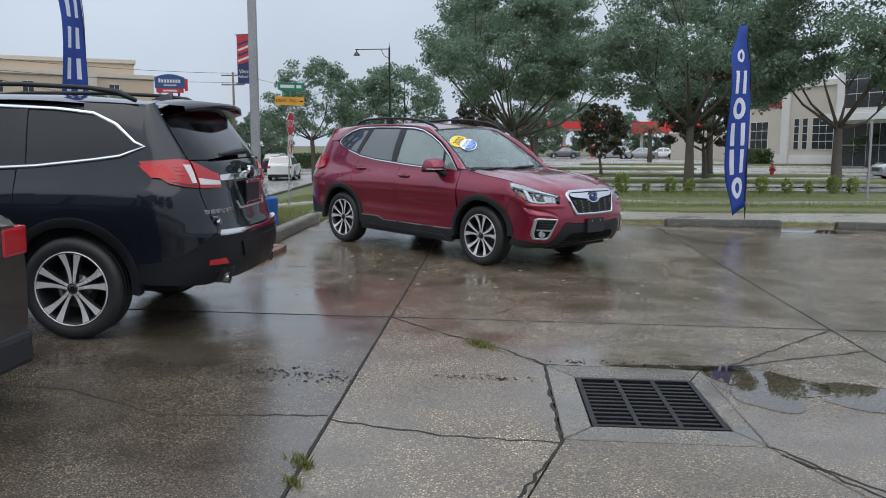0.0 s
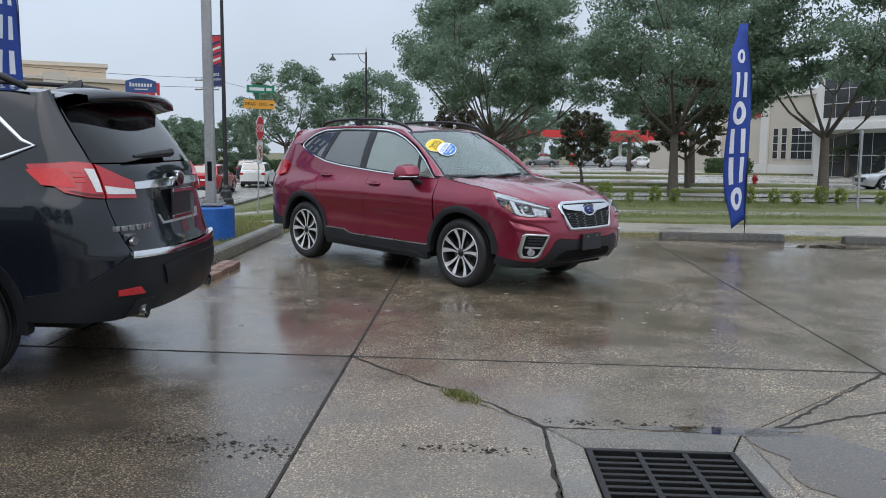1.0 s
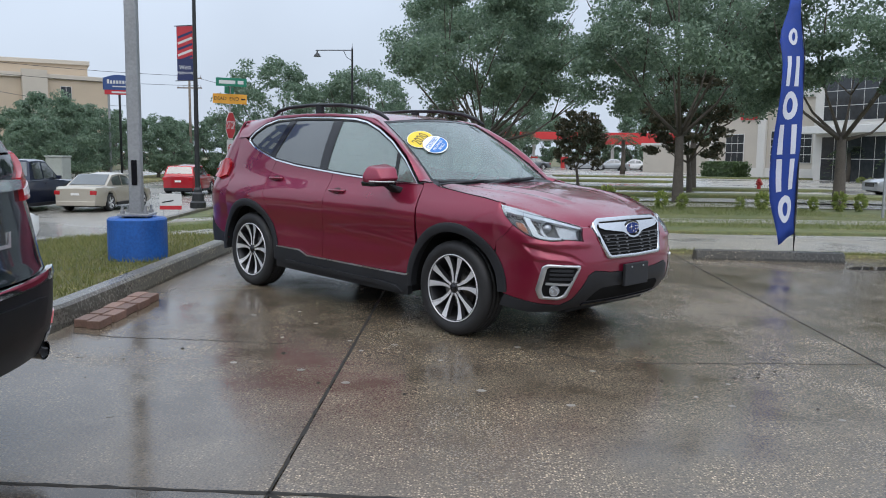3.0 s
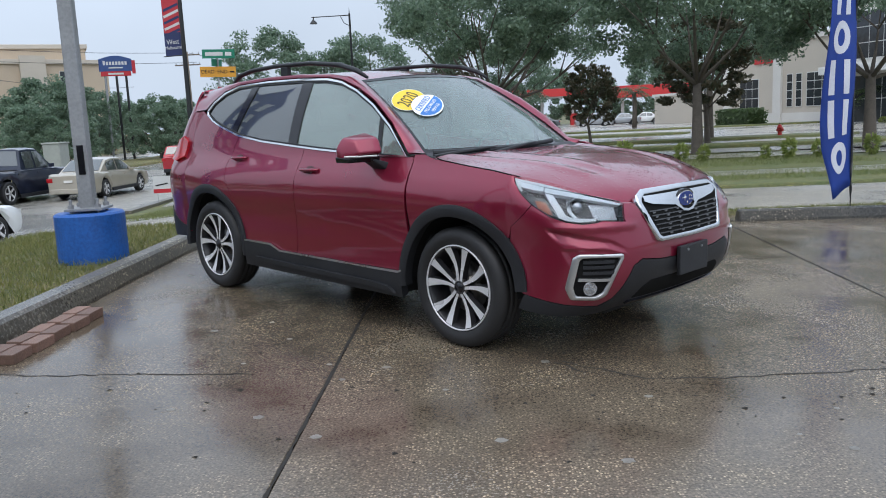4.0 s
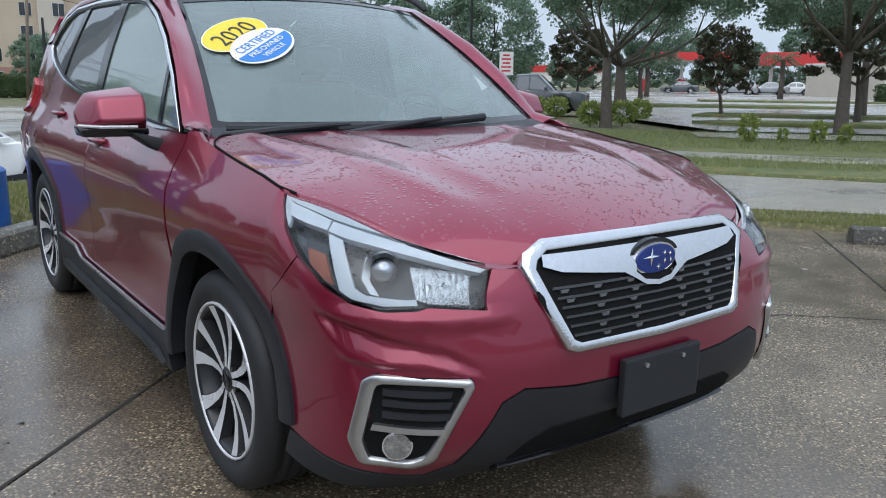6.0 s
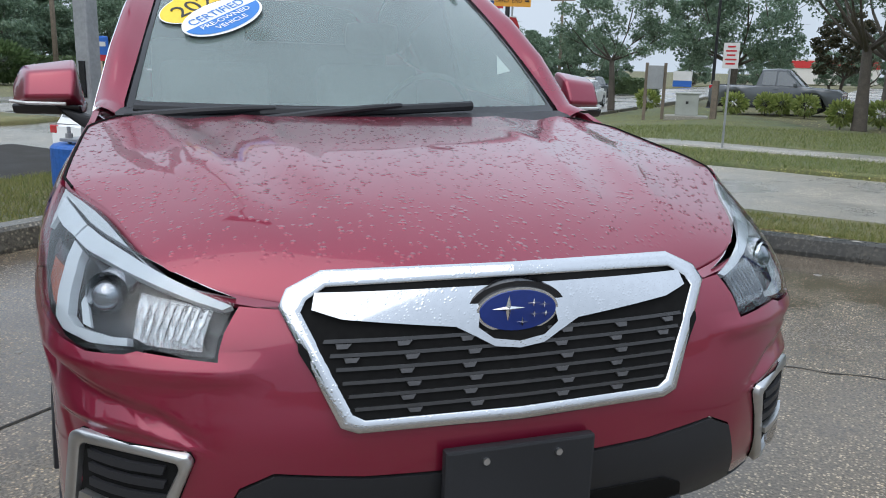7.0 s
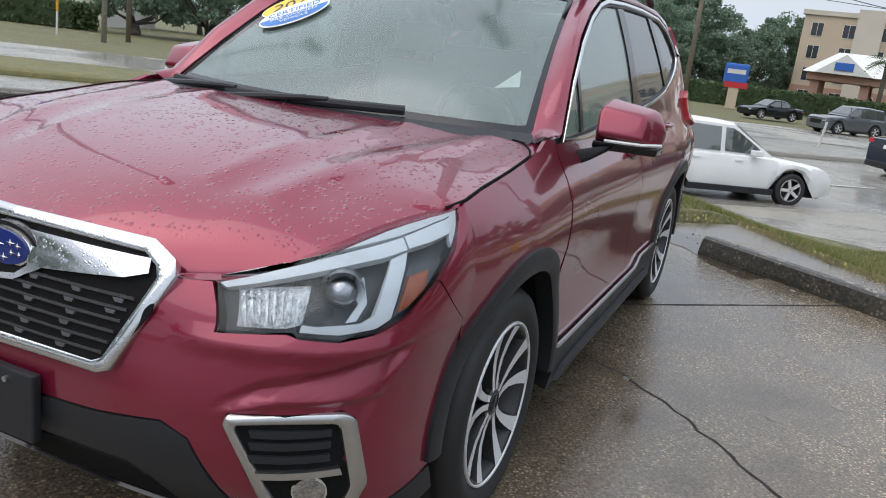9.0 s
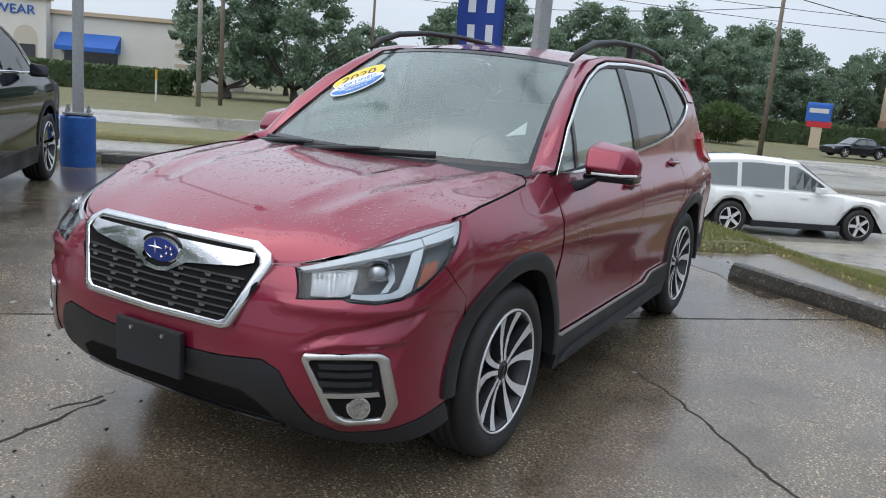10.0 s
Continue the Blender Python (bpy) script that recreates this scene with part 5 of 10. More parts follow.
for y in (-0.37, 0.37):
    bm = boxed(-0.28, -0.10, y - 0.25, y + 0.25, 0.85, 1.28, 0.05, Matrix.Translation((-0.05, 0, 0)) @ Matrix.Rotation(radians(-12), 4, "Y") @ Matrix.Translation((0.0, 0, 0)))
    part("front_seat", bm, SEAT_GREY, hero, smooth=True)
    part("headrest", boxed(-0.44, -0.34, y - 0.13, y + 0.13, 1.27, 1.42, 0.04), SEAT_GREY, hero, smooth=True)
part("rear_bench", boxed(-1.32, -1.16, -0.66, 0.66, 0.8, 1.32, 0.05), SEAT_GREY, hero, smooth=True)
bm = lathe([(0.175, -0.014), (0.189, 0.0), (0.175, 0.014), (0.161, 0.0), (0.175, -0.014)], 28, "Z")
bmesh.ops.transform(bm, matrix=pose(0.52, 0.37, 1.05, 0, -65, 0), verts=bm.verts)
part("steering_wheel", bm, INTERIOR, hero, smooth=True)
mp = screen_map(0, 0.90)
part("rear_view_mirror", boxed(mp.x - 0.09, mp.x - 0.05, -0.11, 0.11, mp.z - 0.06, mp.z, 0.012), INTERIOR, hero)
sheet("paper_tag", [(0.755, 0.275), (0.86, 0.30), (0.842, 0.40)], screen_map, PAPER, hero, off=-0.012, thick=0.002, label="white paper tag behind the windscreen")

# stickers on the windscreen
YELLOW = material("yellow_vinyl", (0.80, 0.56, 0.02), 0.4, vary=0.05)
STICKER_BLUE = material("blue_vinyl", (0.02, 0.17, 0.52), 0.4, vary=0.05)
WHITE_VINYL = material("white_vinyl", (0.82, 0.82, 0.80), 0.4, vary=0.03)
INK = material("black_ink", (0.01, 0.01, 0.012), 0.5, vary=0.1)
def screen_frame(u, v, tilt, off):
    p = screen_map(u, v)
    a = (screen_map(u + 0.01, v) - screen_map(u - 0.01, v)).normalized()
    n = a.cross(screen_map(u, v + 0.01) - screen_map(u, v - 0.01)).normalized()
    b = n.cross(a)
    m = Matrix((a, b, n)).transposed().to_4x4()
    m.translation = p + n * off
    return m @ Matrix.Rotation(radians(tilt), 4, "Z")
def plain_sticker(name, rx, ry, m, mat, parent, label=""):
    bm = bmesh.new()
    n = 36
    lo = [bm.verts.new((rx * math.cos(2 * math.pi * i / n), ry * math.sin(2 * math.pi * i / n), 0)) for i in range(n)]
    hi = [bm.verts.new((v.co.x, v.co.y, 0.0015)) for v in lo]
    bm.faces.new(hi)
    bm.faces.new(lo[::-1])
    for i in range(n):
        bm.faces.new((lo[i], lo[(i + 1) % n], hi[(i + 1) % n], hi[i]))
    bmesh.ops.transform(bm, matrix=m, verts=bm.verts)
    return part(name, bm, mat, parent, label)
mY = screen_frame(-0.725, 0.648, 46, 0.006)
sy = plain_sticker("year_sticker", 0.147, 0.100, mY, YELLOW, hero, "yellow oval sticker with the year")
plain_sticker("white_rim", 0.151, 0.104, mY @ Matrix.Translation((0, 0, -0.0008)), WHITE_VINYL, sy)
letters("year_text", "2020", 0.118, mY @ Matrix.Translation((0, 0, 0.003)), INK, sy, 0.0004, squeeze=0.85)
mB = screen_frame(-0.608, 0.552, 46, 0.010)
sb = plain_sticker("certified_sticker", 0.149, 0.101, mB, WHITE_VINYL, hero, "blue and white oval sticker for certified cars")
low = bmesh.new()
seg = [(0.143 * math.cos(radians(a)), 0.095 * math.sin(radians(a))) for a in range(180, 361, 9)]
low.faces.new([low.verts.new((x, y + 0.004, 0.0032)) for x, y in seg])
bmesh.ops.transform(low, matrix=mB, verts=low.verts)
part("blue_band", low, STICKER_BLUE, sb)
letters("certified_text", "CERTIFIED", 0.056, mB @ Matrix.Translation((0, 0.032, 0.004)), STICKER_BLUE, sb, 0.0003, squeeze=0.85)
letters("owned_text", "PRE-OWNED", 0.034, mB @ Matrix.Translation((0, -0.020, 0.005)), WHITE_VINYL, sb, 0.0003)
letters("vehicle_text", "VEHICLE", 0.032, mB @ Matrix.Translation((0, -0.055, 0.005)), WHITE_VINYL, sb, 0.0003)

# wipers
for y0, y1, va, vb in ((-0.69, -0.06, 0.0, 0.012), (-0.34, 0.34, 0.0, 0.045)):
    pts = []
    for k in range(9):
        y = y0 + (y1 - y0) * k / 8
        pts.append(screen_map(y / 0.75, va + (vb - va) * k / 8) + Vector((0.014, 0, 0.022)))
    w = part("wiper", path_tube(bmesh.new(), pts, 0.012, 8, 1.3), CLADDING, hero)
    base = screen_map((y0 - 0.02) / 0.75, -0.03) + Vector((0.03, 0, 0.015))
    arm = [base, pts[2] + Vector((0.022, 0, -0.002)), pts[4] + Vector((0.012, 0, 0.010)), pts[5] + Vector((0.004, 0, 0.012))]
    part("wiper_arm", path_tube(bmesh.new(), arm, [0.017, 0.013, 0.010, 0.008], 8), CLADDING, w)

# door mirrors
def grown(pts):
    """Door mirror points drawn out to full size from their foot."""
    return [(0.62 + (x - 0.62) * 1.15, -0.85 + (y + 0.85) * 1.18, 1.062 + (z - 1.062) * 1.24) for x, y, z in pts]
def hull(name, pts, mat, parent, bevel=0.012, mirror=False, label=""):
    bm = bmesh.new()
    for p in pts:
        bm.verts.new((p[0], -p[1] if mirror else p[1], p[2]))
    r = bmesh.ops.convex_hull(bm, input=bm.verts[:])
    bmesh.ops.delete(bm, geom=[v for v in bm.verts if not v.link_faces], context="VERTS")
    bmesh.ops.recalc_face_normals(bm, faces=bm.faces[:])
    bmesh.ops.dissolve_limit(bm, angle_limit=radians(4), verts=bm.verts[:], edges=bm.edges[:])
    if bevel:
        bmesh.ops.bevel(bm, geom=bm.edges[:], offset=bevel, segments=3, affect="EDGES", profile=0.6)
    return part(name, bm, mat, parent, label, smooth=True)
for mirror in (False, True):
    cap = hull("door_mirror", grown([(0.66, -0.86, 1.075), (0.62, -1.045, 1.07), (0.56, -1.05, 1.135), (0.575, -1.02, 1.185), (0.60, -0.88, 1.205), (0.70, -0.87, 1.18), (0.735, -0.88, 1.11), (0.70, -1.0, 1.105), (0.66, -1.0, 1.17), (0.555, -0.86, 1.08), (0.545, -1.04, 1.08)]), RED, hero, 0.016, mirror, "red-capped door mirror")
    hull("mirror_base", grown([(0.69, -0.86, 1.062), (0.64, -1.04, 1.06), (0.545, -1.04, 1.06), (0.545, -0.86, 1.06), (0.70, -0.865, 1.088), (0.655, -1.043, 1.085), (0.545, -1.047, 1.09), (0.545, -0.857, 1.09)]), GLOSS_BLACK, cap, 0.008, mirror)
    hull("mirror_arm", [(0.74, -0.83, 1.0), (0.62, -0.83, 1.0), (0.60, -0.81, 1.04), (0.74, -0.81, 1.05), (0.70, -0.93, 1.07), (0.60, -0.93, 1.07), (0.70, -0.93, 1.085), (0.60, -0.93, 1.085)], CLADDING, cap, 0.008, mirror)
    bm = boxed(0.528, 0.536, -1.035, -0.895, 1.115, 1.195, 0.002)
    if mirror:
        bmesh.ops.transform(bm, matrix=Matrix.Diagonal((1, -1, 1, 1)), verts=bm.verts)
    part("mirror_glass", bm, CHROME, cap)
    bm = bmesh.new()
    path_tube(bm, grown([(0.712, -0.90, 1.092), (0.69, -1.0, 1.092), (0.63, -1.048, 1.093)]), 0.006, 6)
    if mirror:
        bmesh.ops.transform(bm, matrix=Matrix.Diagonal((1, -1, 1, 1)), verts=bm.verts)
    part("indicator", bm, TAIL_CLEAR, cap)

# door handles
for mirror in (False, True):
    for x0, z in ((-0.13, 0.985), (-1.06, 1.045)):
        pts = []
        for t in np.linspace(0, 1, 9):
            p = h_map(DX(x0 + 0.20 * t), z + 0.004 * t)
            pts.append(p + Vector((0, -0.030 * math.sin(math.pi * min(1, max(0, t)))**0.35, 0)))
        bm = path_tube(bmesh.new(), pts, 0.013, 8, 0.8)
        if mirror:
            bmesh.ops.transform(bm, matrix=Matrix.Diagonal((1, -1, 1, 1)), verts=bm.verts)
        hd = part("door_handle", bm, RED, hero, smooth=True)
        # no hollow is pressed in; its shade is a darker red disc
        sheet("handle_recess", [(DX(x0 + 0.10) + 0.05 * math.cos(a), z + 0.026 * math.sin(a)) for a in np.linspace(0, 2 * math.pi, 20, endpoint=False)][::-1], fmap_side, material("recess_shade", (0.06, 0.006, 0.01), 0.4) if not mirror and x0 > -1 else bpy.data.materials["recess_shade"], hd, off=0.003, thick=0.004, mirror=mirror)

# tail: skin, glass, lamps
def h_tail(d, z):
    """Round from the centre of the tail to where it meets the quarter."""
    w = h_side(-1.75, z)
    th = min(1, max(0, d))
    c, s = max(0, math.cos(th * math.pi / 2)), max(0, math.sin(th * math.pi / 2))
    p = 2 / 3.6
    return Vector((-1.75 + (h_rear(z) + 1.75) * c**p, -w * s**p, z))
for mirror in (False, True):
    sheet("tailgate", [(0.0, 0.62), (0.72, 0.62), (0.72, 1.12), (0.0, 1.12)], lambda a, b: h_tail(a, b), RED, hero, step=0.06, mirror=mirror)
    sheet("tail_skin", [(0.72, 0.62), (1.0, 0.42), (1.0, 1.395), (0.90, 1.47), (0.80, 1.56), (0.74, 1.57), (0.74, 1.12), (0.72, 1.12)], lambda a, b: h_tail(a, b), RED, hero, step=0.05, mirror=mirror)
    sheet("rear_bumper", [(0.0, 0.32), (1.0, 0.38), (1.0, 0.46), (0.72, 0.61), (0.0, 0.61)], lambda a, b: h_tail(a, b), CLADDING, hero, step=0.06, off=0.006, mirror=mirror)
    sheet("rear_glass", [(0.0, 1.13), (0.73, 1.13), (0.73, 1.55), (0.0, 1.58)], lambda a, b: h_tail(a, b), PRIVACY, hero, step=0.08, mirror=mirror, thick=0.004)
    sheet("tail_lamp", [(0.60, 1.02), (0.92, 0.995), (0.985, 1.03), (0.985, 1.16), (0.93, 1.20), (0.62, 1.13)], lambda a, b: h_tail(a, b), TAIL_RED, hero, step=0.05, off=0.022, thick=0.03, mirror=mirror, label="red tail lamp")
bm = bmesh.new()
path_tube(bm, [(-1.84, y, 1.60 - 0.04 * abs(y / 0.6)**2) for y in np.linspace(-0.58, 0.58, 9)], 0.03, 8, 0.5)
part("roof_spoiler", bm, RED, hero, smooth=True)
for x, y, s in ((AX, 0.768, 1), (AX, -0.768, -1), (-AX, 0.768, 1), (-AX, -0.768, -1)):
    wheel(hero, x, y, 0.35, 0.225, 0.250, "twin", s)

# ---- ground ----
def lot_z(u, v):
    return -0.0146 * u + 0.0134 * v


def ground_z(u, v):
    """Height of the land: the lot falls to its drain, the roads lie lower."""
    w = math.sin(math.pi / 2 * max(0.0, min(1.0, (v - 3.6) / 2.9)))
    if v > -2.2:
        w = max(w, sstep(-2.8, -10.5, u))
    w = max(w, sstep(-7.6, -12.5, u))
    t = -0.95 + 0.55 * sstep(-11, -2, u)
    return lot_z(u, v) * (1 - w) + t * w


def land(name, outline, mat, lift, label, category, step=1.2, kind="structure", skirt=0.0, solid=0.0):
    """A sheet that follows the land inside an outline."""
    bm = bmesh.new()
    f = bm.faces.new([bm.verts.new((a, b, 0)) for a, b in outline])
    bmesh.ops.triangulate(bm, faces=[f])
    for axis in (0, 1):
        lo, hi = min(p[axis] for p in outline), max(p[axis] for p in outline)
        k = math.floor(lo / step) + 1
        done = 0
        while k * step < hi and done < 90:
            co, no = [0, 0, 0], [0, 0, 0]
            co[axis], no[axis] = k * step, 1
            bmesh.ops.bisect_plane(bm, geom=bm.verts[:] + bm.edges[:] + bm.faces[:], plane_co=co, plane_no=no, dist=1e-4)
            k += 1
            done += 1
    for vtx in bm.verts:
        vtx.co.z = ground_z(vtx.co.x, vtx.co.y) + lift
    if solid:
        r = bmesh.ops.extrude_face_region(bm, geom=bm.faces[:])
        for g in r["geom"]:
            if isinstance(g, bmesh.types.BMVert):
                g.co.z -= solid
    bmesh.ops.recalc_face_normals(bm, faces=bm.faces[:])
    ob = link(name, bm, mat, None, label, smooth=True)
    return tagged(ob, label, category, "", kind)


# one wide sheet to the horizon
us = [-2500, -900, -400, -200, -120, -80, -60] + [x for x in range(-48, 49, 2)] + [60, 80, 120, 200, 400, 900, 2500]
vs_ = [-2500, -600, -200, -100, -60, -40, -30] + [x for x in range(-24, 61, 2)] + [80, 120, 200, 400, 900, 2500]
verts = [(u, v, ground_z(u, v) - 0.14) for u in us for v in vs_]
nv = len(vs_)
faces = [(i * nv + j, (i + 1) * nv + j, (i + 1) * nv + j + 1, i * nv + j + 1) for i in range(len(us) - 1) for j in range(nv - 1)]
tagged(raw("ground", verts, faces, FAR_GROUND, smooth=True), "wide green and brown land reaching the horizon", "ground", kind="structure")
land("road", [(-8.5, -60), (-9.0, 6), (-9.6, 20), (-11.5, 45), (-16, 140), (-38, 140), (-33, 45), (-31, 20), (-30, -60)], ASPHALT, -0.05, "wet grey asphalt main road with white lane lines", "road", 4.0)
land("road", [(-9.0, 5.6), (-4.2, 6.6), (0, 7.2), (5, 6.9), (16, 6.8), (40, 6.8), (40, 11.6), (16, 11.6), (6, 11.4), (0, 12.6), (-4.5, 13.2), (-9.4, 14.5)], ROAD_CONCRETE, -0.04, "wet pale concrete side road", "road", 2.0)
land("verge", [(-2.55, 3.75), (0, 3.72), (5, 3.72), (22, 3.7), (22, 6.85), (5, 6.95), (0, 7.25), (-4.2, 6.65), (-7.6, 5.8), (-8.8, 5.0), (-8.6, -20), (-7.1, -20), (-7.1, -2.0), (-2.62, -2.0)], GRASS, 0.07, "worn wet lawn with brown patches between lot and roads", "lawn", 0.7, solid=0.3)
land("verge", [(-9.3, 14.7), (-4.5, 13.4), (0, 12.8), (6, 11.6), (16, 11.8), (40, 11.8), (40, 22), (16, 22), (6, 22.0), (0, 26), (-4.0, 34), (-7, 48), (-11.0, 48), (-9.4, 20)], GREEN_GRASS, 0.0, "wet roadside lawn with a drainage dip", "lawn", 1.5, solid=0.3)
land("sidewalk", [(-8.6, 17.0), (-4.5, 16.6), (0, 15.6), (6, 14.3), (16, 14.3), (40, 14.3), (40, 15.6), (16, 15.6), (6, 15.6), (0, 16.9), (-4.2, 18.0), (-8.9, 18.6)], SIDEWALK, 0.02, "pale wet concrete sidewalk through the lawn", "sidewalk", 1.5, solid=0.2)

# the lot: slabs of wet concrete with open joints, parts of one pavement
pavement = tagged(new("pavement"), "wet brown-grey concrete slabs of a car lot with dark joints", "pavement", kind="structure")
pavement.matrix_world = LOT_TILT
JG = 0.011


def slab(poly, parent=pavement, mat=CONCRETE, thick=0.16, top=0.0):
    cx, cy = sum(p[0] for p in poly) / len(poly), sum(p[1] for p in poly) / len(poly)
    ins = []
    for i, p in enumerate(poly):
        a, b, q = Vector(poly[i - 1]), Vector(poly[(i + 1) % len(poly)]), Vector(p)
        e0, e1 = (q - a).normalized(), (b - q).normalized()
        n = Vector((-e0.y - e1.y, e0.x + e1.x))
        n = n.normalized() * (JG / max(0.35, math.sqrt(max(0.02, (1 + e0.dot(e1)) / 2)))) if n.length > 1e-6 else Vector((0, 0))
        ins.append(q + n)
    bm = bmesh.new()
    hi = [bm.verts.new((p.x, p.y, top)) for p in ins]
    mid = [bm.verts.new((p.x + (q[0] - p.x) * 0.6, p.y + (q[1] - p.y) * 0.6, top - 0.006)) for p, q in zip(ins, poly)]
    lo = [bm.verts.new((p.co.x, p.co.y, top - thick)) for p in mid]
    bm.faces.new(hi)
    for r0, r1 in ((mid, hi), (lo, mid)):
        for i in range(len(hi)):
            j = (i + 1) % len(hi)
            bm.faces.new((r0[i], r0[j], r1[j], r1[i]))
    return part("slab", bm, mat, parent)


UJ = [-7.1, -3.83, -0.27, 3.30, 6.87, 10.44, 14.0, 17.6]
VJ = [-22.0, -17.0, -12.6, -8.4, -4.37, 3.72]
for i in range(len(UJ) - 1):
    for j in range(len(VJ) - 1):
        u0, u1, v0, v1 = UJ[i], UJ[i + 1], VJ[j], VJ[j + 1]
        if v0 == -8.4 and u0 == -0.27:
            continue
        if v0 == -4.37 and u1 <= -3.8:
            v1 = -2.05
        if v0 == -4.37 and u0 == -3.83:
            slab([(u0, v0), (-2.42, v0), (-2.42, -2.05), (u0, -2.05)])
            u0 = -2.42
        slab([(u0, v0), (u1, v0), (u1, v1), (u0, v1)], mat=STAINED_SHADED if u1 < 0 and v1 < -4 else CONCRETE)
slab([(-0.27, -4.37), (0.94, -5.66), (1.96, -5.66), (3.30, -4.37)])
slab([(-0.27, -8.4), (0.55, -8.4), (0.96, -7.0), (0.94, -5.66), (-0.27, -4.37)])
slab([(0.55, -8.4), (2.6, -8.4), (1.98, -7.0), (0.96, -7.0)])
slab([(2.6, -8.4), (3.30, -8.4), (3.30, -4.37), (1.96, -5.66), (1.98, -7.0)])
# concrete collar of the drain, in four strips
PAD = ground_material("drain_collar_concrete", (0.11, 0.10, 0.085), (0.24, 0.22, 0.195), 0.4, 0.12, 120.0, 0.3, wet_scale=1.6)
for poly in ([(0.94, -5.66), (0.96, -7.0), (1.13, -6.80), (1.12, -5.93)], [(0.96, -7.0), (1.98, -7.0), (1.86, -6.80), (1.13, -6.80)], [(1.98, -7.0), (1.96, -5.66), (1.83, -5.93), (1.86, -6.80)], [(1.96, -5.66), (0.94, -5.66), (1.12, -5.93), (1.83, -5.93)]):
    slab(poly, mat=PAD, top=0.003)
base = boxed(-8, 18, -22, 3.9, -0.30, -0.10)
bs = part("bedding", base, CRACK, pavement)
# hairline cracks
def crack(pts, width=0.009, stray=0.014):
    rnd = random.Random(len(pts) * 7 + int(pts[0][0] * 100) + int(pts[-1][1] * 10))
    fine = []
    for (a, b) in zip(pts, pts[1:]):
        n = max(2, int(math.dist(a, b) / 0.06))
        for k in range(n):
            t = k / n
            fine.append((a[0] + (b[0] - a[0]) * t + rnd.uniform(-stray, stray), a[1] + (b[1] - a[1]) * t + rnd.uniform(-stray, stray)))
    fine.append(pts[-1])
    verts, faces = [], []
    for i, p in enumerate(fine):
        a, b = Vector(fine[max(0, i - 1)]), Vector(fine[min(len(fine) - 1, i + 1)])
        d = (b - a).normalized()
        w = width * rnd.uniform(0.4, 1.2)
        for s in (-1, 1):
            verts.append((p[0] - d.y * w * s, p[1] + d.x * w * s, 0.0012))
    for i in range(len(fine) - 1):
        faces.append((2 * i, 2 * i + 2, 2 * i + 3, 2 * i + 1))
    return raw("crack", verts, faces, CRACK, pavement)
for u in (-0.27, 3.30, 6.87):
    crack([(u, v) for v in np.linspace(-12.5, 3.6, 30)], 0.010, 0.003)
for v in (-4.37,):
    crack([(u, v) for u in np.linspace(-7.0, 10.4, 30)], 0.015, 0.004)
crack([(-0.27, -4.37), (0.30, -4.96), (0.50, -5.10), (0.94, -5.645), (1.4, -5.68), (2.0, -5.652), (2.6, -5.36), (3.29, -5.03)], 0.013)
crack([(2.15, -5.58), (2.7, -5.0), (3.28, -4.40)], 0.012)
crack([(0.94, -5.66), (0.95, -7.03), (0.72, -7.70), (0.5, -8.4)], 0.012)
crack([(2.0, -7.09), (2.32, -7.49), (2.8, -8.1)], 0.010)
crack([(-2.3, -1.86), (-1.9, -1.95), (-1.42, -1.945), (-0.7, -1.98)], 0.008)
crack([(0.95, -1.85), (1.36, -2.15), (1.74, -2.17), (2.40, -2.09)], 0.008)
crack([(-3.6, -6.3), (-1.86, -6.52), (-1.19, -6.88), (-0.29, -6.78)])
crack([(-0.27, -6.85), (0.34, -7.01), (0.94, -7.06)])
crack([(0.1, 0.60), (0.39, 0.67), (0.72, 0.76), (1.01, 0.80), (1.62, 0.78), (2.0, 0.79), (2.56, 0.917), (3.28, 1.0)], 0.008)
crack([(2.0, -7.0), (2.28, -7.55), (2.9, -8.4)])
crack([(2.40, -2.09), (3.3, -2.0)], 0.006)
crack([(0.93, -1.86), (1.06, -2.05)], 0.009)
# pale spots of old gum and shell
rnd = random.Random(5)
spots = [(-1.19, -1.09), (-0.86, -0.90), (-0.80, -1.79), (0.01, -1.90), (-0.65, -1.31), (0.87, -1.85), (1.31, -2.41), (-0.20, -2.09), (1.35, 1.35), (1.05, 1.6), (2.1, -2.6), (0.6, -2.9), (-0.5, -2.6)]
spots += [(rnd.uniform(-2, 3), rnd.uniform(-4, 3)) for _ in range(26)]
for u, v in spots:
    r = rnd.uniform(0.012, 0.027)
    pts = [(u + r * rnd.uniform(0.7, 1.2) * math.cos(a), v + r * 0.8 * rnd.uniform(0.7, 1.2) * math.sin(a)) for a in np.linspace(0, 2 * math.pi, 11, endpoint=False)]
    verts = [(x, y, 0.0025) for x, y in pts] + [(u + (x - u) * 1.15, v + (y - v) * 1.15, -0.002) for x, y in pts]
    raw("gum_spot", verts, [tuple(range(11))] + [(i, i + 11, (i + 1) % 11 + 11, (i + 1) % 11) for i in range(11)], SPOT, pavement)
# drain grate
grate = thing("drain_grate", "dark cast iron storm drain grate set in a concrete collar", "drain grate", LOT_TILT @ pose(1.485, -6.365, 0, 0, 0, 0.8))
W2, H2 = 0.36, 0.435
# solid block: the hollow's shade is put into its dark colour
part("pit", boxed(-W2 + 0.01, W2 - 0.01, -H2 + 0.01, H2 - 0.01, -0.4, -0.06), OPENING_DARK, grate)
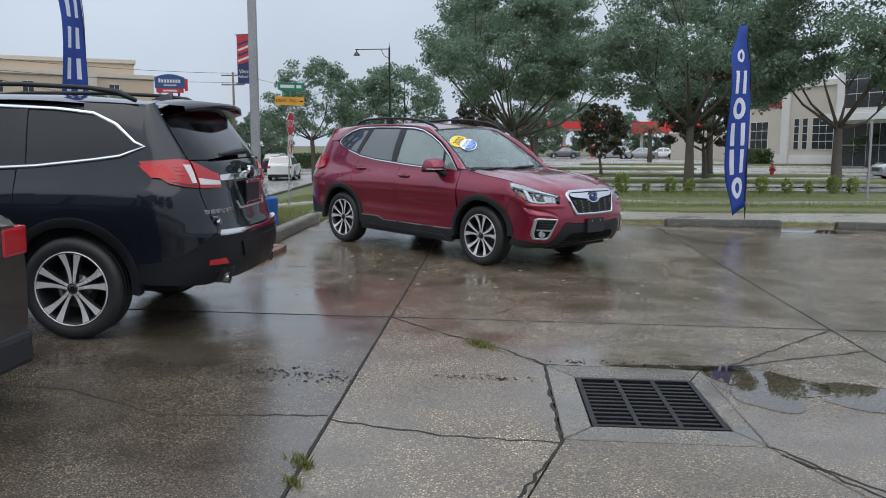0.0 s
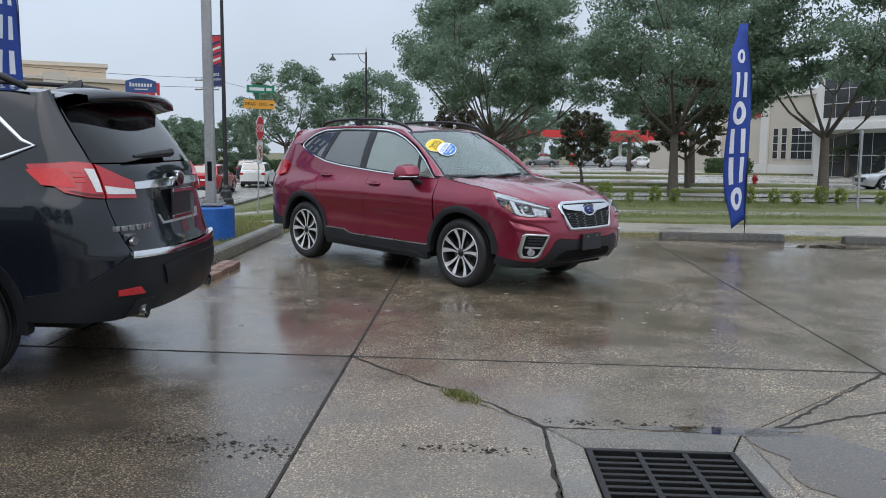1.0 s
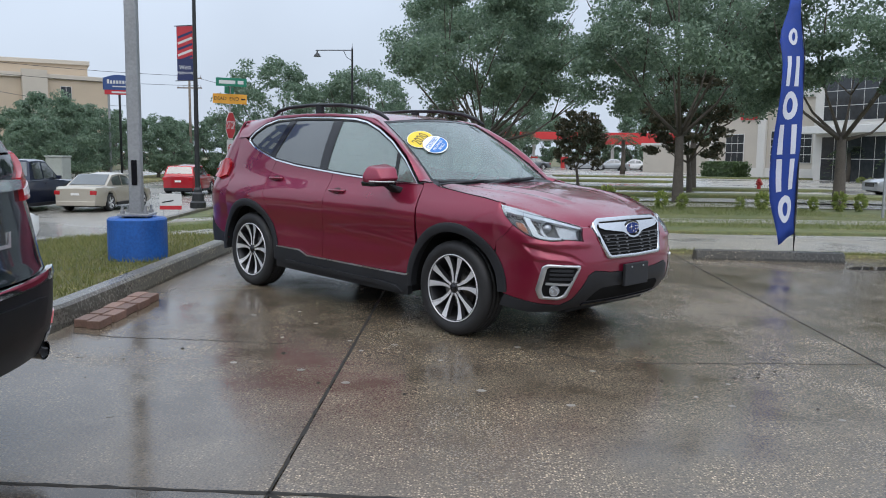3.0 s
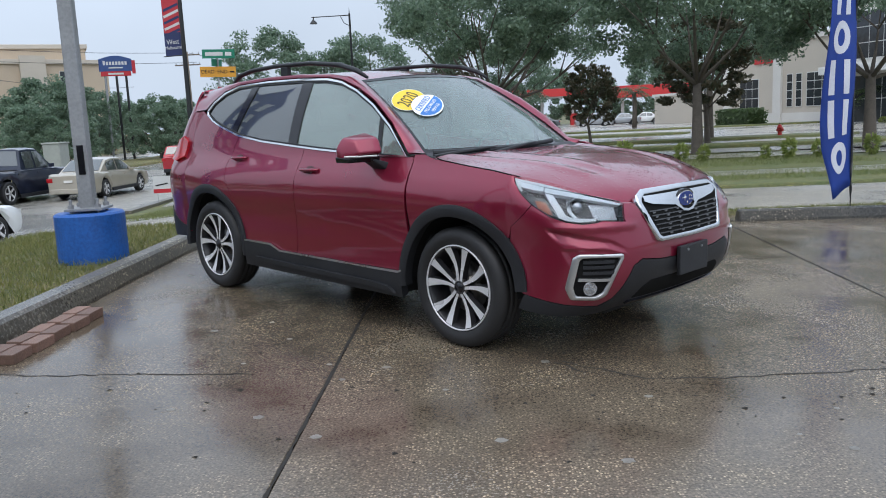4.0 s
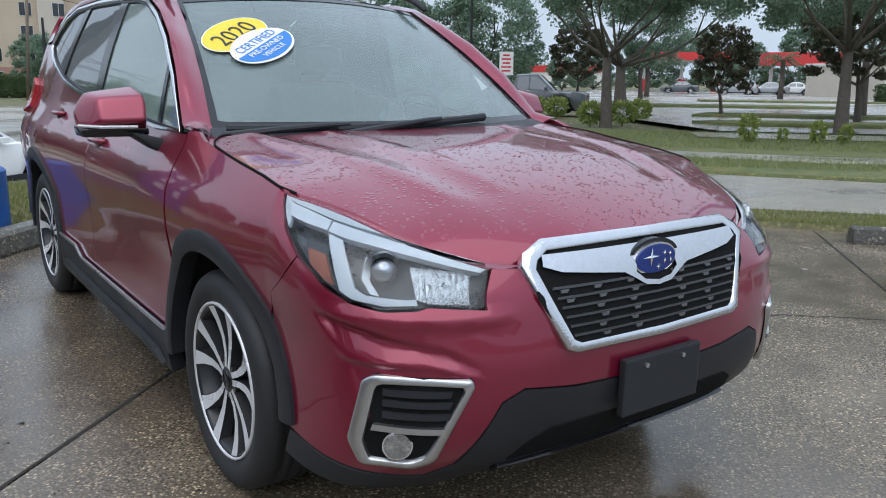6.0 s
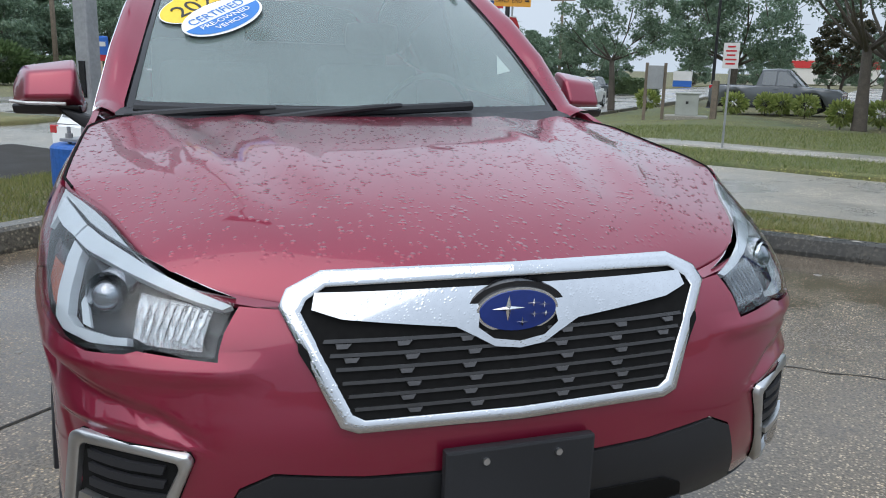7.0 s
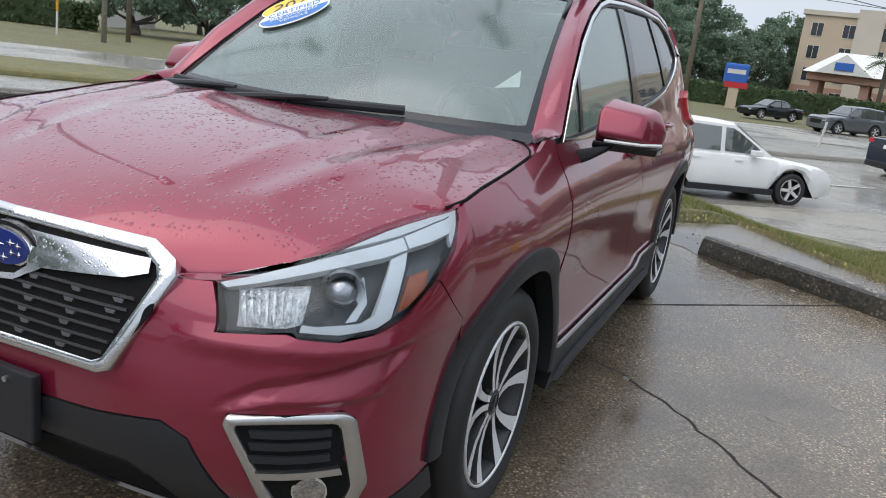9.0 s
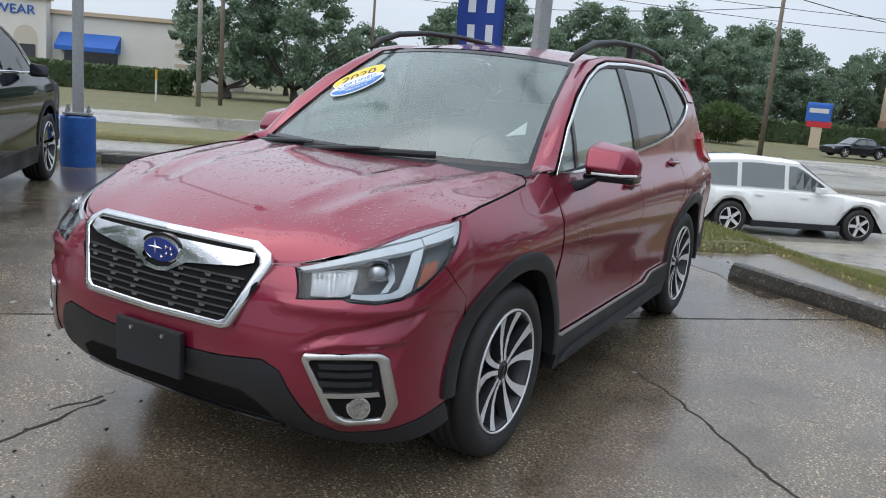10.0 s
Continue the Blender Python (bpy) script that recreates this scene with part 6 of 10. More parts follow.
for x0, x1, y0, y1 in ((-W2, W2, -H2, -H2 + 0.03), (-W2, W2, H2 - 0.03, H2), (-W2, -W2 + 0.03, -H2 + 0.03, H2 - 0.03), (W2 - 0.03, W2, -H2 + 0.03, H2 - 0.03)):
    part("frame", boxed(x0, x1, y0, y1, -0.06, 0.006, 0.003), IRON, grate)
for x in (-0.112, 0.112):
    part("rib", boxed(x - 0.014, x + 0.014, -H2 + 0.03, H2 - 0.03, -0.05, 0.003, 0.003), IRON, grate)
for k in range(11):
    y = -H2 + 0.03 + (2 * H2 - 0.06) * (k + 1) / 12
    part("bar", boxed(-W2 + 0.03, W2 - 0.03, y - 0.013, y + 0.013, -0.045, 0.0, 0.003), IRON, grate)
# puddles
def puddle(cu, cv, ru, rv, seed):
    rd = random.Random(seed)
    pts = []
    for k in range(40):
        a = 2 * math.pi * k / 40
        r = 1 + 0.22 * math.sin(3 * a + seed) + 0.13 * math.sin(5 * a + 2 * seed) + rd.uniform(-0.04, 0.04)
        pts.append((cu + ru * r * math.cos(a), cv + rv * r * math.sin(a)))
    p = raw("puddle", [(x, y, 0.004) for x, y in pts] + [(x, y, -0.001) for x, y in pts], [tuple(range(40))] + [(i, i + 40, (i + 1) % 40 + 40, (i + 1) % 40) for i in range(40)], WATER)
    p.matrix_world = LOT_TILT
    tagged(p, "shallow rain puddle on the concrete", "puddle", kind="structure")
puddle(2.28, -6.0, 0.30, 0.42, 1.0)
puddle(2.95, -6.15, 0.42, 0.24, 2.0)
puddle(-1.55, 2.75, 0.75, 0.28, 3.0)
puddle(5.9, 2.75, 0.6, 0.22, 4.0)
puddle(1.9, -5.62, 0.42, 0.06, 5.0)

# kerb of the left island, with a few loose bricks at its foot
def kerb(name, pts, width, height, label, top=0.15):
    bm = bmesh.new()
    prev = None
    for i, p in enumerate(pts):
        a, b = Vector(pts[max(0, i - 1)]), Vector(pts[min(len(pts) - 1, i + 1)])
        d = (b - a).normalized()
        nrm = Vector((-d.y, d.x))
        z = lot_z(*p) if name == "kerb" else ground_z(*p)
        prof = [(0.0, -0.15), (0.0, 0.02), (0.03, height - 0.025), (0.055, height), (width, height + 0.005), (width, -0.15)]
        ring = [bm.verts.new((p[0] + nrm.x * o, p[1] + nrm.y * o, z + h)) for o, h in prof]
        if prev:
            for k in range(len(prof) - 1):
                bm.faces.new((prev[k], ring[k], ring[k + 1], prev[k + 1]))
        else:
            bm.faces.new(ring[::-1])
        prev = ring
    bm.faces.new(prev)
    bmesh.ops.recalc_face_normals(bm, faces=bm.faces[:])
    return tagged(link(name, bm, KERB, None, label, smooth=False), label, "kerb", kind="structure")
cor = arc(-2.95, -1.55, 0.52, 270, 360, 8)
kerb("kerb", [(-7.0, -2.07)] + cor + [(-2.43, 0.0), (-2.43, 1.2), (-2.43, 2.3), (-2.43, 2.75)], 0.17, 0.15, "weathered grey concrete kerb round the lawn")
kerb("kerb", [(-7.12, -20), (-7.12, -10), (-7.12, -2.1)], 0.17, 0.15, "weathered grey concrete kerb at the lot's edge")
BRICK = material("weathered_paver", (0.20, 0.12, 0.09), 0.6, vary=0.3, scale=9, fine=80, bump=0.4, piece=0.15)
for k in range(5):
    b = part("paver", boxed(-0.10, 0.10, -0.05, 0.05, 0, 0.06, 0.006), BRICK, None)
    b.matrix_world = LOT_TILT @ pose(-2.30 + 0.01 * (k % 2), -0.66 - 0.235 * k, 0.0, 0, 0, 90 + 3 * (k % 3 - 1))
    tagged(b, "weathered reddish paver lying against the kerb", "brick", "loose pavers")
    c = copy_thing(b, LOT_TILT @ pose(-2.19 + 0.012 * (k % 2), -0.70 - 0.235 * k, 0.0, 0, 0, 90 - 2 * (k % 2)))

# wheel stops
RUST = material("rusty_steel_pin", (0.10, 0.05, 0.028), 0.8, vary=0.4, fine=200)
CHIP = material("pale_worn_concrete", (0.30, 0.28, 0.25), 0.7, vary=0.35, fine=120)
def wheel_stop(u0, length, v=3.25, turn=0.0):
    bm = bmesh.new()
    prof = [(-0.085, 0.0), (-0.08, 0.03), (-0.055, 0.115), (-0.03, 0.13), (0.03, 0.13), (0.055, 0.115), (0.08, 0.03), (0.085, 0.0)]
    rings = []
    for x in (0.0, 0.012, 0.03, length / 2, length - 0.03, length - 0.012, length):
        s = 0.9 if x in (0.0, length) else 1.0
        rings.append([bm.verts.new((x, y * s, z * s)) for y, z in prof])
    for a, b in zip(rings, rings[1:]):
        for i in range(len(prof)):
            j = (i + 1) % len(prof)
            bm.faces.new((a[i], b[i], b[j], a[j]))
    bm.faces.new(rings[0])
    bm.faces.new(rings[-1][::-1])
    bmesh.ops.recalc_face_normals(bm, faces=bm.faces[:])
    ob = new("wheel_stop")
    link("block", bm, STOP_CONCRETE, ob, smooth=False)
    for x in (0.28, length - 0.28):
        part("steel_pin", tubed((x, 0, 0.10), (x, 0, 0.136), 0.011, 0.009, 10), RUST, ob)
    rw = random.Random(int(100 * u0))
    for _ in range(7):
        x, y, r = rw.uniform(0.1, length - 0.1), rw.uniform(-0.022, 0.022), rw.uniform(0.012, 0.030)
        chip = bmesh.new()
        ring = [chip.verts.new((x + r * rw.uniform(0.6, 1.3) * 1.8 * math.cos(k * 0.785), max(-0.029, min(0.029, y + r * rw.uniform(0.6, 1.2) * math.sin(k * 0.785))), 0.132)) for k in range(8)]
        chip.faces.new(ring)
        ext = bmesh.ops.extrude_face_region(chip, geom=chip.faces[:])
        bmesh.ops.translate(chip, vec=(0, 0, -0.004), verts=[g for g in ext["geom"] if isinstance(g, bmesh.types.BMVert)])
        bmesh.ops.recalc_face_normals(chip, faces=chip.faces[:])
        part("pale_chip", chip, CHIP, ob)
    ob.matrix_world = LOT_TILT @ pose(u0, v, 0, 0, 0, turn)
    return tagged(ob, "dark stained concrete wheel stop at the lot's edge", "wheel stop", "wheel stops")
wheel_stop(-1.45, 1.58, 2.665, 14.6)
wheel_stop(0.67, 2.0, 3.075, 5)
wheel_stop(3.48, 1.95, 3.22, 2)
wheel_stop(6.35, 1.9, 3.25)
wheel_stop(9.0, 1.9, 3.25)

# ---- black three-row car parked beside the lawn ----
def make_shell(w0, s, front, rear, fb, rb, nf=3.3, nr=3.6):
    def side(x, z):
        return w0(x) - s(z)
    def skin(x, z):
        return Vector((x, -side(x, z), z))
    def nose(d, z):
        th = min(1, max(0, d))
        c, q = max(0, math.cos(th * math.pi / 2)), max(0, math.sin(th * math.pi / 2))
        return Vector((fb + (front(z) - fb) * c**(2 / nf), -side(fb, z) * q**(2 / nf), z))
    def tail(d, z):
        th = min(1, max(0, d))
        c, q = max(0, math.cos(th * math.pi / 2)), max(0, math.sin(th * math.pi / 2))
        return Vector((rb + (rear(z) - rb) * c**(2 / nr), -side(rb, z) * q**(2 / nr), z))
    return skin, nose, tail


ASCENT = LOT_TILT @ pose(-3.90, -4.455, 0, 0, 0, 180)
ascent = thing("three_row_car", "glossy black three-row sport utility car, wet, with red tail lamps", "car", ASCENT)
a_skin, a_nose, a_tail = make_shell(
    smooth_table([(-2.5, 0.90), (-2.0, 0.94), (-1.4, 0.962), (0.0, 0.965), (1.4, 0.962), (1.9, 0.94), (2.4, 0.88)]),
    smooth_table([(0.2, 0.05), (0.35, 0.012), (0.6, 0.02), (0.9, 0.0), (1.05, 0.012), (1.15, 0.045), (1.25, 0.075), (1.45, 0.13), (1.65, 0.20), (1.72, 0.235), (1.8, 0.32)]),
    smooth_table([(0.3, 2.38), (0.5, 2.45), (0.8, 2.44), (1.0, 2.38), (1.1, 2.25)]),
    smooth_table([(0.3, -2.40), (0.5, -2.53), (0.75, -2.555), (0.85, -2.52), (1.05, -2.47), (1.27, -2.43), (1.35, -2.38), (1.6, -2.17), (1.75, -2.02)]), 1.9, -1.95, 3.3, 2.75)
AXB = 1.445
def a_side(name, poly, mat, **k):
    return both(name, poly, a_skin, mat, ascent, **k)
a_belt = smooth_table([(-2.0, 1.36), (-1.7, 1.31), (-1.1, 1.24), (0.0, 1.20), (1.0, 1.17)])
ar = [(-AXB + 0.47 * math.cos(radians(a)), 0.375 + 0.475 * math.sin(radians(a))) for a in range(180, -1, -10)]
af = [(AXB + 0.47 * math.cos(radians(a)), 0.375 + 0.475 * math.sin(radians(a))) for a in range(180, -1, -10)]
a_side("rear_quarter", [(-1.95, 0.45)] + ar[:14] + [(-0.93, 0.80), (-1.05, 1.0), (-1.06, a_belt(-1.06))] + [(x, a_belt(x) - 0.01) for x in (-1.3, -1.55, -1.8)] + [(-1.93, 1.38), (-1.90, 1.43), (-1.72, 1.57), (-1.5, 1.65), (-1.5, 1.71), (-1.8, 1.70), (-1.95, 1.68)], BLACK_PAINT, step=0.09)
a_side("rear_door", [(-0.98, 0.42), (-0.94, 0.80), (-1.045, 1.0), (-1.05, a_belt(-1.05) - 0.01), (-0.4, a_belt(-0.4) - 0.01), (0.03, a_belt(0) - 0.01), (0.0, 0.42)], BLACK_PAINT, step=0.09)
a_side("front_door", [(0.006, 0.42), (0.036, a_belt(0) - 0.01), (0.7, a_belt(0.7) - 0.01), (1.08, 1.16), (1.03, 0.8), (0.98, 0.42)], BLACK_PAINT, step=0.09)
a_side("front_wing", [(0.985, 0.42), (1.035, 0.8), (1.085, 1.16), (1.5, 1.13), (1.9, 1.08), (1.9, 0.42)] + af[::-1][:0] + [(AXB + 0.47, 0.40)] + af[::-1][1:-1] + [(AXB - 0.47, 0.42)], BLACK_PAINT, step=0.09)
for cx in (AXB, -AXB):
    o = [(cx + 0.51 * math.cos(radians(a)), 0.375 + 0.52 * math.sin(radians(a))) for a in np.linspace(184, -4, 26)]
    i = [(cx + 0.45 * math.cos(radians(a)), 0.375 + 0.45 * math.sin(radians(a))) for a in np.linspace(184, -4, 26)]
    for mirror in (False, True):
        ribbon("arch_flare", o, i, a_skin, DARK_TRIM, ascent, off=0.012, thick=0.08, mirror=mirror)
a_side("sill", [(0.95, 0.44), (-0.97, 0.44), (-0.97, 0.26), (0.95, 0.26)], DARK_TRIM, off=0.014, thick=0.05, step=0.2)
# glass and bright trim
a_top = [(-1.9, 1.42), (-1.75, 1.55), (-1.58, 1.625), (-1.3, 1.655), (-0.6, 1.68), (0.1, 1.67), (0.45, 1.60), (0.75, 1.47), (1.05, 1.22)]
a_dlo = [(1.08, 1.19)] + [(x, a_belt(x) + 0.012) for x in (0.7, 0.0, -0.7, -1.2, -1.6, -1.8)] + [(-1.97, 1.40)] + a_top
tr_o, tr_i = strip_of(a_dlo, 0.020), strip_of(a_dlo, -0.004)
ar_sign = sum(a[0] * b[1] - b[0] * a[1] for a, b in zip(a_dlo, a_dlo[1:] + a_dlo[:1]))
if ar_sign < 0:
    tr_o, tr_i = strip_of(a_dlo, -0.020), strip_of(a_dlo, 0.004)
for mirror in (False, True):
    ribbon("window_trim", tr_o, tr_i, a_skin, CHROME, ascent, off=0.012, thick=0.02, mirror=mirror, closed=True)
both("side_glass", a_dlo, a_skin, DARK_GLASS, ascent, off=-0.004, thick=0.004, step=0.12)
for x0, x1 in ((-1.12, -1.05), (0.02, 0.10)):
    both("pillar", [(x0, a_belt(x0)), (x1, a_belt(x1)), (x1 + 0.03, 1.665), (x0 + 0.03, 1.66)], a_skin, GLOSS_BLACK, ascent, off=0.004, thick=0.01)
# tail: outlines in metres from the middle line
def ad(y, z):
    w = -a_tail(1.0, z).y
    return math.asin(min(1.0, y / w)**1.375) / (math.pi / 2)
def ay(rows):
    return [(ad(y, z) if y < 0.91 else 0.985, z) for y, z in rows]
DEEP_TAIL = material("deep_red_tail_lens", (0.10, 0.004, 0.006), 0.15)
BRIGHT_TAIL = material("bright_tail_lens", (0.50, 0.020, 0.022), 0.2)
for mirror in (False, True):
    k = dict(mirror=mirror, step=0.05)
    sheet("tailgate", ay([(0.0, 0.785), (0.66, 0.785), (0.715, 0.95), (0.735, 1.10), (0.735, 1.30), (0.0, 1.30)]), a_tail, BLACK_PAINT, ascent, stepb=0.05, **k)
    sheet("tail_skin", ay([(0.666, 0.78), (0.75, 0.70), (0.88, 0.60)]) + [(1.0, 0.55), (1.0, 1.70), (0.76, 1.72)] + ay([(0.742, 1.31), (0.742, 1.10), (0.722, 0.95)]), a_tail, BLACK_PAINT, ascent, stepb=0.05, **k)
    sheet("rear_glass", ay([(0.0, 1.31), (0.735, 1.31), (0.70, 1.60), (0.66, 1.68), (0.0, 1.70)]), a_tail, DARK_GLASS, ascent, thick=0.004, **k)
    sheet("rear_bumper", ay([(0.0, 0.43), (0.50, 0.43), (0.74, 0.41)]) + [(1.0, 0.42), (1.0, 0.56)] + ay([(0.88, 0.615), (0.76, 0.715), (0.69, 0.765), (0.0, 0.745)]), a_tail, DARK_TRIM, ascent, off=0.030, thick=0.04, stepb=0.05, **k)
    sheet("bumper_step", ay([(0.0, 0.565), (0.42, 0.575), (0.46, 0.69), (0.38, 0.70), (0.0, 0.70)]), a_tail, DARK_TRIM, ascent, off=0.044, thick=0.03, **k)
    sheet("bumper_trim", ay([(0.0, 0.748), (0.69, 0.757), (0.68, 0.790), (0.0, 0.775)]), a_tail, CHROME, ascent, off=0.036, thick=0.03, **k)
    lamp = sheet("tail_lamp", ay([(0.748, 1.105), (0.82, 1.115), (0.87, 1.14), (0.95, 1.235), (0.95, 1.252), (0.88, 1.295), (0.80, 1.310), (0.748, 1.300)]), a_tail, TAIL_RED, ascent, off=0.022, thick=0.04, label="red tail lamp with clear insert", **k)
    sheet("clear_insert", ay([(0.752, 1.14), (0.778, 1.14), (0.786, 1.270), (0.752, 1.268)]), a_tail, TAIL_CLEAR, lamp, off=0.026, thick=0.01, **k)
    sheet("red_glow", ay([(0.835, 1.165), (0.885, 1.18), (0.915, 1.235), (0.88, 1.265), (0.84, 1.275)]), a_tail, BRIGHT_TAIL, lamp, off=0.025, thick=0.01, **k)
    for z in (1.195, 1.222, 1.248):
        sheet("light_guide", ay([(0.80, z), (0.83, z), (0.83, z + 0.010), (0.80, z + 0.010)]), a_tail, BRIGHT_TAIL, lamp, off=0.026, thick=0.01, **k)
    sheet("lamp_shade", ay([(0.752, 1.112), (0.82, 1.122), (0.862, 1.146), (0.85, 1.152), (0.80, 1.132), (0.752, 1.128)]), a_tail, DEEP_TAIL, lamp, off=0.025, thick=0.01, **k)
    gate_lamp = sheet("tail_lamp", ay([(0.545, 1.098), (0.738, 1.105), (0.738, 1.295), (0.70, 1.270), (0.62, 1.225), (0.548, 1.198)]), a_tail, TAIL_RED, ascent, off=0.022, thick=0.04, label="inner half of the tail lamp on the tailgate", **k)
    sheet("clear_insert", ay([(0.552, 1.120), (0.734, 1.128), (0.734, 1.175), (0.552, 1.148)]), a_tail, TAIL_CLEAR, gate_lamp, off=0.026, thick=0.01, **k)
    sheet("chrome_strip", ay([(0.0, 1.150), (0.542, 1.150), (0.542, 1.190), (0.0, 1.205)]), a_tail, CHROME, ascent, off=0.024, thick=0.03, **k)
    sheet("reflector", ay([(0.60, 0.545), (0.76, 0.55), (0.76, 0.585), (0.64, 0.590)]), a_tail, TAIL_RED, ascent, off=0.037, thick=0.02, **k)
    sheet("bumper_pocket", ay([(0.50, 0.42), (0.70, 0.42), (0.66, 0.52), (0.52, 0.52)]), a_tail, GLOSS_BLACK, ascent, off=0.034, thick=0.02, **k)
    sheet("plate_recess", ay([(0.0, 0.935), (0.29, 0.935), (0.325, 1.125), (0.0, 1.125)]), a_tail, GLOSS_BLACK, ascent, off=0.004, thick=0.004, **k)
    sheet("recess_lip", ay([(0.0, 0.922), (0.31, 0.922), (0.345, 0.985), (0.325, 0.985), (0.295, 0.937), (0.0, 0.937)]), a_tail, SATIN, ascent, off=0.010, thick=0.01, **k)
    sg = -1 if not mirror else 1
    ex = tubed((-2.30, sg * 0.57, 0.43), (-2.49, sg * 0.57, 0.42), 0.042, n=20, caps=False)
    tube(ex, (-2.485, sg * 0.57, 0.42), (-2.30, sg * 0.57, 0.43), 0.034, n=20, caps=False)
    part("exhaust_pipe", ex, CHROME, ascent, smooth=True)
pl = part("plate", boxed(-0.008, 0.008, -0.16, 0.16, -0.085, 0.085, 0.004), CLADDING, ascent, "black dealer plate in a bright frame")
pl.location = (-2.50, 0, 1.04)
for z0, z1 in ((0.07, 0.095), (-0.095, -0.075)):
    q = part("plate_frame", boxed(-0.014, -0.004, -0.17, 0.17, z0, z1, 0.002), CHROME, pl)
bd = part("badge", oval(0.066, 0.052, -0.02, 0.012, dome=0.002), CHROME, ascent, "round chrome badge")
bd.matrix_local = pose(-2.487, 0, 1.195, 0, 0, 180)
part("badge_field", oval(0.053, 0.040, 0.0, 0.016, dome=0.002), GLOSS_BLACK, bd)
# raised name plates shown as plain bars
for y0, y1, z0, z1 in [(0.44 + 0.052 * q, 0.482 + 0.052 * q, 0.915, 0.945) for q in range(6)] + [(0.56, 0.70, 0.885, 0.897)]:
    part("name_bar", boxed(a_tail(ad((y0 + y1) / 2, z0), z0).x - 0.008, a_tail(ad((y0 + y1) / 2, z0), z0).x + 0.02, y0, y1, z0, z1, 0.002), SATIN, ascent)
part("dealer_badge", oval(0.05, 0.026, -0.01, 0.01), SATIN, ascent).matrix_local = pose(a_tail(ad(0.63, 0.85), 0.85).x - 0.004, 0.63, 0.852, 0, 0, 180)
wp = path_tube(bmesh.new(), [(-2.425, -0.02, 1.365), (-2.43, 0.2, 1.36), (-2.425, 0.36, 1.352), (-2.41, 0.52, 1.345)], [0.030, 0.026, 0.018, 0.010], 8)
part("rear_wiper", wp, CLADDING, ascent)
# roof, spoiler, rails
def a_roof(x, v):
    w = 0.735 - 0.06 * sstep(-1.2, -2.1, x)
    return Vector((x, w * v, 1.775 + 0.012 - 0.05 * sstep(-1.0, -2.1, x) - 0.06 * sstep(0.1, 0.6, x) - 0.06 * abs(v)**2.6))
def patch(name, fn, u0, u1, v0, v1, nu, nv, mat, parent, thick=0.02):
    verts, faces = [], []
    for i in range(nu + 1):
        for j in range(nv + 1):
            verts.append(fn(u0 + (u1 - u0) * i / nu, v0 + (v1 - v0) * j / nv))
    for i in range(nu):
        for j in range(nv):
            a = i * (nv + 1) + j
            faces.append((a, a + nv + 1, a + nv + 2, a + 1))
    return raw(name, [tuple(p) for p in verts], faces, mat, parent, smooth=True)
patch("roof", a_roof, -2.05, 0.62, -1, 1, 18, 14, BLACK_PAINT, ascent)
patch("windscreen", lambda u, v: Vector((0.55 + 0.75 * u - 0.12 * v * v, v * (0.66 + 0.12 * u), 1.71 - 0.50 * u - 0.03 * v * v)), 0, 1, -1, 1, 8, 12, WINDOW, ascent)
patch("hood", lambda u, v: Vector((1.28 + 1.06 * u - 0.15 * v * v, 0.86 * v, 1.21 - 0.16 * u * u - 0.07 * abs(v)**3)), 0, 1, -1, 1, 10, 12, BLACK_PAINT, ascent)
for mirror in (False, True):
    sg = 1 if mirror else -1
    patch("cant_rail", lambda u, v: Vector((np.interp(u, [0, 0.2, 0.35, 0.9, 1], [1.15, 0.55, 0.2, -1.6, -2.0]), sg * (np.interp(u, [0, 0.2, 0.35, 0.9, 1], [0.85, 0.765, 0.755, 0.75, 0.72]) + (np.interp(u, [0, 0.2, 0.35, 0.9, 1], [0.78, 0.68, 0.72, 0.67, 0.62]) - np.interp(u, [0, 0.2, 0.35, 0.9, 1], [0.85, 0.765, 0.755, 0.75, 0.72])) * v), np.interp(u, [0, 0.2, 0.35, 0.9, 1], [1.17, 1.60, 1.68, 1.66, 1.60]) + v * np.interp(u, [0, 0.2, 0.35, 0.9, 1], [0.03, 0.09, 0.06, 0.06, 0.10]))), 0, 1, 0, 1, 24, 3, BLACK_PAINT, ascent)
    bm = path_tube(bmesh.new(), [(0.35, sg * 0.68, 1.74), (0.2, sg * 0.69, 1.80), (-0.2, sg * 0.69, 1.835), (-1.0, sg * 0.68, 1.84), (-1.5, sg * 0.67, 1.82), (-1.72, sg * 0.665, 1.79), (-1.85, sg * 0.66, 1.73)], [0.015, 0.024, 0.022, 0.022, 0.022, 0.028, 0.02], 10, 0.8)
    rl = part("roof_rail", bm, CLADDING, ascent, smooth=True)
    for x in (-0.55,):
        part("rail_foot", boxed(x - 0.07, x + 0.07, sg * 0.685 - 0.02, sg * 0.685 + 0.02, 1.73, 1.84, 0.008), CLADDING, rl)
sp = bmesh.new()
rows = []
for y in np.linspace(-0.66, 0.66, 15):
    e = (y / 0.66)**2
    rows.append([sp.verts.new(p) for p in ((-1.98, y, 1.765 - 0.05 * e), (-2.31 + 0.10 * e, y, 1.735 - 0.04 * e), (-2.315 + 0.10 * e, y, 1.695 - 0.04 * e), (-2.05, y, 1.665 - 0.05 * e))])
for a, b in zip(rows, rows[1:]):
    for i in range(3):
        sp.faces.new((a[i], b[i], b[i + 1], a[i + 1]))
bmesh.ops.recalc_face_normals(sp, faces=sp.faces[:])
part("roof_spoiler", sp, BLACK_PAINT, ascent, smooth=True)
hull("antenna_fin", [(-1.86, 0.03, 1.75), (-1.86, -0.03, 1.75), (-1.66, 0.0, 1.76), (-1.86, 0.0, 1.83)], BLACK_PAINT, ascent, 0.006)
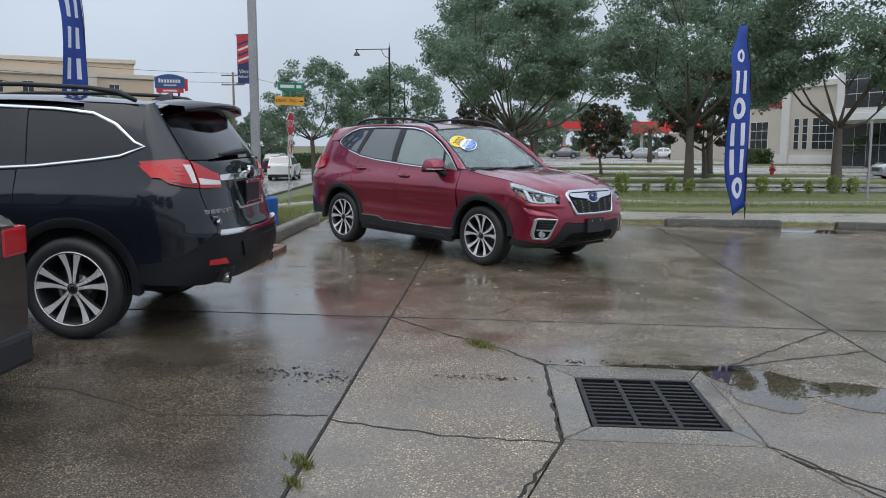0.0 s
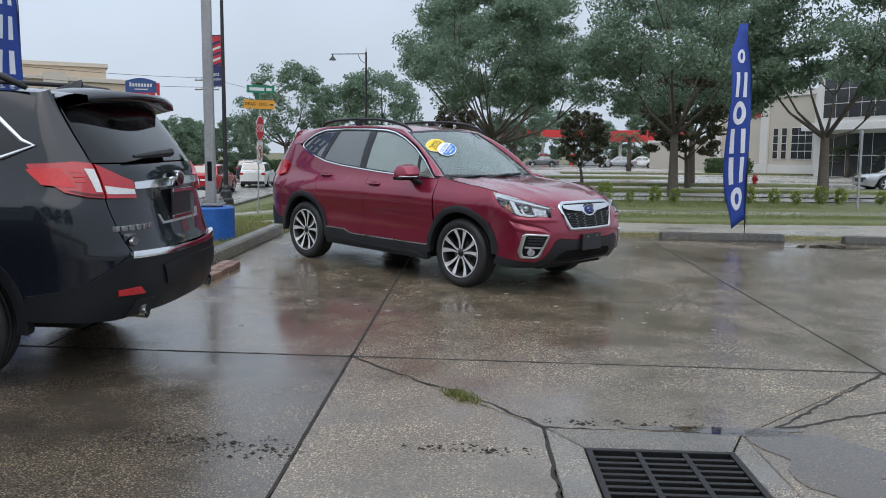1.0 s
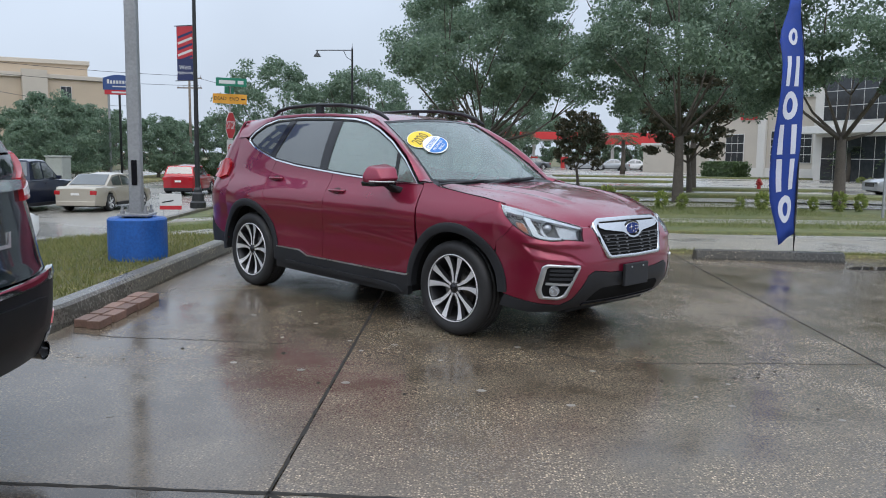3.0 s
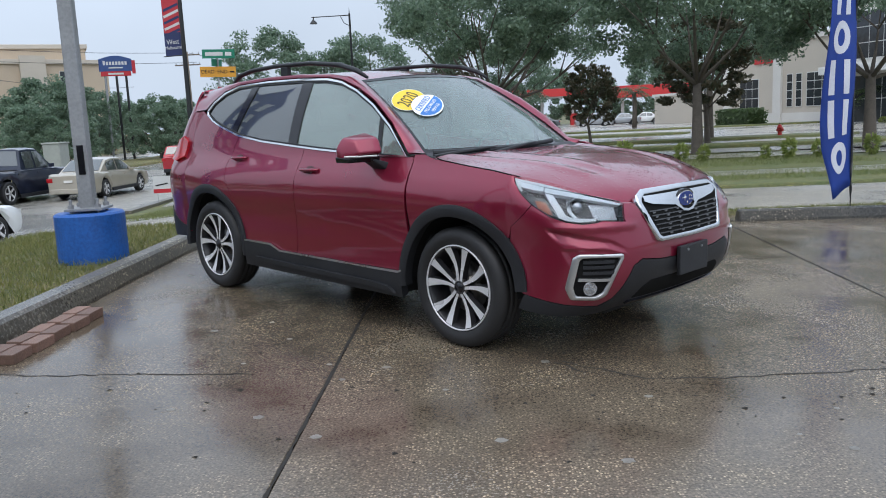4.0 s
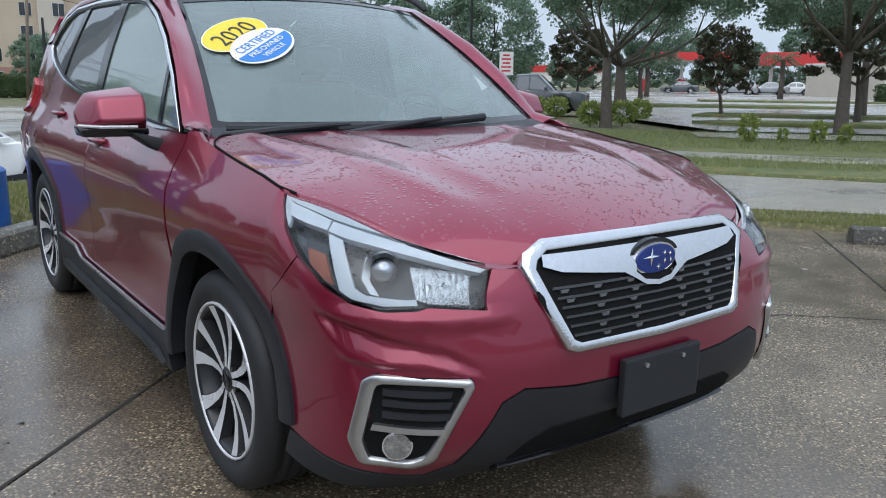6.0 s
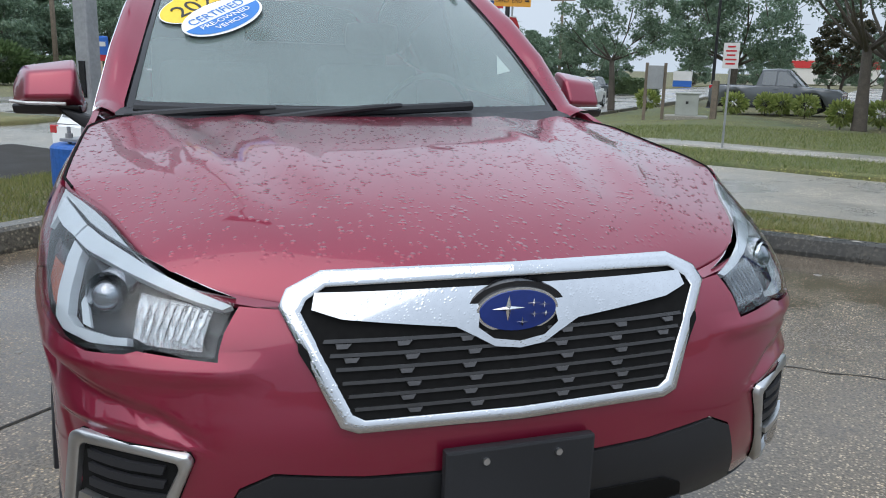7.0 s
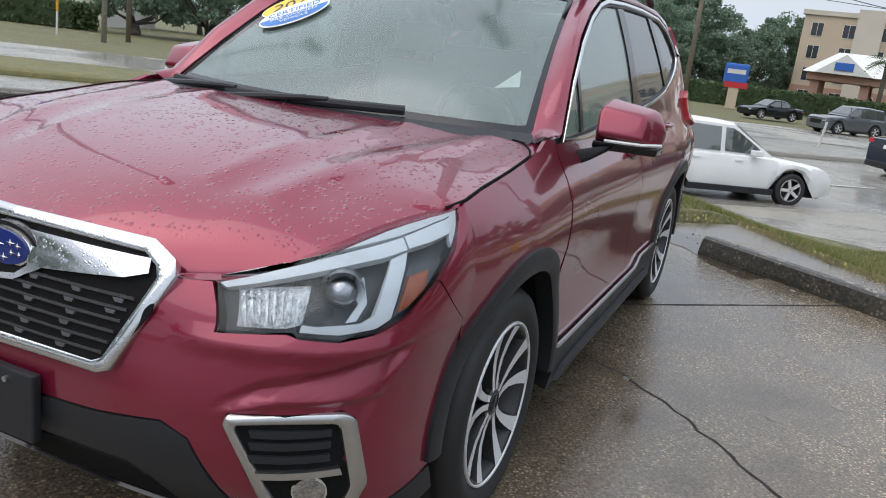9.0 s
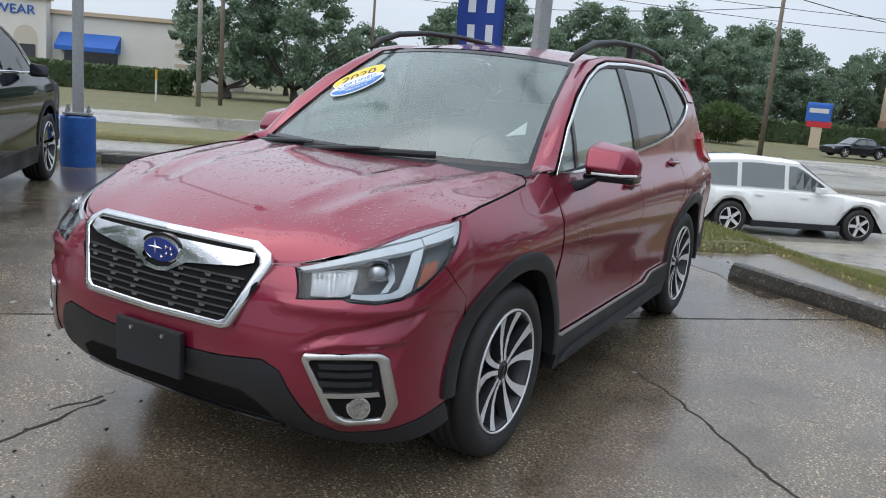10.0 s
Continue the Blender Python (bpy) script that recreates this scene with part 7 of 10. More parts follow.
for mirror in (False, True):
    hull("door_mirror", [(0.72, -1.0, 1.15), (0.72, -1.14, 1.15), (0.64, -1.15, 1.27), (0.64, -0.98, 1.29), (0.78, -0.98, 1.22), (0.62, -0.97, 1.15), (0.62, -1.15, 1.16)], BLACK_PAINT, ascent, 0.016, mirror)
    sheet("nose_skin", [(0.0, 0.35), (1.0, 0.40), (1.0, 1.05), (0.5, 1.04), (0.0, 1.06)], a_nose, BLACK_PAINT, ascent, mirror=mirror, step=0.08)
bm = boxed(-2.1, 2.3, -0.6, 0.6, 0.30, 0.7, 0.03)
box(bm, -0.95, 0.95, -0.9, 0.9, 0.26, 0.5)
part("underbody", bm, UNDERBODY, ascent)
part("cabin", boxed(-1.9, 1.0, -0.8, 0.8, 0.5, 1.15, 0.05), INTERIOR, ascent)
for x in (-1.25, -0.25):
    part("seat", boxed(x, x + 0.16, -0.7, 0.7, 1.0, 1.45, 0.05), INTERIOR, ascent)
for x, y, s in ((AXB, 0.84, 1), (AXB, -0.84, -1), (-AXB, 0.84, 1), (-AXB, -0.84, -1)):
    wheel(ascent, x, y, 0.375, 0.245, 0.272, "fan", s)
for sg in (1, -1):
    for cx in (AXB, -AXB):
        bm = bmesh.new()
        for k in range(14):
            a, b = math.pi * k / 14, math.pi * (k + 1) / 14
            bm.faces.new([bm.verts.new(p) for p in ((cx + 0.46 * math.cos(a), sg * 0.92, 0.375 + 0.46 * math.sin(a)), (cx + 0.46 * math.cos(b), sg * 0.92, 0.375 + 0.46 * math.sin(b)), (cx + 0.46 * math.cos(b), sg * 0.5, 0.375 + 0.46 * math.sin(b)), (cx + 0.46 * math.cos(a), sg * 0.5, 0.375 + 0.46 * math.sin(a)))])
        part("wheel_well", bm, UNDERBODY, ascent)


# ---- plainer cars, parked or on the roads ----
def plain_car(name, label, m, mat, kind="suv", length=4.6, width=1.82, height=1.65, rad=0.35, glass_mat=None, group=""):
    car = thing(name, label, "car", m, group)
    hl, hw = length / 2, width / 2
    gl = glass_mat or PRIVACY
    ax = hl * 0.585
    if kind == "suv":
        top = [(-1.0, 0.60), (-0.97, 0.63), (0.40, 0.62), (0.88, 0.565), (1.0, 0.50)]
        roof = [(-0.93, 0.64), (-0.80, 0.96), (-0.35, 1.0), (0.05, 0.98), (0.38, 0.64)]
    elif kind == "wagon":
        top = [(-1.0, 0.58), (-0.97, 0.60), (0.35, 0.60), (0.85, 0.53), (1.0, 0.46)]
        roof = [(-0.95, 0.61), (-0.82, 0.95), (-0.4, 1.0), (0.0, 0.98), (0.38, 0.61)]
    elif kind == "sedan":
        top = [(-1.0, 0.60), (-0.95, 0.66), (-0.60, 0.66), (0.38, 0.62), (0.85, 0.55), (1.0, 0.46)]
        roof = [(-0.66, 0.66), (-0.38, 0.96), (-0.15, 1.0), (0.08, 0.98), (0.42, 0.62)]
    else:
        top = [(-1.0, 0.58), (-0.98, 0.60), (-0.26, 0.60), (0.45, 0.60), (0.92, 0.56), (1.0, 0.50)]
        roof = [(-0.27, 0.60), (-0.20, 0.98), (0.0, 1.0), (0.16, 0.98), (0.42, 0.61)]
    tz = table([(a * hl, b * height) for a, b in top])
    xs = sorted(set([a * hl for a, _ in top] + list(np.linspace(-hl, hl, 25)) + [ax - 0.4, ax + 0.4, -ax - 0.4, -ax + 0.4]))
    rings = []
    bm = bmesh.new()
    for x in xs:
        e = abs(x) / hl
        w = hw * (1 - 0.16 * max(0, (e - 0.75) / 0.25)**2.2)
        lo = 0.22 + 0.06 * sstep(0.85, 1.0, e)
        for c in (ax, -ax):
            if abs(x - c) < rad * 1.22:
                lo = max(lo, rad + math.sqrt(max(0, (rad * 1.22)**2 - (x - c)**2)))
        t = tz(x)
        sec = [(w * 0.93, lo), (w, lo + (t - lo) * 0.3), (w, lo + (t - lo) * 0.72), (w * 0.95, t - 0.03), (w * 0.86, t), (0.0, t + 0.02)]
        ring = [bm.verts.new((x, y, z)) for y, z in sec] + [bm.verts.new((x, -y, z)) for y, z in sec[::-1][1:]]
        rings.append(ring)
    for a, b in zip(rings, rings[1:]):
        for i in range(len(a) - 1):
            bm.faces.new((a[i], b[i], b[i + 1], a[i + 1]))
    bm.faces.new(rings[0])
    bm.faces.new(rings[-1][::-1])
    bmesh.ops.recalc_face_normals(bm, faces=bm.faces[:])
    body = part("body", bm, mat, car, smooth=True)
    body.data.set_sharp_from_angle(angle=radians(38))
    if kind == "pickup":
        part("cargo_bed", boxed(-hl * 0.96, -hl * 0.30, -hw * 0.8, hw * 0.8, height * 0.45, height * 0.612), UNDERBODY, car)
    # glasshouse: roof skin and panes set just proud of it
    rz = table([(a * hl, b * height) for a, b in roof])
    x0, x1 = roof[0][0] * hl, roof[-1][0] * hl
    bm = bmesh.new()
    rings = []
    for x in sorted(set([a * hl for a, _ in roof] + list(np.linspace(x0, x1, 16)))):
        t, b = rz(x), tz(x) - 0.02
        f = (t - b) / (height * 0.38)
        ring = [bm.verts.new((x, y, z)) for y, z in ((hw * 0.87, b), (hw * (0.87 - 0.13 * f), t - 0.05 * f), (hw * (0.80 - 0.16 * f), t), (0, t + 0.015), (-hw * (0.80 - 0.16 * f), t), (-hw * (0.87 - 0.13 * f), t - 0.05 * f), (-hw * 0.87, b))]
        rings.append(ring)
    for a, b in zip(rings, rings[1:]):
        for i in range(6):
            bm.faces.new((a[i], b[i], b[i + 1], a[i + 1]))
    bmesh.ops.recalc_face_normals(bm, faces=bm.faces[:])
    rf = part("roof", bm, mat, car, smooth=True)
    rf.data.set_sharp_from_angle(angle=radians(38))
    def gpt(x, f, sg):
        t, b = rz(x), tz(x)
        g = (t - b) / (height * 0.38)
        y0, y1 = hw * 0.87, hw * (0.87 - 0.13 * g)
        return (x, sg * (y0 + (y1 - y0) * f + 0.012), b + 0.02 + (t - 0.07 - b - 0.02) * f)
    span = x1 - x0
    cuts = [x0 + span * c for c in ((0.10, 0.30, 0.33, 0.62, 0.65, 0.90) if kind in ("suv", "wagon") else (0.20, 0.48, 0.51, 0.86) if kind == "sedan" else (0.14, 0.42, 0.46, 0.86))]
    for sg in (1, -1):
        for a, b in zip(cuts[::2], cuts[1::2]):
            n = 5
            vs = [gpt(a + (b - a) * i / n, 0.04, sg) for i in range(n + 1)] + [gpt(a + (b - a) * i / n, 0.93, sg) for i in range(n + 1)]
            vin = [(x, y - sg * 0.02, z) for x, y, z in vs]
            faces = [((i, i + 1, i + n + 2, i + n + 1) if sg < 0 else (i, i + n + 1, i + n + 2, i + 1)) for i in range(n)]
            raw("side_window", vs, faces, gl, car)
    def cross(xa, xb, nm):
        vs = []
        for x in (xa, xb):
            t = rz(x)
            f = (t - tz(x)) / (height * 0.38)
            w = hw * (0.78 - 0.14 * f)
            vs += [(x, -w, t + 0.012), (x, 0, t + 0.026), (x, w, t + 0.012)]
        d = 0.012 if xb > xa else -0.012
        vs = [(x + d, y, z) for x, y, z in vs]
        raw(nm, vs, [(0, 3, 4, 1), (1, 4, 5, 2)] if xb < xa else [(0, 1, 4, 3), (1, 2, 5, 4)], gl, car)
    cross(roof[-2][0] * hl + span * 0.03, x1 - span * 0.04, "windscreen")
    cross(roof[1][0] * hl - span * 0.01, x0 + span * 0.02, "rear_glass")
    for sg in (1, -1):
        zt = 0.56 * height if kind != "sedan" else 0.52 * height
        part("tail_lamp", boxed(-hl - 0.005, -hl + 0.18, sg * hw * 0.76 - 0.10, sg * hw * 0.76 + 0.13, zt - 0.10, zt + 0.06, 0.02), TAIL_RED, car)
        part("headlamp", boxed(hl - 0.22, hl + 0.0, sg * hw * 0.70 - 0.13, sg * hw * 0.70 + 0.14, 0.39 * height, 0.46 * height, 0.02), TAIL_CLEAR, car)
        part("sill", boxed(-ax + rad * 1.25, ax - rad * 1.25, sg * hw * 0.985 - 0.04, sg * hw * 0.985 + 0.012, 0.21, 0.33, 0.01), CLADDING, car)
        part("door_mirror", boxed(x1 - span * 0.18, x1 - span * 0.12, sg * (hw + 0.02) - 0.08, sg * (hw + 0.02) + 0.08, height * 0.61, height * 0.68, 0.02), mat, car)
        for xx in (0.04, -0.36):
            part("door_handle", boxed(xx * hl - 0.09, xx * hl + 0.09, sg * hw - 0.01, sg * hw + 0.015, height * 0.525, height * 0.545, 0.004), mat, car)
    part("rear_bumper", boxed(-hl - 0.03, -hl + 0.12, -hw * 0.83, hw * 0.83, 0.24, 0.42, 0.03), CLADDING if kind in ("suv", "pickup") else mat, car)
    part("grille", boxed(hl - 0.06, hl + 0.012, -hw * 0.5, hw * 0.5, 0.30 * height, 0.44 * height, 0.02), GLOSS_BLACK, car)
    part("plate", boxed(-hl - 0.038, -hl - 0.02, -0.16, 0.16, 0.44 * height, 0.50 * height, 0.003), PAPER, car)
    part("underbody", boxed(-hl * 0.92, hl * 0.92, -hw * 0.78, hw * 0.78, 0.2, 0.5), UNDERBODY, car)
    for x, y, s in ((ax, hw - 0.12, 1), (ax, -hw + 0.12, -1), (-ax, hw - 0.12, 1), (-ax, -hw + 0.12, -1)):
        wheel(car, x, y, rad, 0.22, rad * 0.66, "far", s)
    return car


plain_car("parked_car", "wet brown-grey sport utility car parked in the lot", LOT_TILT @ pose(-4.35, -7.52, 0, 0, 0, 180), TAUPE_PAINT, "suv", 4.75, 1.86, 1.68, 0.36)
def on_road(u, v, heading):
    return pose(u, v, ground_z(u, v) - 0.045, 0, 0, heading)
plain_car("white_car", "white sport utility car on the main road", on_road(-14.4, 45.5, 96), WHITE_PAINT, "suv", 4.5, 1.85, 1.65)
plain_car("red_car", "bright red sport utility car on the main road", on_road(-14.8, 37.3, 93), RED_CAR, "suv", 4.4, 1.8, 1.62)
plain_car("beige_car", "champagne four-door car on the main road", on_road(-14.0, 25.0, 88), BEIGE_PAINT, "sedan", 4.9, 1.82, 1.45, 0.33)
plain_car("pickup_truck", "dark navy crew-cab pickup truck on the main road", on_road(-16.6, 23.4, 86), NAVY_PAINT, "pickup", 5.7, 2.0, 1.95, 0.41)
plain_car("white_wagon", "white station wagon with dark lower trim on the road", on_road(-10.75, 9.5, 84), WHITE_PAINT, "wagon", 4.75, 1.77, 1.58, 0.34)
plain_car("navy_car", "dark blue sport utility car on the far lane", on_road(-19.4, 62.0, 92), NAVY_PAINT, "suv", 4.6, 1.85, 1.7)
plain_car("grey_car", "dark grey sport utility car on the far carriageway", on_road(-37.6, 39.0, 268), GREY_PAINT, "suv", 4.8, 1.92, 1.8, 0.38)
plain_car("black_car", "black four-door car on the far carriageway", on_road(-47.2, 41.0, 268), BLACK_PAINT, "sedan", 4.7, 1.8, 1.45)
plain_car("grey_pickup", "dark grey sport pickup parked behind the hedge", pose(-2.5, 37.0, -0.45, 0, 0, -4), GREY_PAINT, "pickup", 5.6, 2.0, 1.93, 0.4)
for u, v, hd, mt, kd, nm in ((9.4, 104, 180, GREY_PAINT, "sedan", "grey"), (15.2, 97, 180, SILVER_PAINT, "suv", "silver"), (19.0, 99, 180, SILVER_PAINT, "sedan", "silver"), (22.0, 100, 170, WHITE_PAINT, "sedan", "white"), (22.4, 33.0, 180, SILVER_PAINT, "sedan", "blue-grey")):
    plain_car("far_car", nm + " car standing in the lot across the street", pose(u, v, -0.42, 0, 0, hd), mt, kd, 4.6, 1.8, 1.5 if kd == "sedan" else 1.68, group="cars across the street")

# ---- poles, signs, flags and hydrants ----
GALV = material("galvanised_steel", (0.30, 0.31, 0.32), 0.5, 0.4, vary=0.15, fine=40)
BLUE_BASE = material("blue_painted_concrete", (0.012, 0.09, 0.34), 0.55, vary=0.25, scale=5, fine=40, bump=0.25)
BLACK_METAL = material("black_painted_metal", (0.012, 0.013, 0.014), 0.42, vary=0.2)
SIGN_RED = material("red_sign_sheet", (0.45, 0.02, 0.03), 0.45, vary=0.06)
SIGN_WHITE = material("white_sign_sheet", (0.56, 0.56, 0.55), 0.45, vary=0.05)
SIGN_GREEN = material("green_sign_sheet", (0.01, 0.17, 0.10), 0.45, vary=0.06)
SIGN_ORANGE = material("amber_sign_sheet", (0.62, 0.29, 0.03), 0.45, vary=0.06)
FLAG_BLUE = material("blue_flag_cloth", (0.012, 0.045, 0.26), 0.75, vary=0.15, scale=6, fine=300, bump=0.1)
FLAG_WHITE = material("white_flag_print", (0.62, 0.64, 0.70), 0.75, vary=0.08)
NAVY = material("navy_banner_cloth", (0.02, 0.03, 0.10), 0.7, vary=0.12)
BANNER_RED = material("red_banner_cloth", (0.42, 0.03, 0.04), 0.7, vary=0.12)
HYDRANT_YELLOW = material("yellow_hydrant_paint", (0.62, 0.42, 0.012), 0.42, vary=0.15, scale=9, fine=60, bump=0.2)
HYDRANT_RED = material("red_hydrant_paint", (0.35, 0.02, 0.02), 0.45, vary=0.2)
WOOD_POST = material("weathered_wood_post", (0.16, 0.13, 0.10), 0.85, vary=0.35, scale=6, fine=50, bump=0.4)
CABINET = material("grey_green_cabinet", (0.32, 0.34, 0.31), 0.55, vary=0.12)


def light_pole(u, v, label, dia=0.62, height=0.42, tall=9.0, square=True, lift=0.06):
    z = ground_z(u, v) + lift
    p = thing("lot_light_pole", label, "lamp post", pose(u, v, z, 0, 0, 8))
    prof = [(0.0, height), (dia / 2 - 0.02, height), (dia / 2, height - 0.02), (dia / 2, -0.3)]
    part("concrete_base", lathe([(r, h) for r, h in prof], 40, "Z"), BLUE_BASE, p, "blue painted round concrete footing", smooth=False)
    part("base_plate", boxed(-0.17, 0.17, -0.17, 0.17, height + 0.02, height + 0.045, 0.005), GALV, p)
    for a in (45, 135, 225, 315):
        c, s = 0.17 * math.cos(radians(a)), 0.17 * math.sin(radians(a))
        part("anchor_bolt", tubed((c, s, height - 0.01), (c, s, height + 0.13), 0.014, n=8), GALV, p)
        part("nut", tubed((c, s, height + 0.045), (c, s, height + 0.08), 0.028, n=6), GALV, p)
    sh = bmesh.new()
    rows = []
    for zz, w in ((height + 0.045, 0.065), (tall, 0.05)):
        rows.append([sh.verts.new((x * w, y * w, zz)) for x, y in ((-1, -0.85), (-0.85, -1), (0.85, -1), (1, -0.85), (1, 0.85), (0.85, 1), (-0.85, 1), (-1, 0.85))])
    for i in range(8):
        sh.faces.new((rows[0][i], rows[0][(i + 1) % 8], rows[1][(i + 1) % 8], rows[1][i]))
    part("shaft", sh, GALV, p)
    part("hand_hole_cover", boxed(-0.03, 0.03, -0.072, -0.062, height + 0.35, height + 0.62, 0.004), GLOSS_BLACK, p)
    part("luminaire", boxed(-0.9, 0.9, -0.18, 0.18, tall, tall + 0.14, 0.02), GALV, p)
    return p
light_pole(-3.09, 1.31, "steel lot light pole on a round blue footing", lift=0.10)
light_pole(-6.65, -3.47, "grey steel lot light pole on a tall blue footing", 0.42, 0.60, 9.0, lift=0.03)
wheel_stop(-7.05, 0.9, -3.25, 88)


def feather_flag(name, u, v, z, height, turn, label, marks, lean=0.0, wide=0.55, wind=0.1):
    """A tall feather banner on a bent pole, with plain white marks for its lettering."""
    f = thing(name, label, "flag", pose(u, v, z, 0, lean, turn))
    n = 22
    spine, free = [], []
    for i in range(n + 1):
        t = i / n
        zz = 0.32 + (height - 0.32) * t
        bend = 0.30 * wide * sstep(0.72, 1.0, t)
        spine.append(Vector((-bend, 0, zz)))
        w = wide * (0.55 + 0.45 * sstep(0.0, 0.25, t)) * (1 - 0.8 * sstep(0.80, 1.0, t)) * (1 - 0.10 * math.sin(t * 9))
        zb = zz - 0.30 * wide * (1 - t) * 1.2
        free.append(Vector((-bend - w, wind * math.sin(t * 7 + 0.5), zb if t < 0.2 else zz - 0.05 * wide)))
    pole = path_tube(bmesh.new(), [(0, 0, -0.1), (0, 0, 0.3)] + [tuple(p) for p in spine], [0.016] * 2 + [0.013 - 0.008 * i / n for i in range(n + 1)], 8)
    part("pole", pole, BLACK_METAL, f, smooth=True)
    cols = 8
    def at(i, s):
        p = spine[i].lerp(free[i], s)
        return p + Vector((0, 0.05 * wind * 4 * math.sin(s * 5 + i * 0.45), 0))
    def cloth(t, s):
        i = min(n - 1, int(t * n))
        k = t * n - i
        return at(i, s).lerp(at(i + 1, s), k)
    verts = [at(i, j / cols) for i in range(n + 1) for j in range(cols + 1)]
    faces = [(i * (cols + 1) + j, (i + 1) * (cols + 1) + j, (i + 1) * (cols + 1) + j + 1, i * (cols + 1) + j + 1) for i in range(n) for j in range(cols)]
    c = raw("cloth", [tuple(p) for p in verts], faces, FLAG_BLUE, f, "blue printed cloth", smooth=True)
    sol = c.modifiers.new("thickness", "SOLIDIFY")
    sol.thickness, sol.offset = 0.004, 0.0
    for quads in marks:
        bv, bf = [], []
        for quad in quads:
            m = 4
            b = len(bv)
            for a in range(m + 1):
                q = a / m
                for c0, c1 in ((quad[0], quad[3]), (quad[1], quad[2])):
                    p = cloth(c0[0] + (c1[0] - c0[0]) * q, c0[1] + (c1[1] - c0[1]) * q)
                    bv += [p + Vector((0, -0.006, 0)), p + Vector((0, 0.006, 0))]
            for a in range(m):
                q = b + 4 * a
                bf += [(q, q + 4, q + 6, q + 2), (q + 1, q + 3, q + 7, q + 5), (q, q + 1, q + 5, q + 4), (q + 2, q + 6, q + 7, q + 3)]
        raw("print_mark", [tuple(p) for p in bv], bf, FLAG_WHITE, f)
    return f
def ring_mark(t0, t1, a=0.20, b=0.80, wt=0.028, ws=0.17):
    """A printed ring: quads between two ellipses."""
    tc, sc, rt, rs = (t0 + t1) / 2, (a + b) / 2, (t1 - t0) / 2, (b - a) / 2
    def at(k, g, h):
        an = 2 * math.pi * k / 16
        return (tc + (rt - g) * math.sin(an), sc + (rs - h) * math.cos(an))
    return [[at(k, 0, 0), at(k, wt, ws), at(k + 1, wt, ws), at(k + 1, 0, 0)] for k in range(16)]
def bar_mark(t0, t1, a=0.2, b=0.8, w=0.17):
    """Two plain printed bars across the cloth."""
    return [[(t1, a), (t1, a + w), (t0, a + w), (t0, a)], [(t1, b - w), (t1, b), (t0, b), (t0, b - w)]]
flag_marks = [ring_mark(0.07, 0.185), bar_mark(0.20, 0.325), bar_mark(0.345, 0.47), ring_mark(0.49, 0.61), bar_mark(0.63, 0.755), ring_mark(0.80, 0.87, 0.3, 0.7, 0.016, 0.12)]
feather_flag("feather_flag", 4.95, 3.70, lot_z(4.95, 3.7), 3.44, 22, "tall blue feather flag with white markings behind a wheel stop", flag_marks, 0.0, 0.44, 0.09)
side_marks = [bar_mark(t0, t0 + 0.075, 0.22, 0.78, 0.16) for t0 in (0.18, 0.29, 0.40, 0.51, 0.62, 0.73)]
feather_flag("feather_flag", -5.92, 1.75, ground_z(-5.92, 1.75) + 0.05, 4.6, 74, "tall blue feather flag with white markings in the lawn", side_marks, 0.0, 0.54, 0.10)


def street_lamp(u, v, z, tall, label, banner=True, arm=None, turn=0.0):
    p = thing("street_lamp", label, "street lamp", pose(u, v, z, 0, 0, turn))
    prof = [(0.30, -0.1), (0.30, 0.12), (0.24, 0.18), (0.22, 0.45), (0.16, 0.52), (0.15, 0.62), (0.10, 0.70), (0.085, 3.0), (0.06, tall)]
    part("post", lathe(prof, 20, "Z"), BLACK_METAL, p, smooth=False)
    if arm:
        part("arm", path_tube(bmesh.new(), [(0, 0, tall - 0.1), (-arm, 0, tall - 0.12)], 0.03, 8), BLACK_METAL, p)
        part("scroll", path_tube(bmesh.new(), [(0, 0, tall - 0.75), (-0.35, 0, tall - 0.55), (-0.55, 0, tall - 0.15)], 0.022, 8), BLACK_METAL, p)
        part("lantern", lathe([(0.03, 0.0), (0.05, -0.15), (0.20, -0.32), (0.24, -0.40), (0.0, -0.42)], 16, "Z"), BLACK_METAL, p).location = (-arm + 0.1, 0, tall - 0.12)
        part("finial", tubed((0, 0, tall), (0, 0, tall + 0.35), 0.03, 0.005), BLACK_METAL, p)
    if banner:
        b = part("banner", boxed(-0.80, -0.04, -0.012, 0.012, 4.75, 6.75), NAVY, p, "red and navy town banner")
        part("red_field", boxed(-0.79, -0.05, -0.016, 0.016, 5.55, 6.74), BANNER_RED, b)
        for k in range(5):
            q = boxed(-0.34, 0.34, -0.02, 0.02, -0.045, 0.045, 0.0, Matrix.Translation((-0.42, 0, 5.55 + 0.22 * k)) @ Matrix.Rotation(radians(-16), 4, "Y"))
            part("stripe", q, SIGN_WHITE if k % 2 else NAVY, b)
        letters("banner_text", "West", 0.24, pose(-0.44, -0.02, 5.22, 90, 0, 0), SIGN_WHITE, b, 0.002)
        letters("banner_text", "Melbourne", 0.17, pose(-0.43, -0.02, 5.02, 90, 0, 0), SIGN_WHITE, b, 0.002)
        for zz in (4.73, 6.77):
            part("banner_arm", tubed((0, 0, zz), (-0.9, 0, zz), 0.018, n=6), BLACK_METAL, p)
    return p
street_lamp(-9.82, 23.6, -0.74, 9.6, "black street lamp post with a red and navy town banner", turn=-18)
street_lamp(-6.97, 45.6, -0.85, 8.85, "black street lamp with a hanging lantern on an arm", banner=False, arm=2.35)
street_lamp(-27.0, 34.0, -0.95, 5.0, "black lamp post on the median", banner=False)
street_lamp(-51.0, 30.2, -1.0, 4.5, "black lamp post across the road", banner=False)

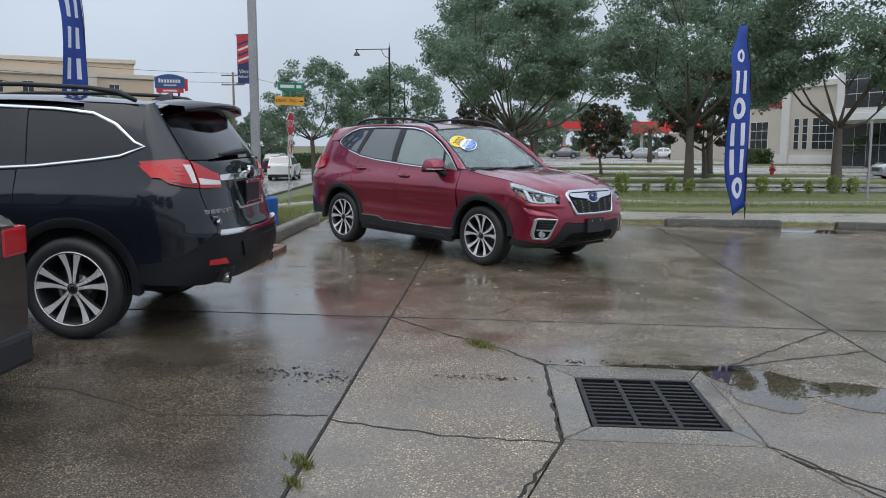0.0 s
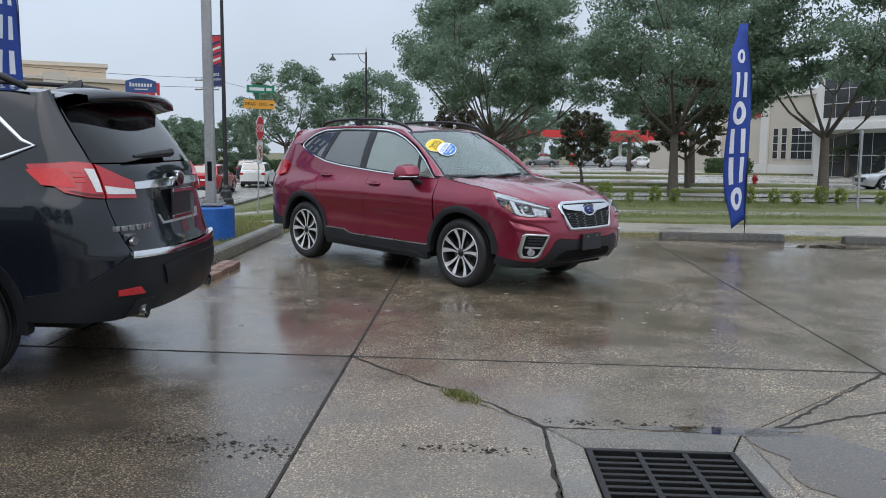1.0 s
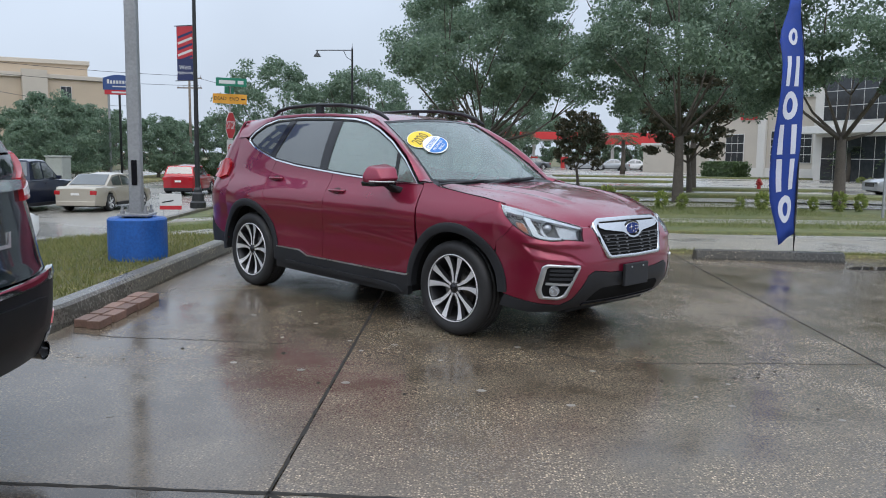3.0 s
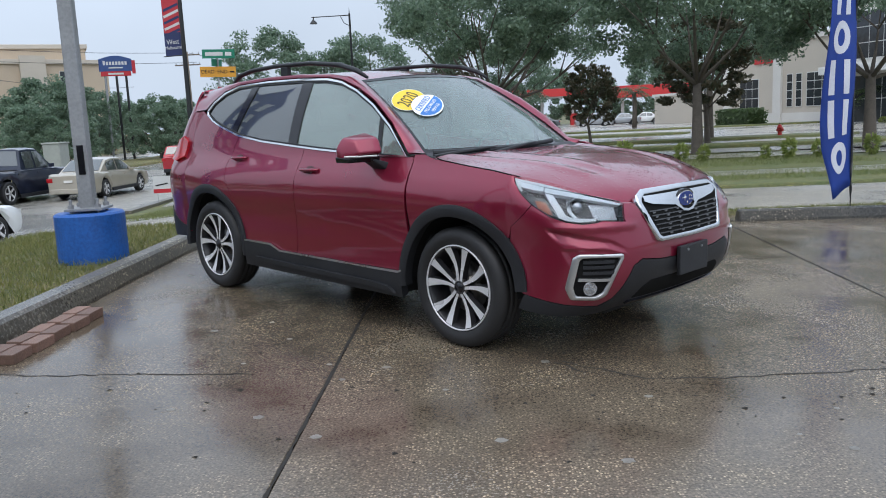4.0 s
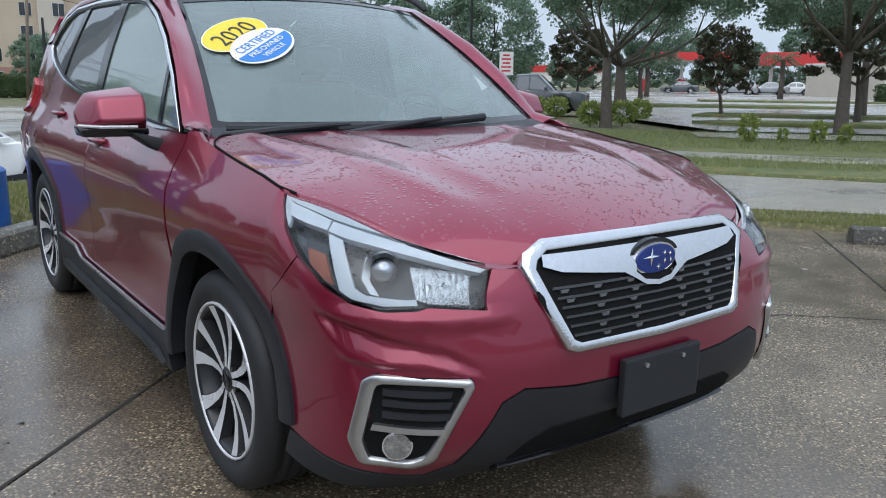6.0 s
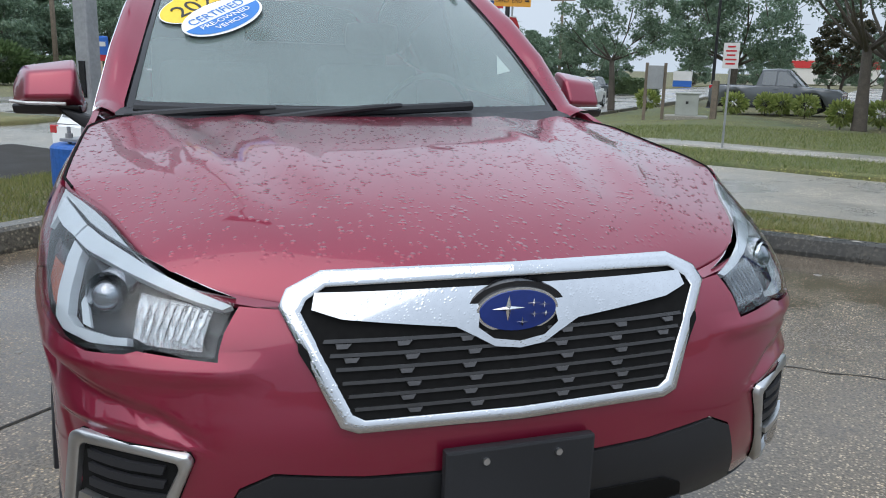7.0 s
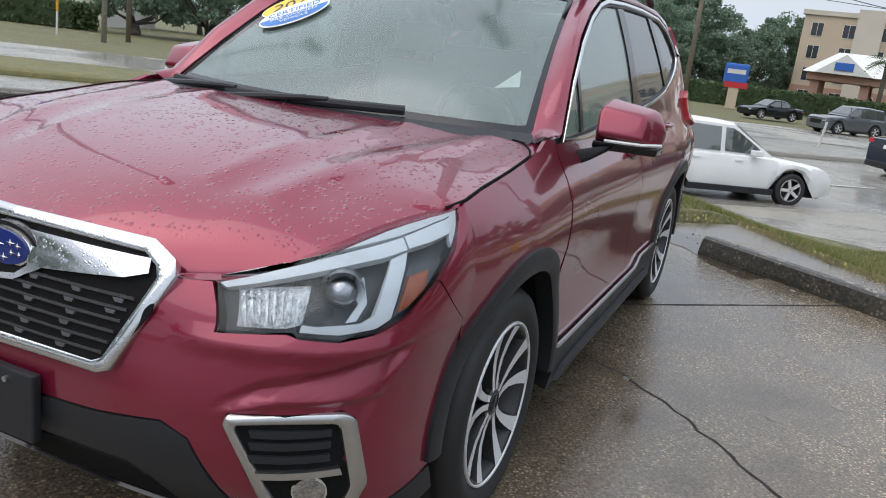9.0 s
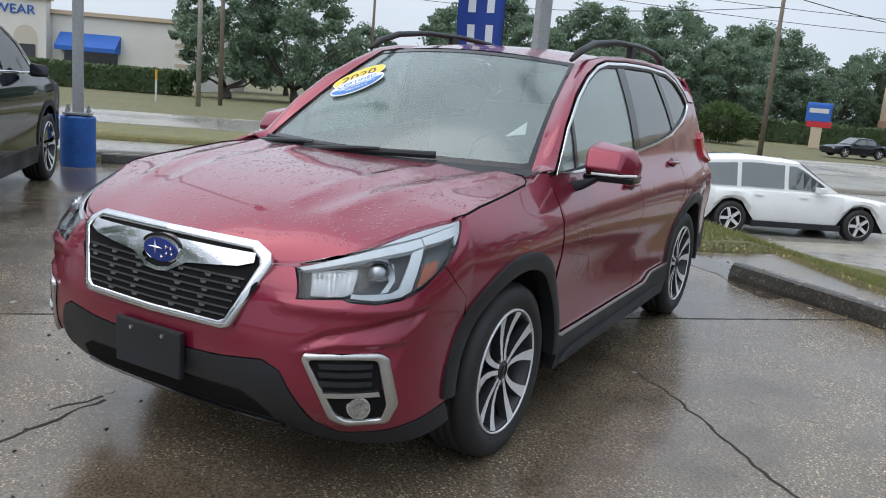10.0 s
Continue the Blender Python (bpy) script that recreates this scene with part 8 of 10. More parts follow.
# stop sign with street names
sg = thing("stop_sign", "stop sign with street name plates on a thin post", "road sign", pose(-6.61, 16.64, -0.66, 0, 2.5, -28))
part("post", tubed((0, 0, -0.3), (0, 0, 4.1), 0.025, n=8), GALV, sg)
def octagon(r, y0, y1):
    bm = bmesh.new()
    lo = [bm.verts.new((r * math.cos(radians(22.5 + 45 * i)), y0, r * math.sin(radians(22.5 + 45 * i)))) for i in range(8)]
    hi = [bm.verts.new((v.co.x, y1, v.co.z)) for v in lo]
    bm.faces.new(lo)
    bm.faces.new(hi[::-1])
    for i in range(8):
        bm.faces.new((lo[i], hi[i], hi[(i + 1) % 8], lo[(i + 1) % 8]))
    bmesh.ops.recalc_face_normals(bm, faces=bm.faces[:])
    return bm
st = part("stop_plate", octagon(0.43, -0.034, -0.026), SIGN_WHITE, sg)
st.matrix_local = pose(0, 0, 2.75, 0, 0, 115)
part("stop_field", octagon(0.40, -0.040, -0.034), SIGN_RED, st)
letters("stop_text", "STOP", 0.34, pose(0, -0.043, 0, 90, 0, 0), SIGN_WHITE, st, 0.002, squeeze=0.8)
nt = part("turn_plate", boxed(-0.28, 0.28, -0.034, -0.026, -0.36, 0.36), SIGN_WHITE, sg)
nt.matrix_local = pose(0, 0, 1.98, 0, 0, 115)
rg = lathe([(0.235, -0.040), (0.235, -0.036), (0.20, -0.036), (0.20, -0.040), (0.235, -0.040)], 28, "Y")
part("ban_ring", rg, SIGN_RED, nt)
part("turn_arrow", path_tube(bmesh.new(), [(0.08, -0.037, -0.18), (0.08, -0.037, 0.02), (0.03, -0.037, 0.10), (-0.10, -0.037, 0.10)], 0.025, 6, 0.2), INK, nt)
part("ban_bar", boxed(-0.20, 0.20, -0.044, -0.038, -0.02, 0.02, 0, Matrix.Rotation(radians(45), 4, "Y")), SIGN_RED, nt)
de = part("dead_end_plate", boxed(-0.50, 0.50, -0.034, -0.026, -0.14, 0.14), SIGN_ORANGE, sg)
de.matrix_local = pose(0, 0, 3.52, 0, 0, 28)
letters("dead_text", "DEAD", 0.14, pose(-0.28, -0.036, 0, 90, 0, 0), INK, de, 0.002)
letters("end_text", "END", 0.14, pose(0.13, -0.036, 0, 90, 0, 0), INK, de, 0.002)
part("dead_end_arrow", boxed(0.34, 0.46, -0.038, -0.034, -0.02, 0.02), INK, de)
nm = part("street_plate", boxed(-0.45, 0.45, -0.034, -0.026, -0.12, 0.12), SIGN_GREEN, sg, "green street name plate")
nm.matrix_local = pose(0.05, 0, 4.0, 0, 0, 28)
part("name_bar", boxed(-0.36, 0.12, -0.039, -0.034, -0.05, 0.05), SIGN_WHITE, nm)
part("name_bar", boxed(0.19, 0.36, -0.039, -0.034, -0.05, 0.05), SIGN_WHITE, nm)
nm2 = part("street_plate", boxed(-0.45, 0.45, -0.034, -0.026, -0.10, 0.10), SIGN_GREEN, sg, "green street name plate")
nm2.matrix_local = pose(0, 0, 3.76, 0, 0, -62)

# small signs
ns = thing("parking_sign", "small white and red sign on a thin post", "road sign", pose(-0.98, 15.9, -0.45))
part("post", tubed((0, 0, -0.3), (0, 0, 2.28), 0.025, n=8), GALV, ns)
pp = part("plate", boxed(-0.165, 0.165, -0.03, -0.024, 1.78, 2.32), SIGN_WHITE, ns)
for zz, w in ((2.24, 0.08), (2.15, 0.11), (2.06, 0.09), (1.97, 0.12), (1.88, 0.10)):
    part("text_bar", boxed(-w, w, -0.034, -0.030, zz - 0.018, zz + 0.018), SIGN_RED, pp)
np_ = thing("sign_post", "bare grey steel sign post in the roadside lawn", "post", pose(12.9, 17.2, -0.45))
part("post", boxed(-0.03, 0.03, -0.03, 0.03, -0.3, 2.6), GALV, np_)
part("sign_back", boxed(-0.05, 0.05, 0.03, 0.036, 1.95, 2.62), GALV, np_)
rs = thing("yard_sign", "small white and red yard sign at the road's edge", "yard sign", pose(-8.77, 17.83, -0.62, 0, 0, 10))
rp_ = part("board", boxed(-0.33, 0.33, -0.01, 0.01, 0.12, 0.62), SIGN_WHITE, rs)
part("red_strip", boxed(-0.33, 0.33, -0.014, 0.014, 0.12, 0.24), SIGN_RED, rp_)
part("mark", boxed(-0.2, 0.16, -0.013, 0.013, 0.36, 0.40, 0, Matrix.Rotation(radians(-10), 4, "Y")), INK, rp_)
for x in (-0.22, 0.22):
    part("stake", tubed((x, 0, -0.2), (x, 0, 0.2), 0.006, n=6), GALV, rs)


def hydrant(u, v, z, s, mat, label, foot):
    h = thing("fire_hydrant", label, "fire hydrant", pose(u, v, z, 0, 0, 30) @ Matrix.Diagonal((s, s, s, 1)))
    part("foot", lathe([(0.10, -0.2), (0.12, 0.0), (0.12, 0.06), (0.10, 0.07), (0.0, 0.07)], 20, "Z"), foot, h)
    prof = [(0.10, 0.06), (0.125, 0.07), (0.125, 0.10), (0.095, 0.12), (0.085, 0.40), (0.10, 0.43), (0.10, 0.46), (0.13, 0.48), (0.13, 0.51), (0.10, 0.53), (0.085, 0.59), (0.05, 0.63), (0.0, 0.64)]
    part("barrel", lathe(prof, 24, "Z"), mat, h, smooth=False)
    part("operating_nut", tubed((0, 0, 0.63), (0, 0, 0.70), 0.025, 0.02, 6), UNDERBODY, h)
    for a, r in ((0, 0.05), (180, 0.05), (270, 0.065)):
        d = Vector((math.cos(radians(a)), math.sin(radians(a)), 0))
        n = part("nozzle", tubed(d * 0.07 + Vector((0, 0, 0.40)), d * 0.15 + Vector((0, 0, 0.40)), r, r, 16), mat, h)
        part("nozzle_cap", tubed(d * 0.15 + Vector((0, 0, 0.40)), d * 0.175 + Vector((0, 0, 0.40)), r * 1.15, r * 0.9, 8), mat, n)
        part("cap_nut", tubed(d * 0.175 + Vector((0, 0, 0.40)), d * 0.20 + Vector((0, 0, 0.40)), 0.02, 0.02, 6), mat, n)
    return h
hydrant(-0.53, 5.66, ground_z(-0.53, 5.66) + 0.02, 0.96, HYDRANT_YELLOW, "bright yellow fire hydrant in the wet lawn", BLACK_METAL)
hydrant(15.9, 36.2, -0.45, 1.15, HYDRANT_RED, "dark red fire hydrant across the street", HYDRANT_RED)

# roadside cabinet, notice posts
ub = thing("utility_cabinet", "grey green metal utility cabinet on a concrete pad", "cabinet", pose(-4.72, 29.2, -0.45, 0, 0, 12))
part("pad", boxed(-0.8, 0.8, -0.6, 0.6, -0.2, 0.06, 0.02), SIDEWALK, ub)
part("body", boxed(-0.42, 0.42, -0.28, 0.28, 0.06, 0.86, 0.02), CABINET, ub)
part("lid", boxed(-0.45, 0.45, -0.31, 0.31, 0.86, 0.92, 0.02), CABINET, ub)
part("latch", boxed(-0.05, 0.05, -0.295, -0.28, 0.5, 0.6), INK, ub)
nb = thing("notice_posts", "two wooden posts carrying a grey meter box", "post", pose(-6.1, 29.6, -0.45, 0, 0, 12))
for x in (-0.35, 0.35):
    part("post", boxed(x - 0.06, x + 0.06, -0.06, 0.06, -0.3, 2.0, 0.01), WOOD_POST, nb)
part("meter_box", boxed(-0.3, 0.3, -0.14, -0.06, 1.0, 1.9, 0.02), GALV, nb)
wpst = thing("wooden_post", "short weathered wooden post", "post", pose(-3.65, 28.8, -0.45))
part("post", boxed(-0.11, 0.11, -0.11, 0.11, -0.3, 1.4, 0.02), WOOD_POST, wpst)
bx2 = thing("utility_cabinet", "pale grey traffic control cabinet across the road", "cabinet", pose(-23.5, 40.0, -1.0, 0, 0, -10))
part("body", boxed(-0.55, 0.55, -0.4, 0.4, 0, 1.9, 0.03), CABINET, bx2)
part("hood", boxed(-0.6, 0.6, -0.45, 0.45, 1.9, 2.0, 0.03), CABINET, bx2)

# utility poles and wires
def utility_pole(u, v, z, tall, label, cross=True, lean=0.0, mat=WOOD_POST):
    p = thing("utility_pole", label, "utility pole", pose(u, v, z, 0, lean, 0))
    part("shaft", tubed((0, 0, -0.5), (0, 0, tall), 0.17, 0.11, 12), mat, p, smooth=True)
    if cross:
        for zz in (tall - 0.4, tall - 1.4):
            a = part("crossarm", boxed(-1.3, 1.3, -0.06, 0.06, zz, zz + 0.12), mat, p)
            for x in (-1.2, -0.6, 0.6, 1.2):
                part("insulator", tubed((x, 0, zz + 0.12), (x, 0, zz + 0.35), 0.05, 0.03, 8), GALV, a)
    return p
utility_pole(-28.6, 78.2, -1.0, 10.3, "wooden utility pole with crossarms")
utility_pole(-50.3, 62.0, -1.0, 12, "leaning wooden utility pole across the road", False, 5)
utility_pole(-52.5, -5.2, -1.0, 11, "pale concrete utility pole across the road", False, 0, SIDEWALK)
utility_pole(-80.0, 9.6, -1.0, 14, "wooden utility pole across the road", False)
utility_pole(-43.0, 30.5, -1.0, 12.5, "wooden utility pole before the hotel", False)
utility_pole(-57.0, -4.0, -1.0, 12, "thin dark utility pole across the road", False)
def wire(a, b, sag, r=0.02):
    pts = []
    for i in range(17):
        t = i / 16
        p = Vector(a).lerp(Vector(b), t)
        p.z -= sag * 4 * t * (1 - t)
        pts.append(p)
    w = link("power_line", path_tube(bmesh.new(), pts, r, 5), BLACK_METAL, None)
    return tagged(w, "thin dark power line across the grey sky", "cable", "power lines")
wire((-28.6, 78.2, 9.2), (-52, 20, 9.6), 1.2)
wire((-27.6, 78.2, 8.2), (-51, 20, 8.6), 1.2)
wire((-28.6, 78.2, 9.2), (-12, 150, 9.5), 1.0)
wire((-43.0, 30.5, 9.0), (-80, 9.6, 11.5), 0.8, 0.03)
wire((-80, 9.6, 11.5), (-52.5, -60, 9.5), 1.0, 0.03)
wire((-43.0, 30.5, 9.0), (-50.3, 62, 8.5), 0.6, 0.03)
wire((-50.3, 62, 8.5), (-60, 140, 9.5), 1.0, 0.03)
wire((-80, 9.6, 10.2), (-43, 30.5, 8.2), 0.8, 0.025)

# road markings and edges
LINE = material("worn_white_road_paint", (0.45, 0.45, 0.43), 0.6, vary=0.25, scale=8)
def marking(pts, w, label="worn white lane line on the wet road"):
    verts, faces = [], []
    for i, p in enumerate(pts):
        a, b = Vector(pts[max(0, i - 1)]), Vector(pts[min(len(pts) - 1, i + 1)])
        d = (b - a).normalized()
        for s in (-1, 1):
            x, y = p[0] - d.y * w * s / 2, p[1] + d.x * w * s / 2
            verts.append((x, y, ground_z(x, y) - 0.046 + 0.012))
    faces = [(2 * i, 2 * i + 2, 2 * i + 3, 2 * i + 1) for i in range(len(pts) - 1)]
    return tagged(raw("lane_line", verts, faces, LINE), label, "road marking", kind="structure")
for k in range(16):
    marking([(-13.4 - 0.03 * k, -40 + 9 * k), (-13.4 - 0.03 * k, -37 + 9 * k)], 0.14)
    marking([(-17.6 - 0.03 * k, -40 + 9 * k), (-17.6 - 0.03 * k, -37 + 9 * k)], 0.14)
marking([(-10.9, -40), (-10.9, 4), (-10.8, 6)], 0.14)
land("median", [(-22.5, -60), (-22.5, 14), (-23.2, 16), (-27.5, 16), (-28.5, 14), (-28.5, -60)], GRASS, 0.08, "brown grass median between the carriageways", "median", 3.0, solid=0.3)
land("median", [(-22.5, 34), (-23.5, 60), (-25, 140), (-31, 140), (-29, 60), (-28.0, 34), (-25, 31)], GRASS, 0.08, "brown grass median between the carriageways", "median", 4.0, solid=0.3)
land("median", [(-20.5, 17.5), (-20.0, 20), (-21.5, 29.5), (-24, 30), (-27, 26), (-24.5, 19)], SIDEWALK, 0.08, "raised pale concrete traffic island", "traffic island", 3.0, solid=0.3)
land("road", [(-28.5, -60), (-28.5, 14), (-28, 34), (-29, 60), (-31, 140), (-44, 140), (-40, 60), (-39, 34), (-39, -60)], ASPHALT, -0.03, "wet grey asphalt far carriageway", "road", 6.0)
kerb_pts = [(-9.2, 15.6), (-9.5, 20), (-10.3, 30), (-11.4, 45), (-13, 80)]
kerb("road_kerb", kerb_pts[::-1], 0.3, 0.10, "low concrete kerb of the main road")

# ---- lot across the street, buildings and trees ----
land("parking_lot", [(5, 24.5), (40, 24.0), (70, 24), (70, 125), (-2, 125), (-2, 60), (0, 38)], ASPHALT, 0.03, "wet asphalt parking lot across the street", "parking lot", 8.0)
land("parking_lot", [(4, 21.2), (40, 20.6), (40, 23.2), (4, 23.6)], ASPHALT, 0.03, "narrow wet asphalt lane behind the hedge", "parking lot", 4.0)
for o in ([(6, 27.5), (20, 27.5), (22, 29), (20, 30.2), (6, 30.2), (4.5, 29)], [(5, 35), (18, 35), (20, 36.5), (18, 38), (6, 38)], [(0, 48), (14, 48), (15, 50), (13, 52), (0, 52)], [(8, 62), (30, 62), (30, 65), (8, 65)]):
    land("planted_island", o, GREEN_GRASS, 0.14, "kerbed grass island in the parking lot", "traffic island", 2.5, solid=0.4)

STUCCO = material("cream_stucco", (0.50, 0.45, 0.38), 0.85, vary=0.08, scale=0.4, fine=14, bump=0.1)
STUCCO_WHITE = material("white_stucco", (0.62, 0.60, 0.56), 0.85, vary=0.08, scale=0.4, fine=14, bump=0.1)
TAN = material("tan_stucco", (0.48, 0.39, 0.29), 0.85, vary=0.08, scale=0.3, fine=10)
BRICKY = material("rose_masonry", (0.34, 0.20, 0.15), 0.85, vary=0.12, scale=0.5, fine=10)
ROOF_GREY = material("grey_roofing", (0.22, 0.22, 0.22), 0.8, vary=0.15)
PANE = material("dark_window_pane", (0.03, 0.035, 0.04), 0.08, vary=0.3, rough_vary=0.02)
AWNING = material("blue_awning_cloth", (0.02, 0.11, 0.42), 0.7, vary=0.12)
CANOPY_RED = material("red_canopy_fascia", (0.50, 0.03, 0.03), 0.5, vary=0.06)
TRIM_W = material("white_trim", (0.62, 0.62, 0.60), 0.6, vary=0.06)


def window(parent, x, z, w, h, y, bars=(1, 1), frame=TRIM_W):
    """A window proud of a wall that faces -y."""
    f = part("window", boxed(x - w / 2, x + w / 2, y - 0.06, y + 0.02, z, z + h), frame, parent)
    nx, nz = bars
    for i in range(nx):
        for j in range(nz):
            x0, z0 = x - w / 2 + 0.06 + (w - 0.06) * i / nx, z + 0.06 + (h - 0.06) * j / nz
            part("pane", boxed(x0, x0 + (w - 0.06) / nx - 0.06, y - 0.075, y - 0.05, z0, z0 + (h - 0.06) / nz - 0.06), PANE, f)
    return f


def store_right():
    """The cream shop building across the street; its long face looks at the lot."""
    b = thing("shop_building", "cream stucco shop building with tall paned windows", "building", pose(27.5, 71.0, -0.5, 0, 0, -68))
    part("wall", boxed(-6, 22, 0, 30, 0, 7.2), STUCCO, b)
    part("parapet", boxed(-6.2, 22.2, -0.2, 30.2, 7.2, 7.7, 0.03), STUCCO_WHITE, b)
    part("plinth", boxed(-6.1, 22.1, -0.1, 0.05, 0, 1.0), STUCCO_WHITE, b)
    for x in (-5.6, 1.2, 8.0):
        part("pilaster", boxed(x - 0.5, x + 0.5, -0.25, 0.0, 0, 7.2, 0.03), STUCCO_WHITE, b)
    window(b, -2.6, 1.5, 2.6, 2.7, 0.0, (3, 3))
    window(b, 2.6, 1.5, 0.7, 2.9, 0.0, (1, 4))
    window(b, 3.7, 1.5, 0.7, 2.9, 0.0, (1, 4))
    window(b, 5.9, 1.5, 2.6, 2.9, 0.0, (3, 4))
    part("wall_sign", boxed(-1.9, 0.9, -0.12, 0.0, 5.5, 6.3, 0.02), CANOPY_RED, b)
    part("entrance_block", boxed(9.5, 22, -2.0, 0.0, 0, 9.6), STUCCO_WHITE, b)
    window(b, 15.5, 4.9, 10.5, 3.6, -2.0, (8, 3))
    window(b, 15.5, 0.1, 10.5, 3.6, -2.0, (8, 2))
    part("entrance_canopy", boxed(9.3, 22.2, -3.4, -2.0, 3.9, 4.5, 0.04), TRIM_W, b)
    part("low_wing", boxed(-24, -6, 4, 20, 0, 3.3), STUCCO, b)
    part("low_parapet", boxed(-24.2, -6, 3.8, 20, 3.3, 3.6), STUCCO_WHITE, b)
    return b
store_right()


def hotel():
    b = thing("hotel_building", "four-storey tan hotel with white window surrounds and a porch", "building", pose(-80.0, 86.0, -1.0, 0, 0, 42) @ Matrix.Diagonal((1, 1, 0.91, 1)))
    part("wall", boxed(-12, 38, 0, 16, 0, 13.4), TAN, b)
    part("lower_storey", boxed(-12.1, 38.1, -0.12, 16.1, 0, 3.4), BRICKY, b)
    part("parapet", boxed(-12.3, 38.3, -0.3, 16.3, 13.4, 14.1, 0.05), STUCCO, b)
    for x in (-4, 12, 28):
        part("pier", boxed(x - 1.6, x + 1.6, -0.7, 0.0, 0, 14.6), STUCCO, b)
    for k in range(4):
        for i in range(13):
            x = -10.2 + 3.85 * i
            if 9 <= i != 11:
                continue  # the end of the wing is plain but for one row of windows
            y = -0.7 if min(abs(x - c) for c in (-4, 12, 28)) < 1.3 else (-0.12 if k == 0 else 0.0)
            window(b, x, 0.9 + 3.2 * k, 1.5, 1.9, y, (2, 1), STUCCO_WHITE)
    p = thing("porch", "white gabled hotel porch on brick columns", "building", pose(-73.5, 75.0, -1.0, 0, 0, 42) @ Matrix.Diagonal((0.82, 0.82, 0.86, 1)))
    for x in (-6, 0.5, 7):
        for y in (-3, 4):
            part("column", boxed(x - 0.6, x + 0.6, y - 0.6, y + 0.6, 0, 4.4, 0.03), BRICKY, p)
    part("beam", boxed(-7.2, 8.2, -4.2, 5.2, 4.4, 5.4, 0.03), BRICKY, p)
    bm = bmesh.new()
    vs = [bm.verts.new(v) for v in ((-7.8, -4.8, 5.4), (8.8, -4.8, 5.4), (8.8, 5.8, 5.4), (-7.8, 5.8, 5.4), (-4.0, 0.5, 8.4), (5.0, 0.5, 8.4))]
    for f in ((0, 1, 5, 4), (1, 2, 5), (2, 3, 4, 5), (3, 0, 4)):
        bm.faces.new([vs[i] for i in f])
    part("roof", bm, TRIM_W, p)
    g = bmesh.new()
    gv = [g.verts.new(v) for v in ((-6.2, -5.2, 5.4), (1.2, -5.2, 5.4), (-2.5, -5.2, 8.0), (-6.2, -1.0, 5.4), (1.2, -1.0, 5.4), (-2.5, -1.0, 8.0))]
    for f in ((0, 1, 2), (0, 2, 5, 3), (1, 4, 5, 2)):
        g.faces.new([gv[i] for i in f])
    part("gable", g, TRIM_W, p)
    part("gable_sign", boxed(-3.7, -1.3, -5.35, -5.2, 5.9, 6.9, 0.03), AWNING, p)
hotel()
# corner of the same hotel that rises behind the lawn trees
h2 = thing("hotel_wing", "plain tan end wall of a tall hotel", "building", pose(-62.0, 108.0, -1.0, 0, 0, 28))
part("wall", boxed(-22, 8, 0, 18, 0, 14.6), TAN, h2)
part("parapet", boxed(-22.3, 8.3, -0.3, 18.3, 14.6, 15.2, 0.05), STUCCO, h2)
for k in range(4):
    for x in (1.0,):
        window(h2, x, 1.2 + 3.3 * k, 1.5, 1.9, 0.0, (1, 1), STUCCO_WHITE)

# tall hotel pylon sign
SIGN_NAVY = material("navy_sign_panel", (0.028, 0.065, 0.20), 0.35, vary=0.15)
py = thing("pylon_sign", "tall blue and red hotel sign on three steel poles", "sign", pose(-29.7, 63.4, -1.0, 0, 0, 18) @ Matrix.Diagonal((0.77, 0.77, 1, 1)))
for x in (-1.15, 0.0, 1.0):
    part("pole", tubed((x, 0, -0.3), (x, 0, 7.8), 0.13, n=10), GALV if x < 0 else BLACK_METAL, py)
bm = bmesh.new()
prof = [(-1.7, 7.56)] + [(-1.7 + 3.4 * i / 10, 8.55 + 0.30 * math.sin(math.pi * i / 10)) for i in range(11)] + [(1.7, 7.56)]
lo = [bm.verts.new((x, -0.2, z)) for x, z in prof]
hi = [bm.verts.new((x, 0.2, z)) for x, z in prof]
bm.faces.new(lo)
bm.faces.new(hi[::-1])
for i in range(len(prof)):
    bm.faces.new((lo[i], hi[i], hi[(i + 1) % len(prof)], lo[(i + 1) % len(prof)]))
bmesh.ops.recalc_face_normals(bm, faces=bm.faces[:])
part("blue_panel", bm, SIGN_NAVY, py)
part("red_panel", boxed(-1.55, 1.55, -0.19, 0.19, 7.17, 7.56), SIGN_RED, py)
part("red_side", boxed(1.7, 2.05, -0.15, 0.15, 7.35, 8.45), SIGN_RED, py)
for q in range(8):
    part("word_bar", boxed(-1.25 + 0.32 * q, -1.03 + 0.32 * q, -0.23, -0.2, 8.08, 8.36 if q else 8.44), SIGN_WHITE, py)
part("word_bar", boxed(-0.7, 0.75, -0.23, -0.2, 7.80, 7.90), SIGN_WHITE, py)
part("word_bar", boxed(-0.8, 0.8, -0.21, -0.19, 7.28, 7.43), SIGN_WHITE, py)
ms = thing("monument_sign", "small blue and red hotel sign by the hedge", "sign", pose(-60.5, 47.5, -1.0, 0, 0, 50))
part("plinth", boxed(-0.45, 0.45, -0.2, 0.2, 0, 2.2), TAN, ms)
part("blue_panel", boxed(-1.05, 1.05, -0.25, 0.25, 2.2, 4.0, 0.2), AWNING, ms)
part("red_panel", boxed(-0.9, 1.15, -0.24, 0.24, 1.85, 2.4), SIGN_RED, ms)
part("word_bar", boxed(-0.8, 0.8, -0.28, -0.25, 3.1, 3.5), SIGN_WHITE, ms)

